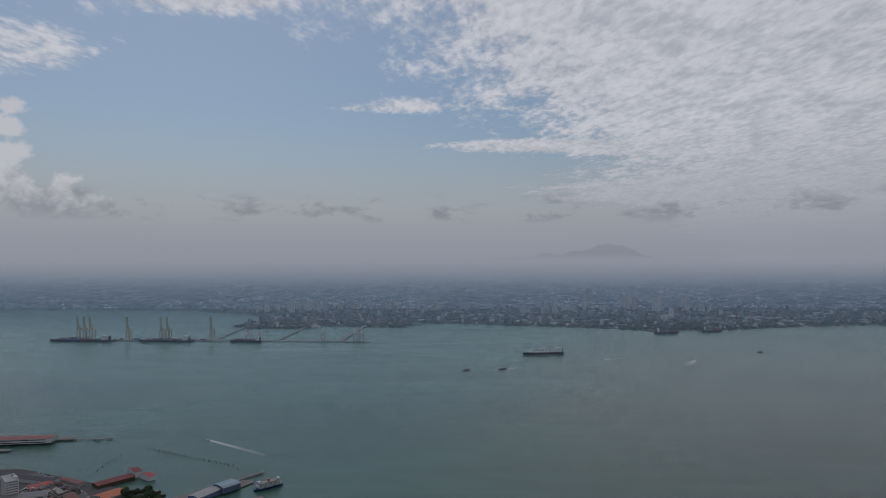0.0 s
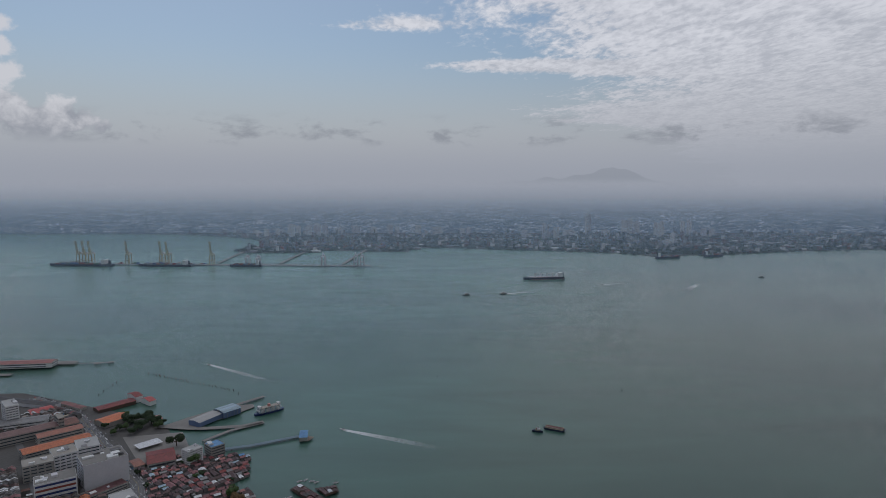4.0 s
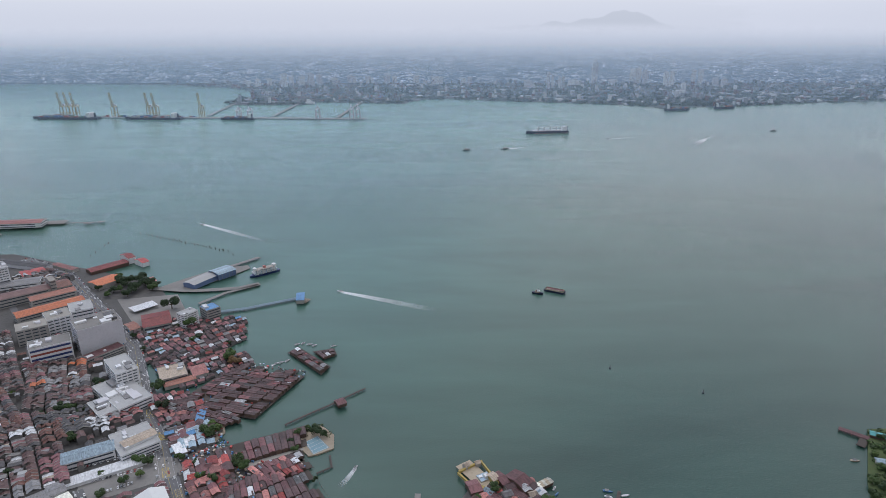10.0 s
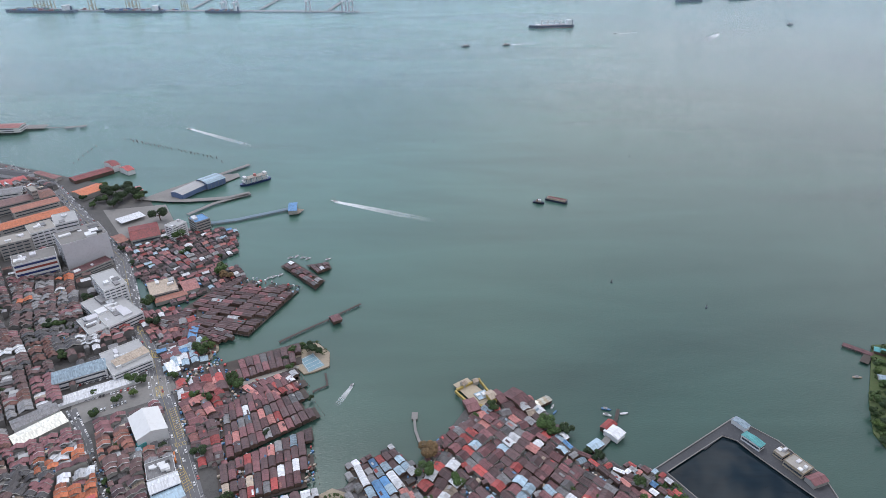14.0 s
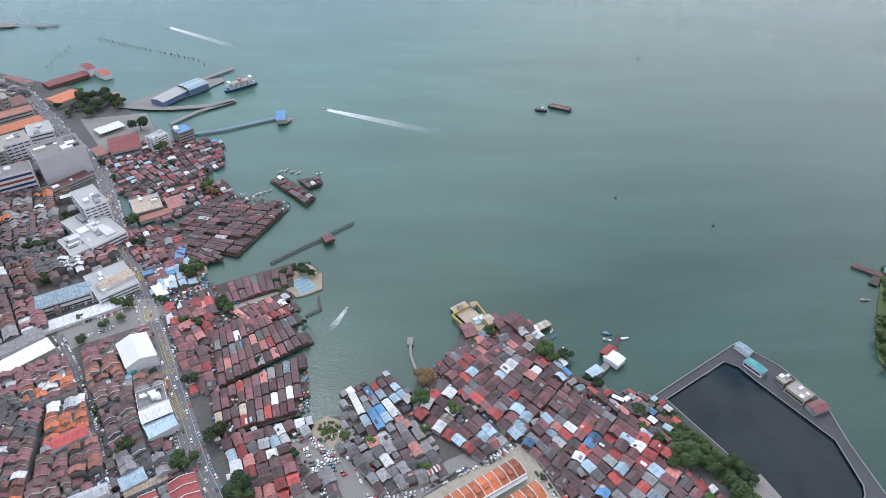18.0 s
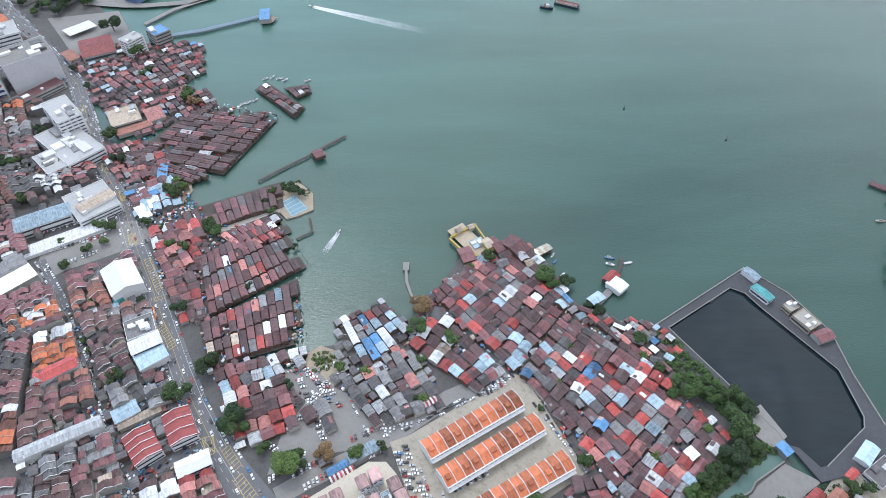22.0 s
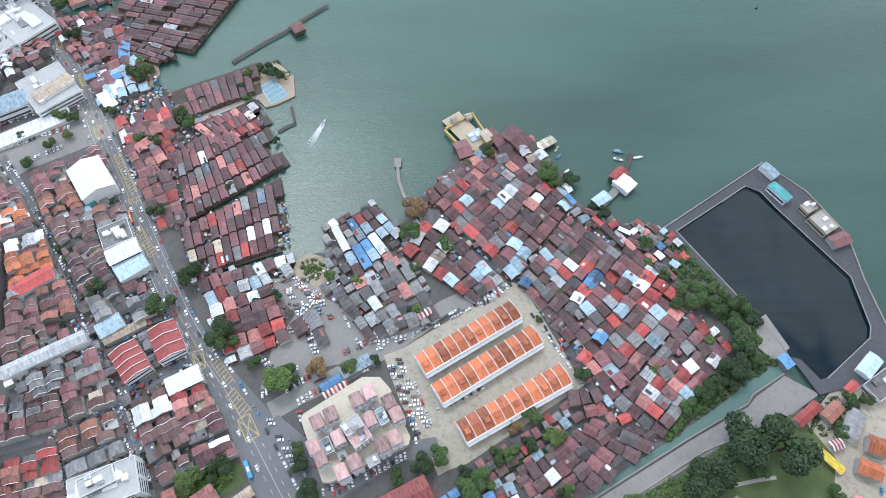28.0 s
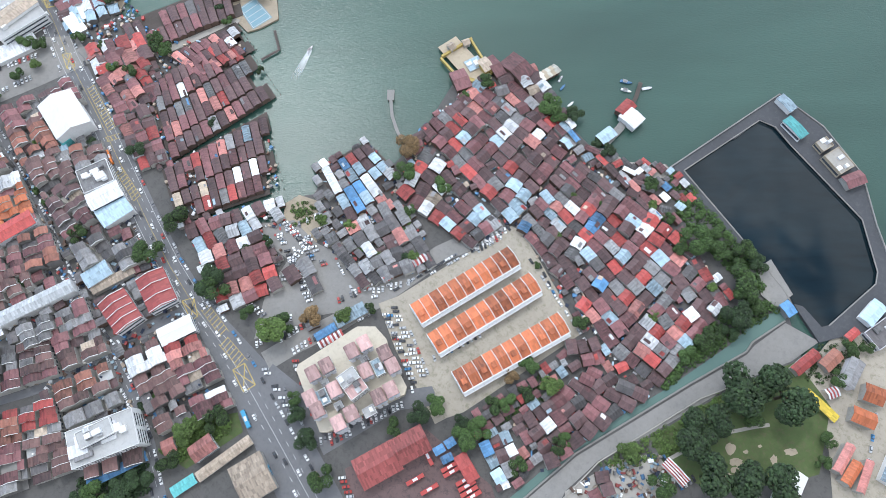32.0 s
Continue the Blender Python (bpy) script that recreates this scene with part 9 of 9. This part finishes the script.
shrubs(((-149.9, 660.2), (-147.0, 674.9), (-129.4, 681.5), (-112.6, 663.1), (-113.5, 653.2), (-128.7, 666.6), (-142.6, 660.1)), 70, 0.8, 2, LEAF, "scrub round a ball court", 9)
shrubs(((41.2, 333.8), (55.9, 347.3), (78.1, 361.1), (86.3, 350.3), (65.9, 336.8), (48.0, 330.3)), 80, 1.2, 2.6, LEAF, "green bushes behind terraced houses", 10)
yard_clutter(((-0.6, 538.7), (46.5, 584.4), (107.5, 520.7), (149.0, 508.7), (205.3, 411.3), (148.4, 349.4), (73.9, 300.3), (55.2, 333.6), (114.7, 367.7), (67.5, 461.9), (33.9, 445.8), (-16.5, 486.7)), 1700, 1.2, 1, "crates, tanks and carts between village houses")
yard_clutter(((-73.2, 507.5), (-37.5, 529.9), (-14.7, 502.1), (10.7, 433.9), (-38.3, 418.8), (-70.4, 455.6)), 350, 1.2, 2, "crates, tanks and carts between village houses")
yard_clutter(((-164.5, 466.2), (-95.8, 485.7), (-92.6, 468.5), (-91.0, 419.6), (-130.3, 400.9), (-150.4, 445.3)), 260, 1.2, 3, "crates and tanks round village houses")
yard_clutter(((-308.1, 497.7), (-284.6, 557.4), (-230.0, 530.5), (-186.0, 453.2), (-117.1, 343.0), (-143.6, 329.8), (-173.9, 323.5), (-225.0, 337.7), (-285.9, 403.3)), 1300, 1.2, 4, "crates and tanks in back yards of shophouses")
yard_clutter(((-307.3, 710.4), (-260.6, 695.6), (-199.1, 622.6), (-127.0, 612.5), (-164.1, 580.7), (-178.4, 511.8), (-224.8, 548.4)), 650, 2.05, 5, "crates and tanks on jetty walkways")
yard_clutter(((-323.5, 713.6), (-258.2, 818.3), (-167.4, 790.5), (-206.4, 690.7)), 260, 2.05, 6, "crates and tanks on jetty walkways")
yard_clutter(((-182.1, 509.2), (-113.2, 553.3), (-97.6, 494.5), (-165.7, 468.8)), 260, 2.05, 7, "crates and tanks on jetty walkways")
yard_clutter(((86.7, 290.6), (119.0, 307.7), (147.0, 312.2), (155.0, 295.9), (132.7, 280.6)), 160, 1.33, 8, "rubble and scrap on pale ground")
VILLAGE = ((-0.6, 538.7), (46.5, 584.4), (107.5, 520.7), (149.0, 508.7), (205.3, 411.3), (148.4, 349.4), (73.9, 300.3), (55.2, 333.6), (114.7, 367.7), (67.5, 461.9), (33.9, 445.8), (-16.5, 486.7))
infill(VILLAGE, 5200, (3.6, 8.5), "mixed", 31, 21)
infill(((30, 336), (62, 352), (100, 378), (122, 374), (110, 362), (76, 300), (46, 292), (36, 316)), 1100, (3.6, 8), "mixed", 31, 29)
infill(((126, 522), (150, 509), (178, 507), (192, 482), (172, 466), (140, 502)), 500, (3.6, 7.5), "mixed", 38, 30)
infill(((-73.2, 507.5), (-37.5, 529.9), (-14.7, 502.1), (10.7, 433.9), (-38.3, 418.8), (-70.4, 455.6)), 900, (4, 8), "grey", 35, 22)
infill(((-164.5, 466.2), (-95.8, 485.7), (-92.6, 468.5), (-91.0, 419.6), (-130.3, 400.9), (-150.4, 445.3)), 900, (4, 8), "white", 25, 23)
infill(((-308.1, 497.7), (-284.6, 557.4), (-230.0, 530.5), (-186.0, 453.2), (-117.1, 343.0), (-143.6, 329.8), (-173.9, 323.5), (-225.0, 337.7), (-285.9, 403.3)), 2600, (4.5, 10), "rear", 29, 24, tall=(3, 7))
infill(((-256.0, 614.0), (-199.0, 607.0), (-176.0, 512.0), (-198.0, 506.0), (-226.0, 551.0)), 900, (4, 8), "jetty", 28, 25)
infill(((-620, 720), (-430, 540), (-350, 560), (-290, 640), (-410, 800), (-560, 900)), 1500, (5, 13), "far", 33, 26, far=True, tall=(4, 9))
infill(BANK, 2600, (4.5, 10), "mixed", 40, 27, far=True)
infill(((-345, 735), (-300, 745), (-240, 690), (-235, 650), (-270, 628), (-300, 665)), 900, (4.5, 9), "red", 30, 28, far=True)
flush_far()
flush_cars()
BACK = 4965.0
FAR_GREEN = material("far_woods_and_roofs", (0.055, 0.07, 0.065), 0.95, vary=0.5, grain=0.02, big=0.004, stain=(0.2, 0.19, 0.18), stain_amount=0.6, bump=0)
slab("far_ground", FAR_SHORE + ((4600, BACK), (FAR_SHORE[0][0] - 300, BACK)), -3, 2, FAR_GREEN, "low far shore of woods and built-up land", "shore", "structure")


def distance_material():
    """Flat country painted as glow, haze included, thinning into the sky at eye level."""
    m = bpy.data.materials.new("hazy_distance")
    m.use_nodes = True
    t = m.node_tree
    t.nodes.remove(t.nodes["Principled BSDF"])
    co = t.nodes.new("ShaderNodeTexCoord").outputs["Object"]
    sep = t.nodes.new("ShaderNodeSeparateXYZ")
    t.links.new(co, sep.inputs[0])
    x, _, z = sep.outputs
    left = math_node(t, "MAXIMUM", math_node(t, "SUBTRACT", 410.0, z), 9.0)
    far = math_node(t, "DIVIDE", 410.0, left)
    v = math_node(t, "MULTIPLY", math_node(t, "LOGARITHM", far, math.e), 400.0)
    step = math_node(t, "MULTIPLY", math_node(t, "FLOOR", math_node(t, "DIVIDE", v, 70.0)), 70.0)
    comb = t.nodes.new("ShaderNodeCombineXYZ")
    links(t, (math_node(t, "MULTIPLY", x, math_node(t, "POWER", math.e, math_node(t, "DIVIDE", step, 400.0))), comb.inputs[0]), (v, comb.inputs[1]))
    uv = comb.outputs[0]
    wide = noise_node(t, mapping_node(t, uv, (0.005, 0.012, 1)), 1.0, 4, 0.65, 0.8)
    fine = noise_node(t, mapping_node(t, uv, (0.03, 0.09, 1)), 1.0, 4, 0.7)
    # roofs and walls, patch by patch, between woods
    pale, dark = None, None
    for sx, sy, lo in ((1 / 15, 1 / 9, 0.5), (1 / 34, 1 / 11, 0.62), (1 / 90, 1 / 13, 0.8)):
        vo = t.nodes.new("ShaderNodeTexVoronoi")
        vo.distance = "CHEBYCHEV"
        vo.inputs["Scale"].default_value, vo.inputs["Randomness"].default_value = 1.0, 0.95
        t.links.new(mapping_node(t, uv, (sx, sy, 1)), vo.inputs["Vector"])
        sc = t.nodes.new("ShaderNodeSeparateColor")
        t.links.new(vo.outputs["Color"], sc.inputs[0])
        core = math_node(t, "SUBTRACT", 1.0, ramp_node(t, vo.outputs["Distance"], 0.2, 0.5))
        one = math_node(t, "MULTIPLY", ramp_node(t, sc.outputs[0], lo, lo + 0.2), core)
        two = math_node(t, "MULTIPLY", math_node(t, "SUBTRACT", 1.0, ramp_node(t, sc.outputs[1], 0.15, 0.6)), core)
        pale = one if pale is None else math_node(t, "MAXIMUM", pale, one)
        dark = two if dark is None else math_node(t, "MAXIMUM", dark, two)
    built = ramp_node(t, wide, 0.4, 0.58)
    # haze put into the glowing colour: from deep blue to pale with height
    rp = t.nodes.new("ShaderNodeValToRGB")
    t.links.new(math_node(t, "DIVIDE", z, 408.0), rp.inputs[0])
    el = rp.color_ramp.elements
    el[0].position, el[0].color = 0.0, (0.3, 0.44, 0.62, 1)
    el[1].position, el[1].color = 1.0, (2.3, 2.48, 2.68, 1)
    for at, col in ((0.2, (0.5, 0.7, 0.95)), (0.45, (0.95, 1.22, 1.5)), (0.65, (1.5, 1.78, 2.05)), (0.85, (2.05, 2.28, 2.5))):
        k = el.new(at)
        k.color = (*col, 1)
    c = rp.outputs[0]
    # roofs and woods fade upwards as the painted haze thickens
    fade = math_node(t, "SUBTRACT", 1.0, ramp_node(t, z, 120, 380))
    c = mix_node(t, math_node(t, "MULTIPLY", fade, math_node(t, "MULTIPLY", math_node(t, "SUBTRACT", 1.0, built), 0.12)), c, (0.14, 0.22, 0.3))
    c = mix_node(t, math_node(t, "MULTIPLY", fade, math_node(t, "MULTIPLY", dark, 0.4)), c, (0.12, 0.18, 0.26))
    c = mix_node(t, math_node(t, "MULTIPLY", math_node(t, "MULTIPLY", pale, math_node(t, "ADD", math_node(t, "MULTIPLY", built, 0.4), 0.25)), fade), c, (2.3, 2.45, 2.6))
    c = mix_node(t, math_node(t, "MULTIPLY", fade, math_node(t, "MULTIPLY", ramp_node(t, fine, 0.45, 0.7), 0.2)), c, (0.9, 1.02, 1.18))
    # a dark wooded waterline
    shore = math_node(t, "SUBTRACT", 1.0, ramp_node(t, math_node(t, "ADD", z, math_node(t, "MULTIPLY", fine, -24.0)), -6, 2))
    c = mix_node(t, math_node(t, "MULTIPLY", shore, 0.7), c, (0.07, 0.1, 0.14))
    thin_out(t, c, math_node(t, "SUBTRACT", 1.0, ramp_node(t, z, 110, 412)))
    return m


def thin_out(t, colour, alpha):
    """Haze painted as glow of that colour, letting the sky through where alpha falls."""
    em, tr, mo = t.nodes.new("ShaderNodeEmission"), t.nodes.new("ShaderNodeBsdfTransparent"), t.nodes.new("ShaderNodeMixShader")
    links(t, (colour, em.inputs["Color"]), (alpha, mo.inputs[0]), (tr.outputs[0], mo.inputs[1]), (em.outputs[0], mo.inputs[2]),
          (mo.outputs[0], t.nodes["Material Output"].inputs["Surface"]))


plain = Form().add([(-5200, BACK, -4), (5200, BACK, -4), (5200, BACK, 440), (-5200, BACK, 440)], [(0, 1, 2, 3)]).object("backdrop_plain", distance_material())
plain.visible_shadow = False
tagged(plain, "glowing backdrop of flat built-up country with haze painted in", "distance", "", "structure")


def hill_material():
    m = bpy.data.materials.new("hazy_hill")
    m.use_nodes = True
    t = m.node_tree
    t.nodes.remove(t.nodes["Principled BSDF"])
    sep = t.nodes.new("ShaderNodeSeparateXYZ")
    t.links.new(t.nodes.new("ShaderNodeTexCoord").outputs["Object"], sep.inputs[0])
    # blue haze put into the hill's colour as glow, vanishing at its foot
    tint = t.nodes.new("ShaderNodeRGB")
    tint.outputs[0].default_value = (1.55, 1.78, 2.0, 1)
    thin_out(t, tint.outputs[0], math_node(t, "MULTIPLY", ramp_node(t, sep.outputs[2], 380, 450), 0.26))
    return m


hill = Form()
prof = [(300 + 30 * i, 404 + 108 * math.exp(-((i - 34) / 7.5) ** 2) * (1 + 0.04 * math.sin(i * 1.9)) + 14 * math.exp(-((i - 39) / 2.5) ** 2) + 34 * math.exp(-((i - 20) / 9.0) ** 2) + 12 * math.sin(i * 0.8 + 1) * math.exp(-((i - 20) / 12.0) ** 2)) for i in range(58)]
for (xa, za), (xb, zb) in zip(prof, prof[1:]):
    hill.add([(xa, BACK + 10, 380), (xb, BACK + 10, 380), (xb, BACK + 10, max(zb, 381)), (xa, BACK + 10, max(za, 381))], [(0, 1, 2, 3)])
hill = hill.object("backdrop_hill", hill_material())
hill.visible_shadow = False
tagged(hill, "faint hill with haze painted in as pale blue glow", "hill", "", "structure")


def haze_veil(y, density):
    """A translucent sheet added as haze across the strait, lit by the sky, clearing at the water and above eye level.
    """
    m = bpy.data.materials.new("haze")
    m.use_nodes = True
    t = m.node_tree
    t.nodes.remove(t.nodes["Principled BSDF"])
    co = t.nodes.new("ShaderNodeTexCoord").outputs["Object"]
    sep = t.nodes.new("ShaderNodeSeparateXYZ")
    t.links.new(co, sep.inputs[0])
    z = sep.outputs[2]
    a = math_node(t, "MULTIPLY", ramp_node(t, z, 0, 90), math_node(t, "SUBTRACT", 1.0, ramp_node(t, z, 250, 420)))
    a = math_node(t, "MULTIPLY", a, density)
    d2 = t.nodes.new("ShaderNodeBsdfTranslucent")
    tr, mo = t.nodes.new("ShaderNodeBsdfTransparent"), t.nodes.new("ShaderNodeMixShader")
    # the blue of distant haze is put into the sheet's colour
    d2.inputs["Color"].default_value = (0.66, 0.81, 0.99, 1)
    links(t, (a, mo.inputs[0]), (tr.outputs[0], mo.inputs[1]), (d2.outputs[0], mo.inputs[2]),
          (mo.outputs[0], t.nodes["Material Output"].inputs["Surface"]))
    ob = Form().add([(-y, y, 0.5), (y, y, 0.5), (y, y, 430), (-y, y, 430)], [(0, 1, 2, 3)]).object("backdrop_haze", m)
    ob.visible_shadow = False
    return tagged(ob, "translucent blue sheet added as haze over the strait", "haze", "", "structure")


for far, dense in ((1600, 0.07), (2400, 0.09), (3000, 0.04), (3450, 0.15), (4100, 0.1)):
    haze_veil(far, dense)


FAR_PALE = material("far_pale_walls", (0.58, 0.57, 0.56), 0.9, vary=0.4, grain=0.03, big=0.01, bump=0)
FAR_WOOD = material("far_woods", (0.03, 0.052, 0.042), 0.9, vary=0.4, grain=0.03, big=0.01, bump=0)
FAR_RED = material("far_red_roofs", (0.15, 0.08, 0.07), 0.9, vary=0.4, grain=0.03, big=0.01, bump=0)
FAR_GREY = material("far_grey_walls", (0.26, 0.26, 0.27), 0.9, vary=0.4, grain=0.03, big=0.01, bump=0)


# low buildings and woods across the far shore
def far_town():
    f, r = Form(), random.Random(3)
    for _ in range(3600):
        y = r.uniform(3560, 4955)
        x = r.uniform(-0.5, 0.75) * y
        if not inside(x, y, FAR_POLY):
            continue
        w, d = (r.uniform(7, 24), r.uniform(8, 26)) if r.random() < 0.86 else (r.uniform(35, 95), r.uniform(25, 60))
        h = 9 if w > 30 else r.choice((5, 6, 7, 8, 10, 12, 16, 22, 34))
        f.box(x, y, 1.5, x + w, y + d, 2 + h, r.choices(range(4), [2, 5, 2, 6])[0])
    ob = f.object("far_buildings", [FAR_PALE, FAR_GREY, FAR_RED, FAR_WOOD])
    tagged(ob, "low pale and reddish buildings scattered over the far shore", "buildings", "", "stuff")
    g = Form()
    for _ in range(6000):
        y = r.uniform(3560, 4955)
        x = r.uniform(-0.5, 0.75) * y
        if not inside(x, y, FAR_POLY):
            continue
        s, h = r.uniform(8, 30), r.uniform(6, 15)
        vs = [(x + s * math.cos(k * 1.05) * r.uniform(0.7, 1.2), y + s * 0.8 * math.sin(k * 1.05) * r.uniform(0.7, 1.2), 1.8) for k in range(6)]
        vs += [(x + 0.6 * s * math.cos(k * 1.05), y + 0.5 * s * math.sin(k * 1.05), h * r.uniform(0.7, 1.1)) for k in range(6)] + [(x, y, h * 1.15)]
        g.add(vs, [(k, (k + 1) % 6, 6 + (k + 1) % 6, 6 + k) for k in range(6)] + [(6 + k, 6 + (k + 1) % 6, 12) for k in range(6)])
    tagged(g.object("far_woods", FAR_WOOD), "dark clumps of trees along the far shore", "trees", "", "stuff")


FAR_POLY = list(FAR_SHORE + ((4600, BACK), (FAR_SHORE[0][0] - 300, BACK)))
far_town()
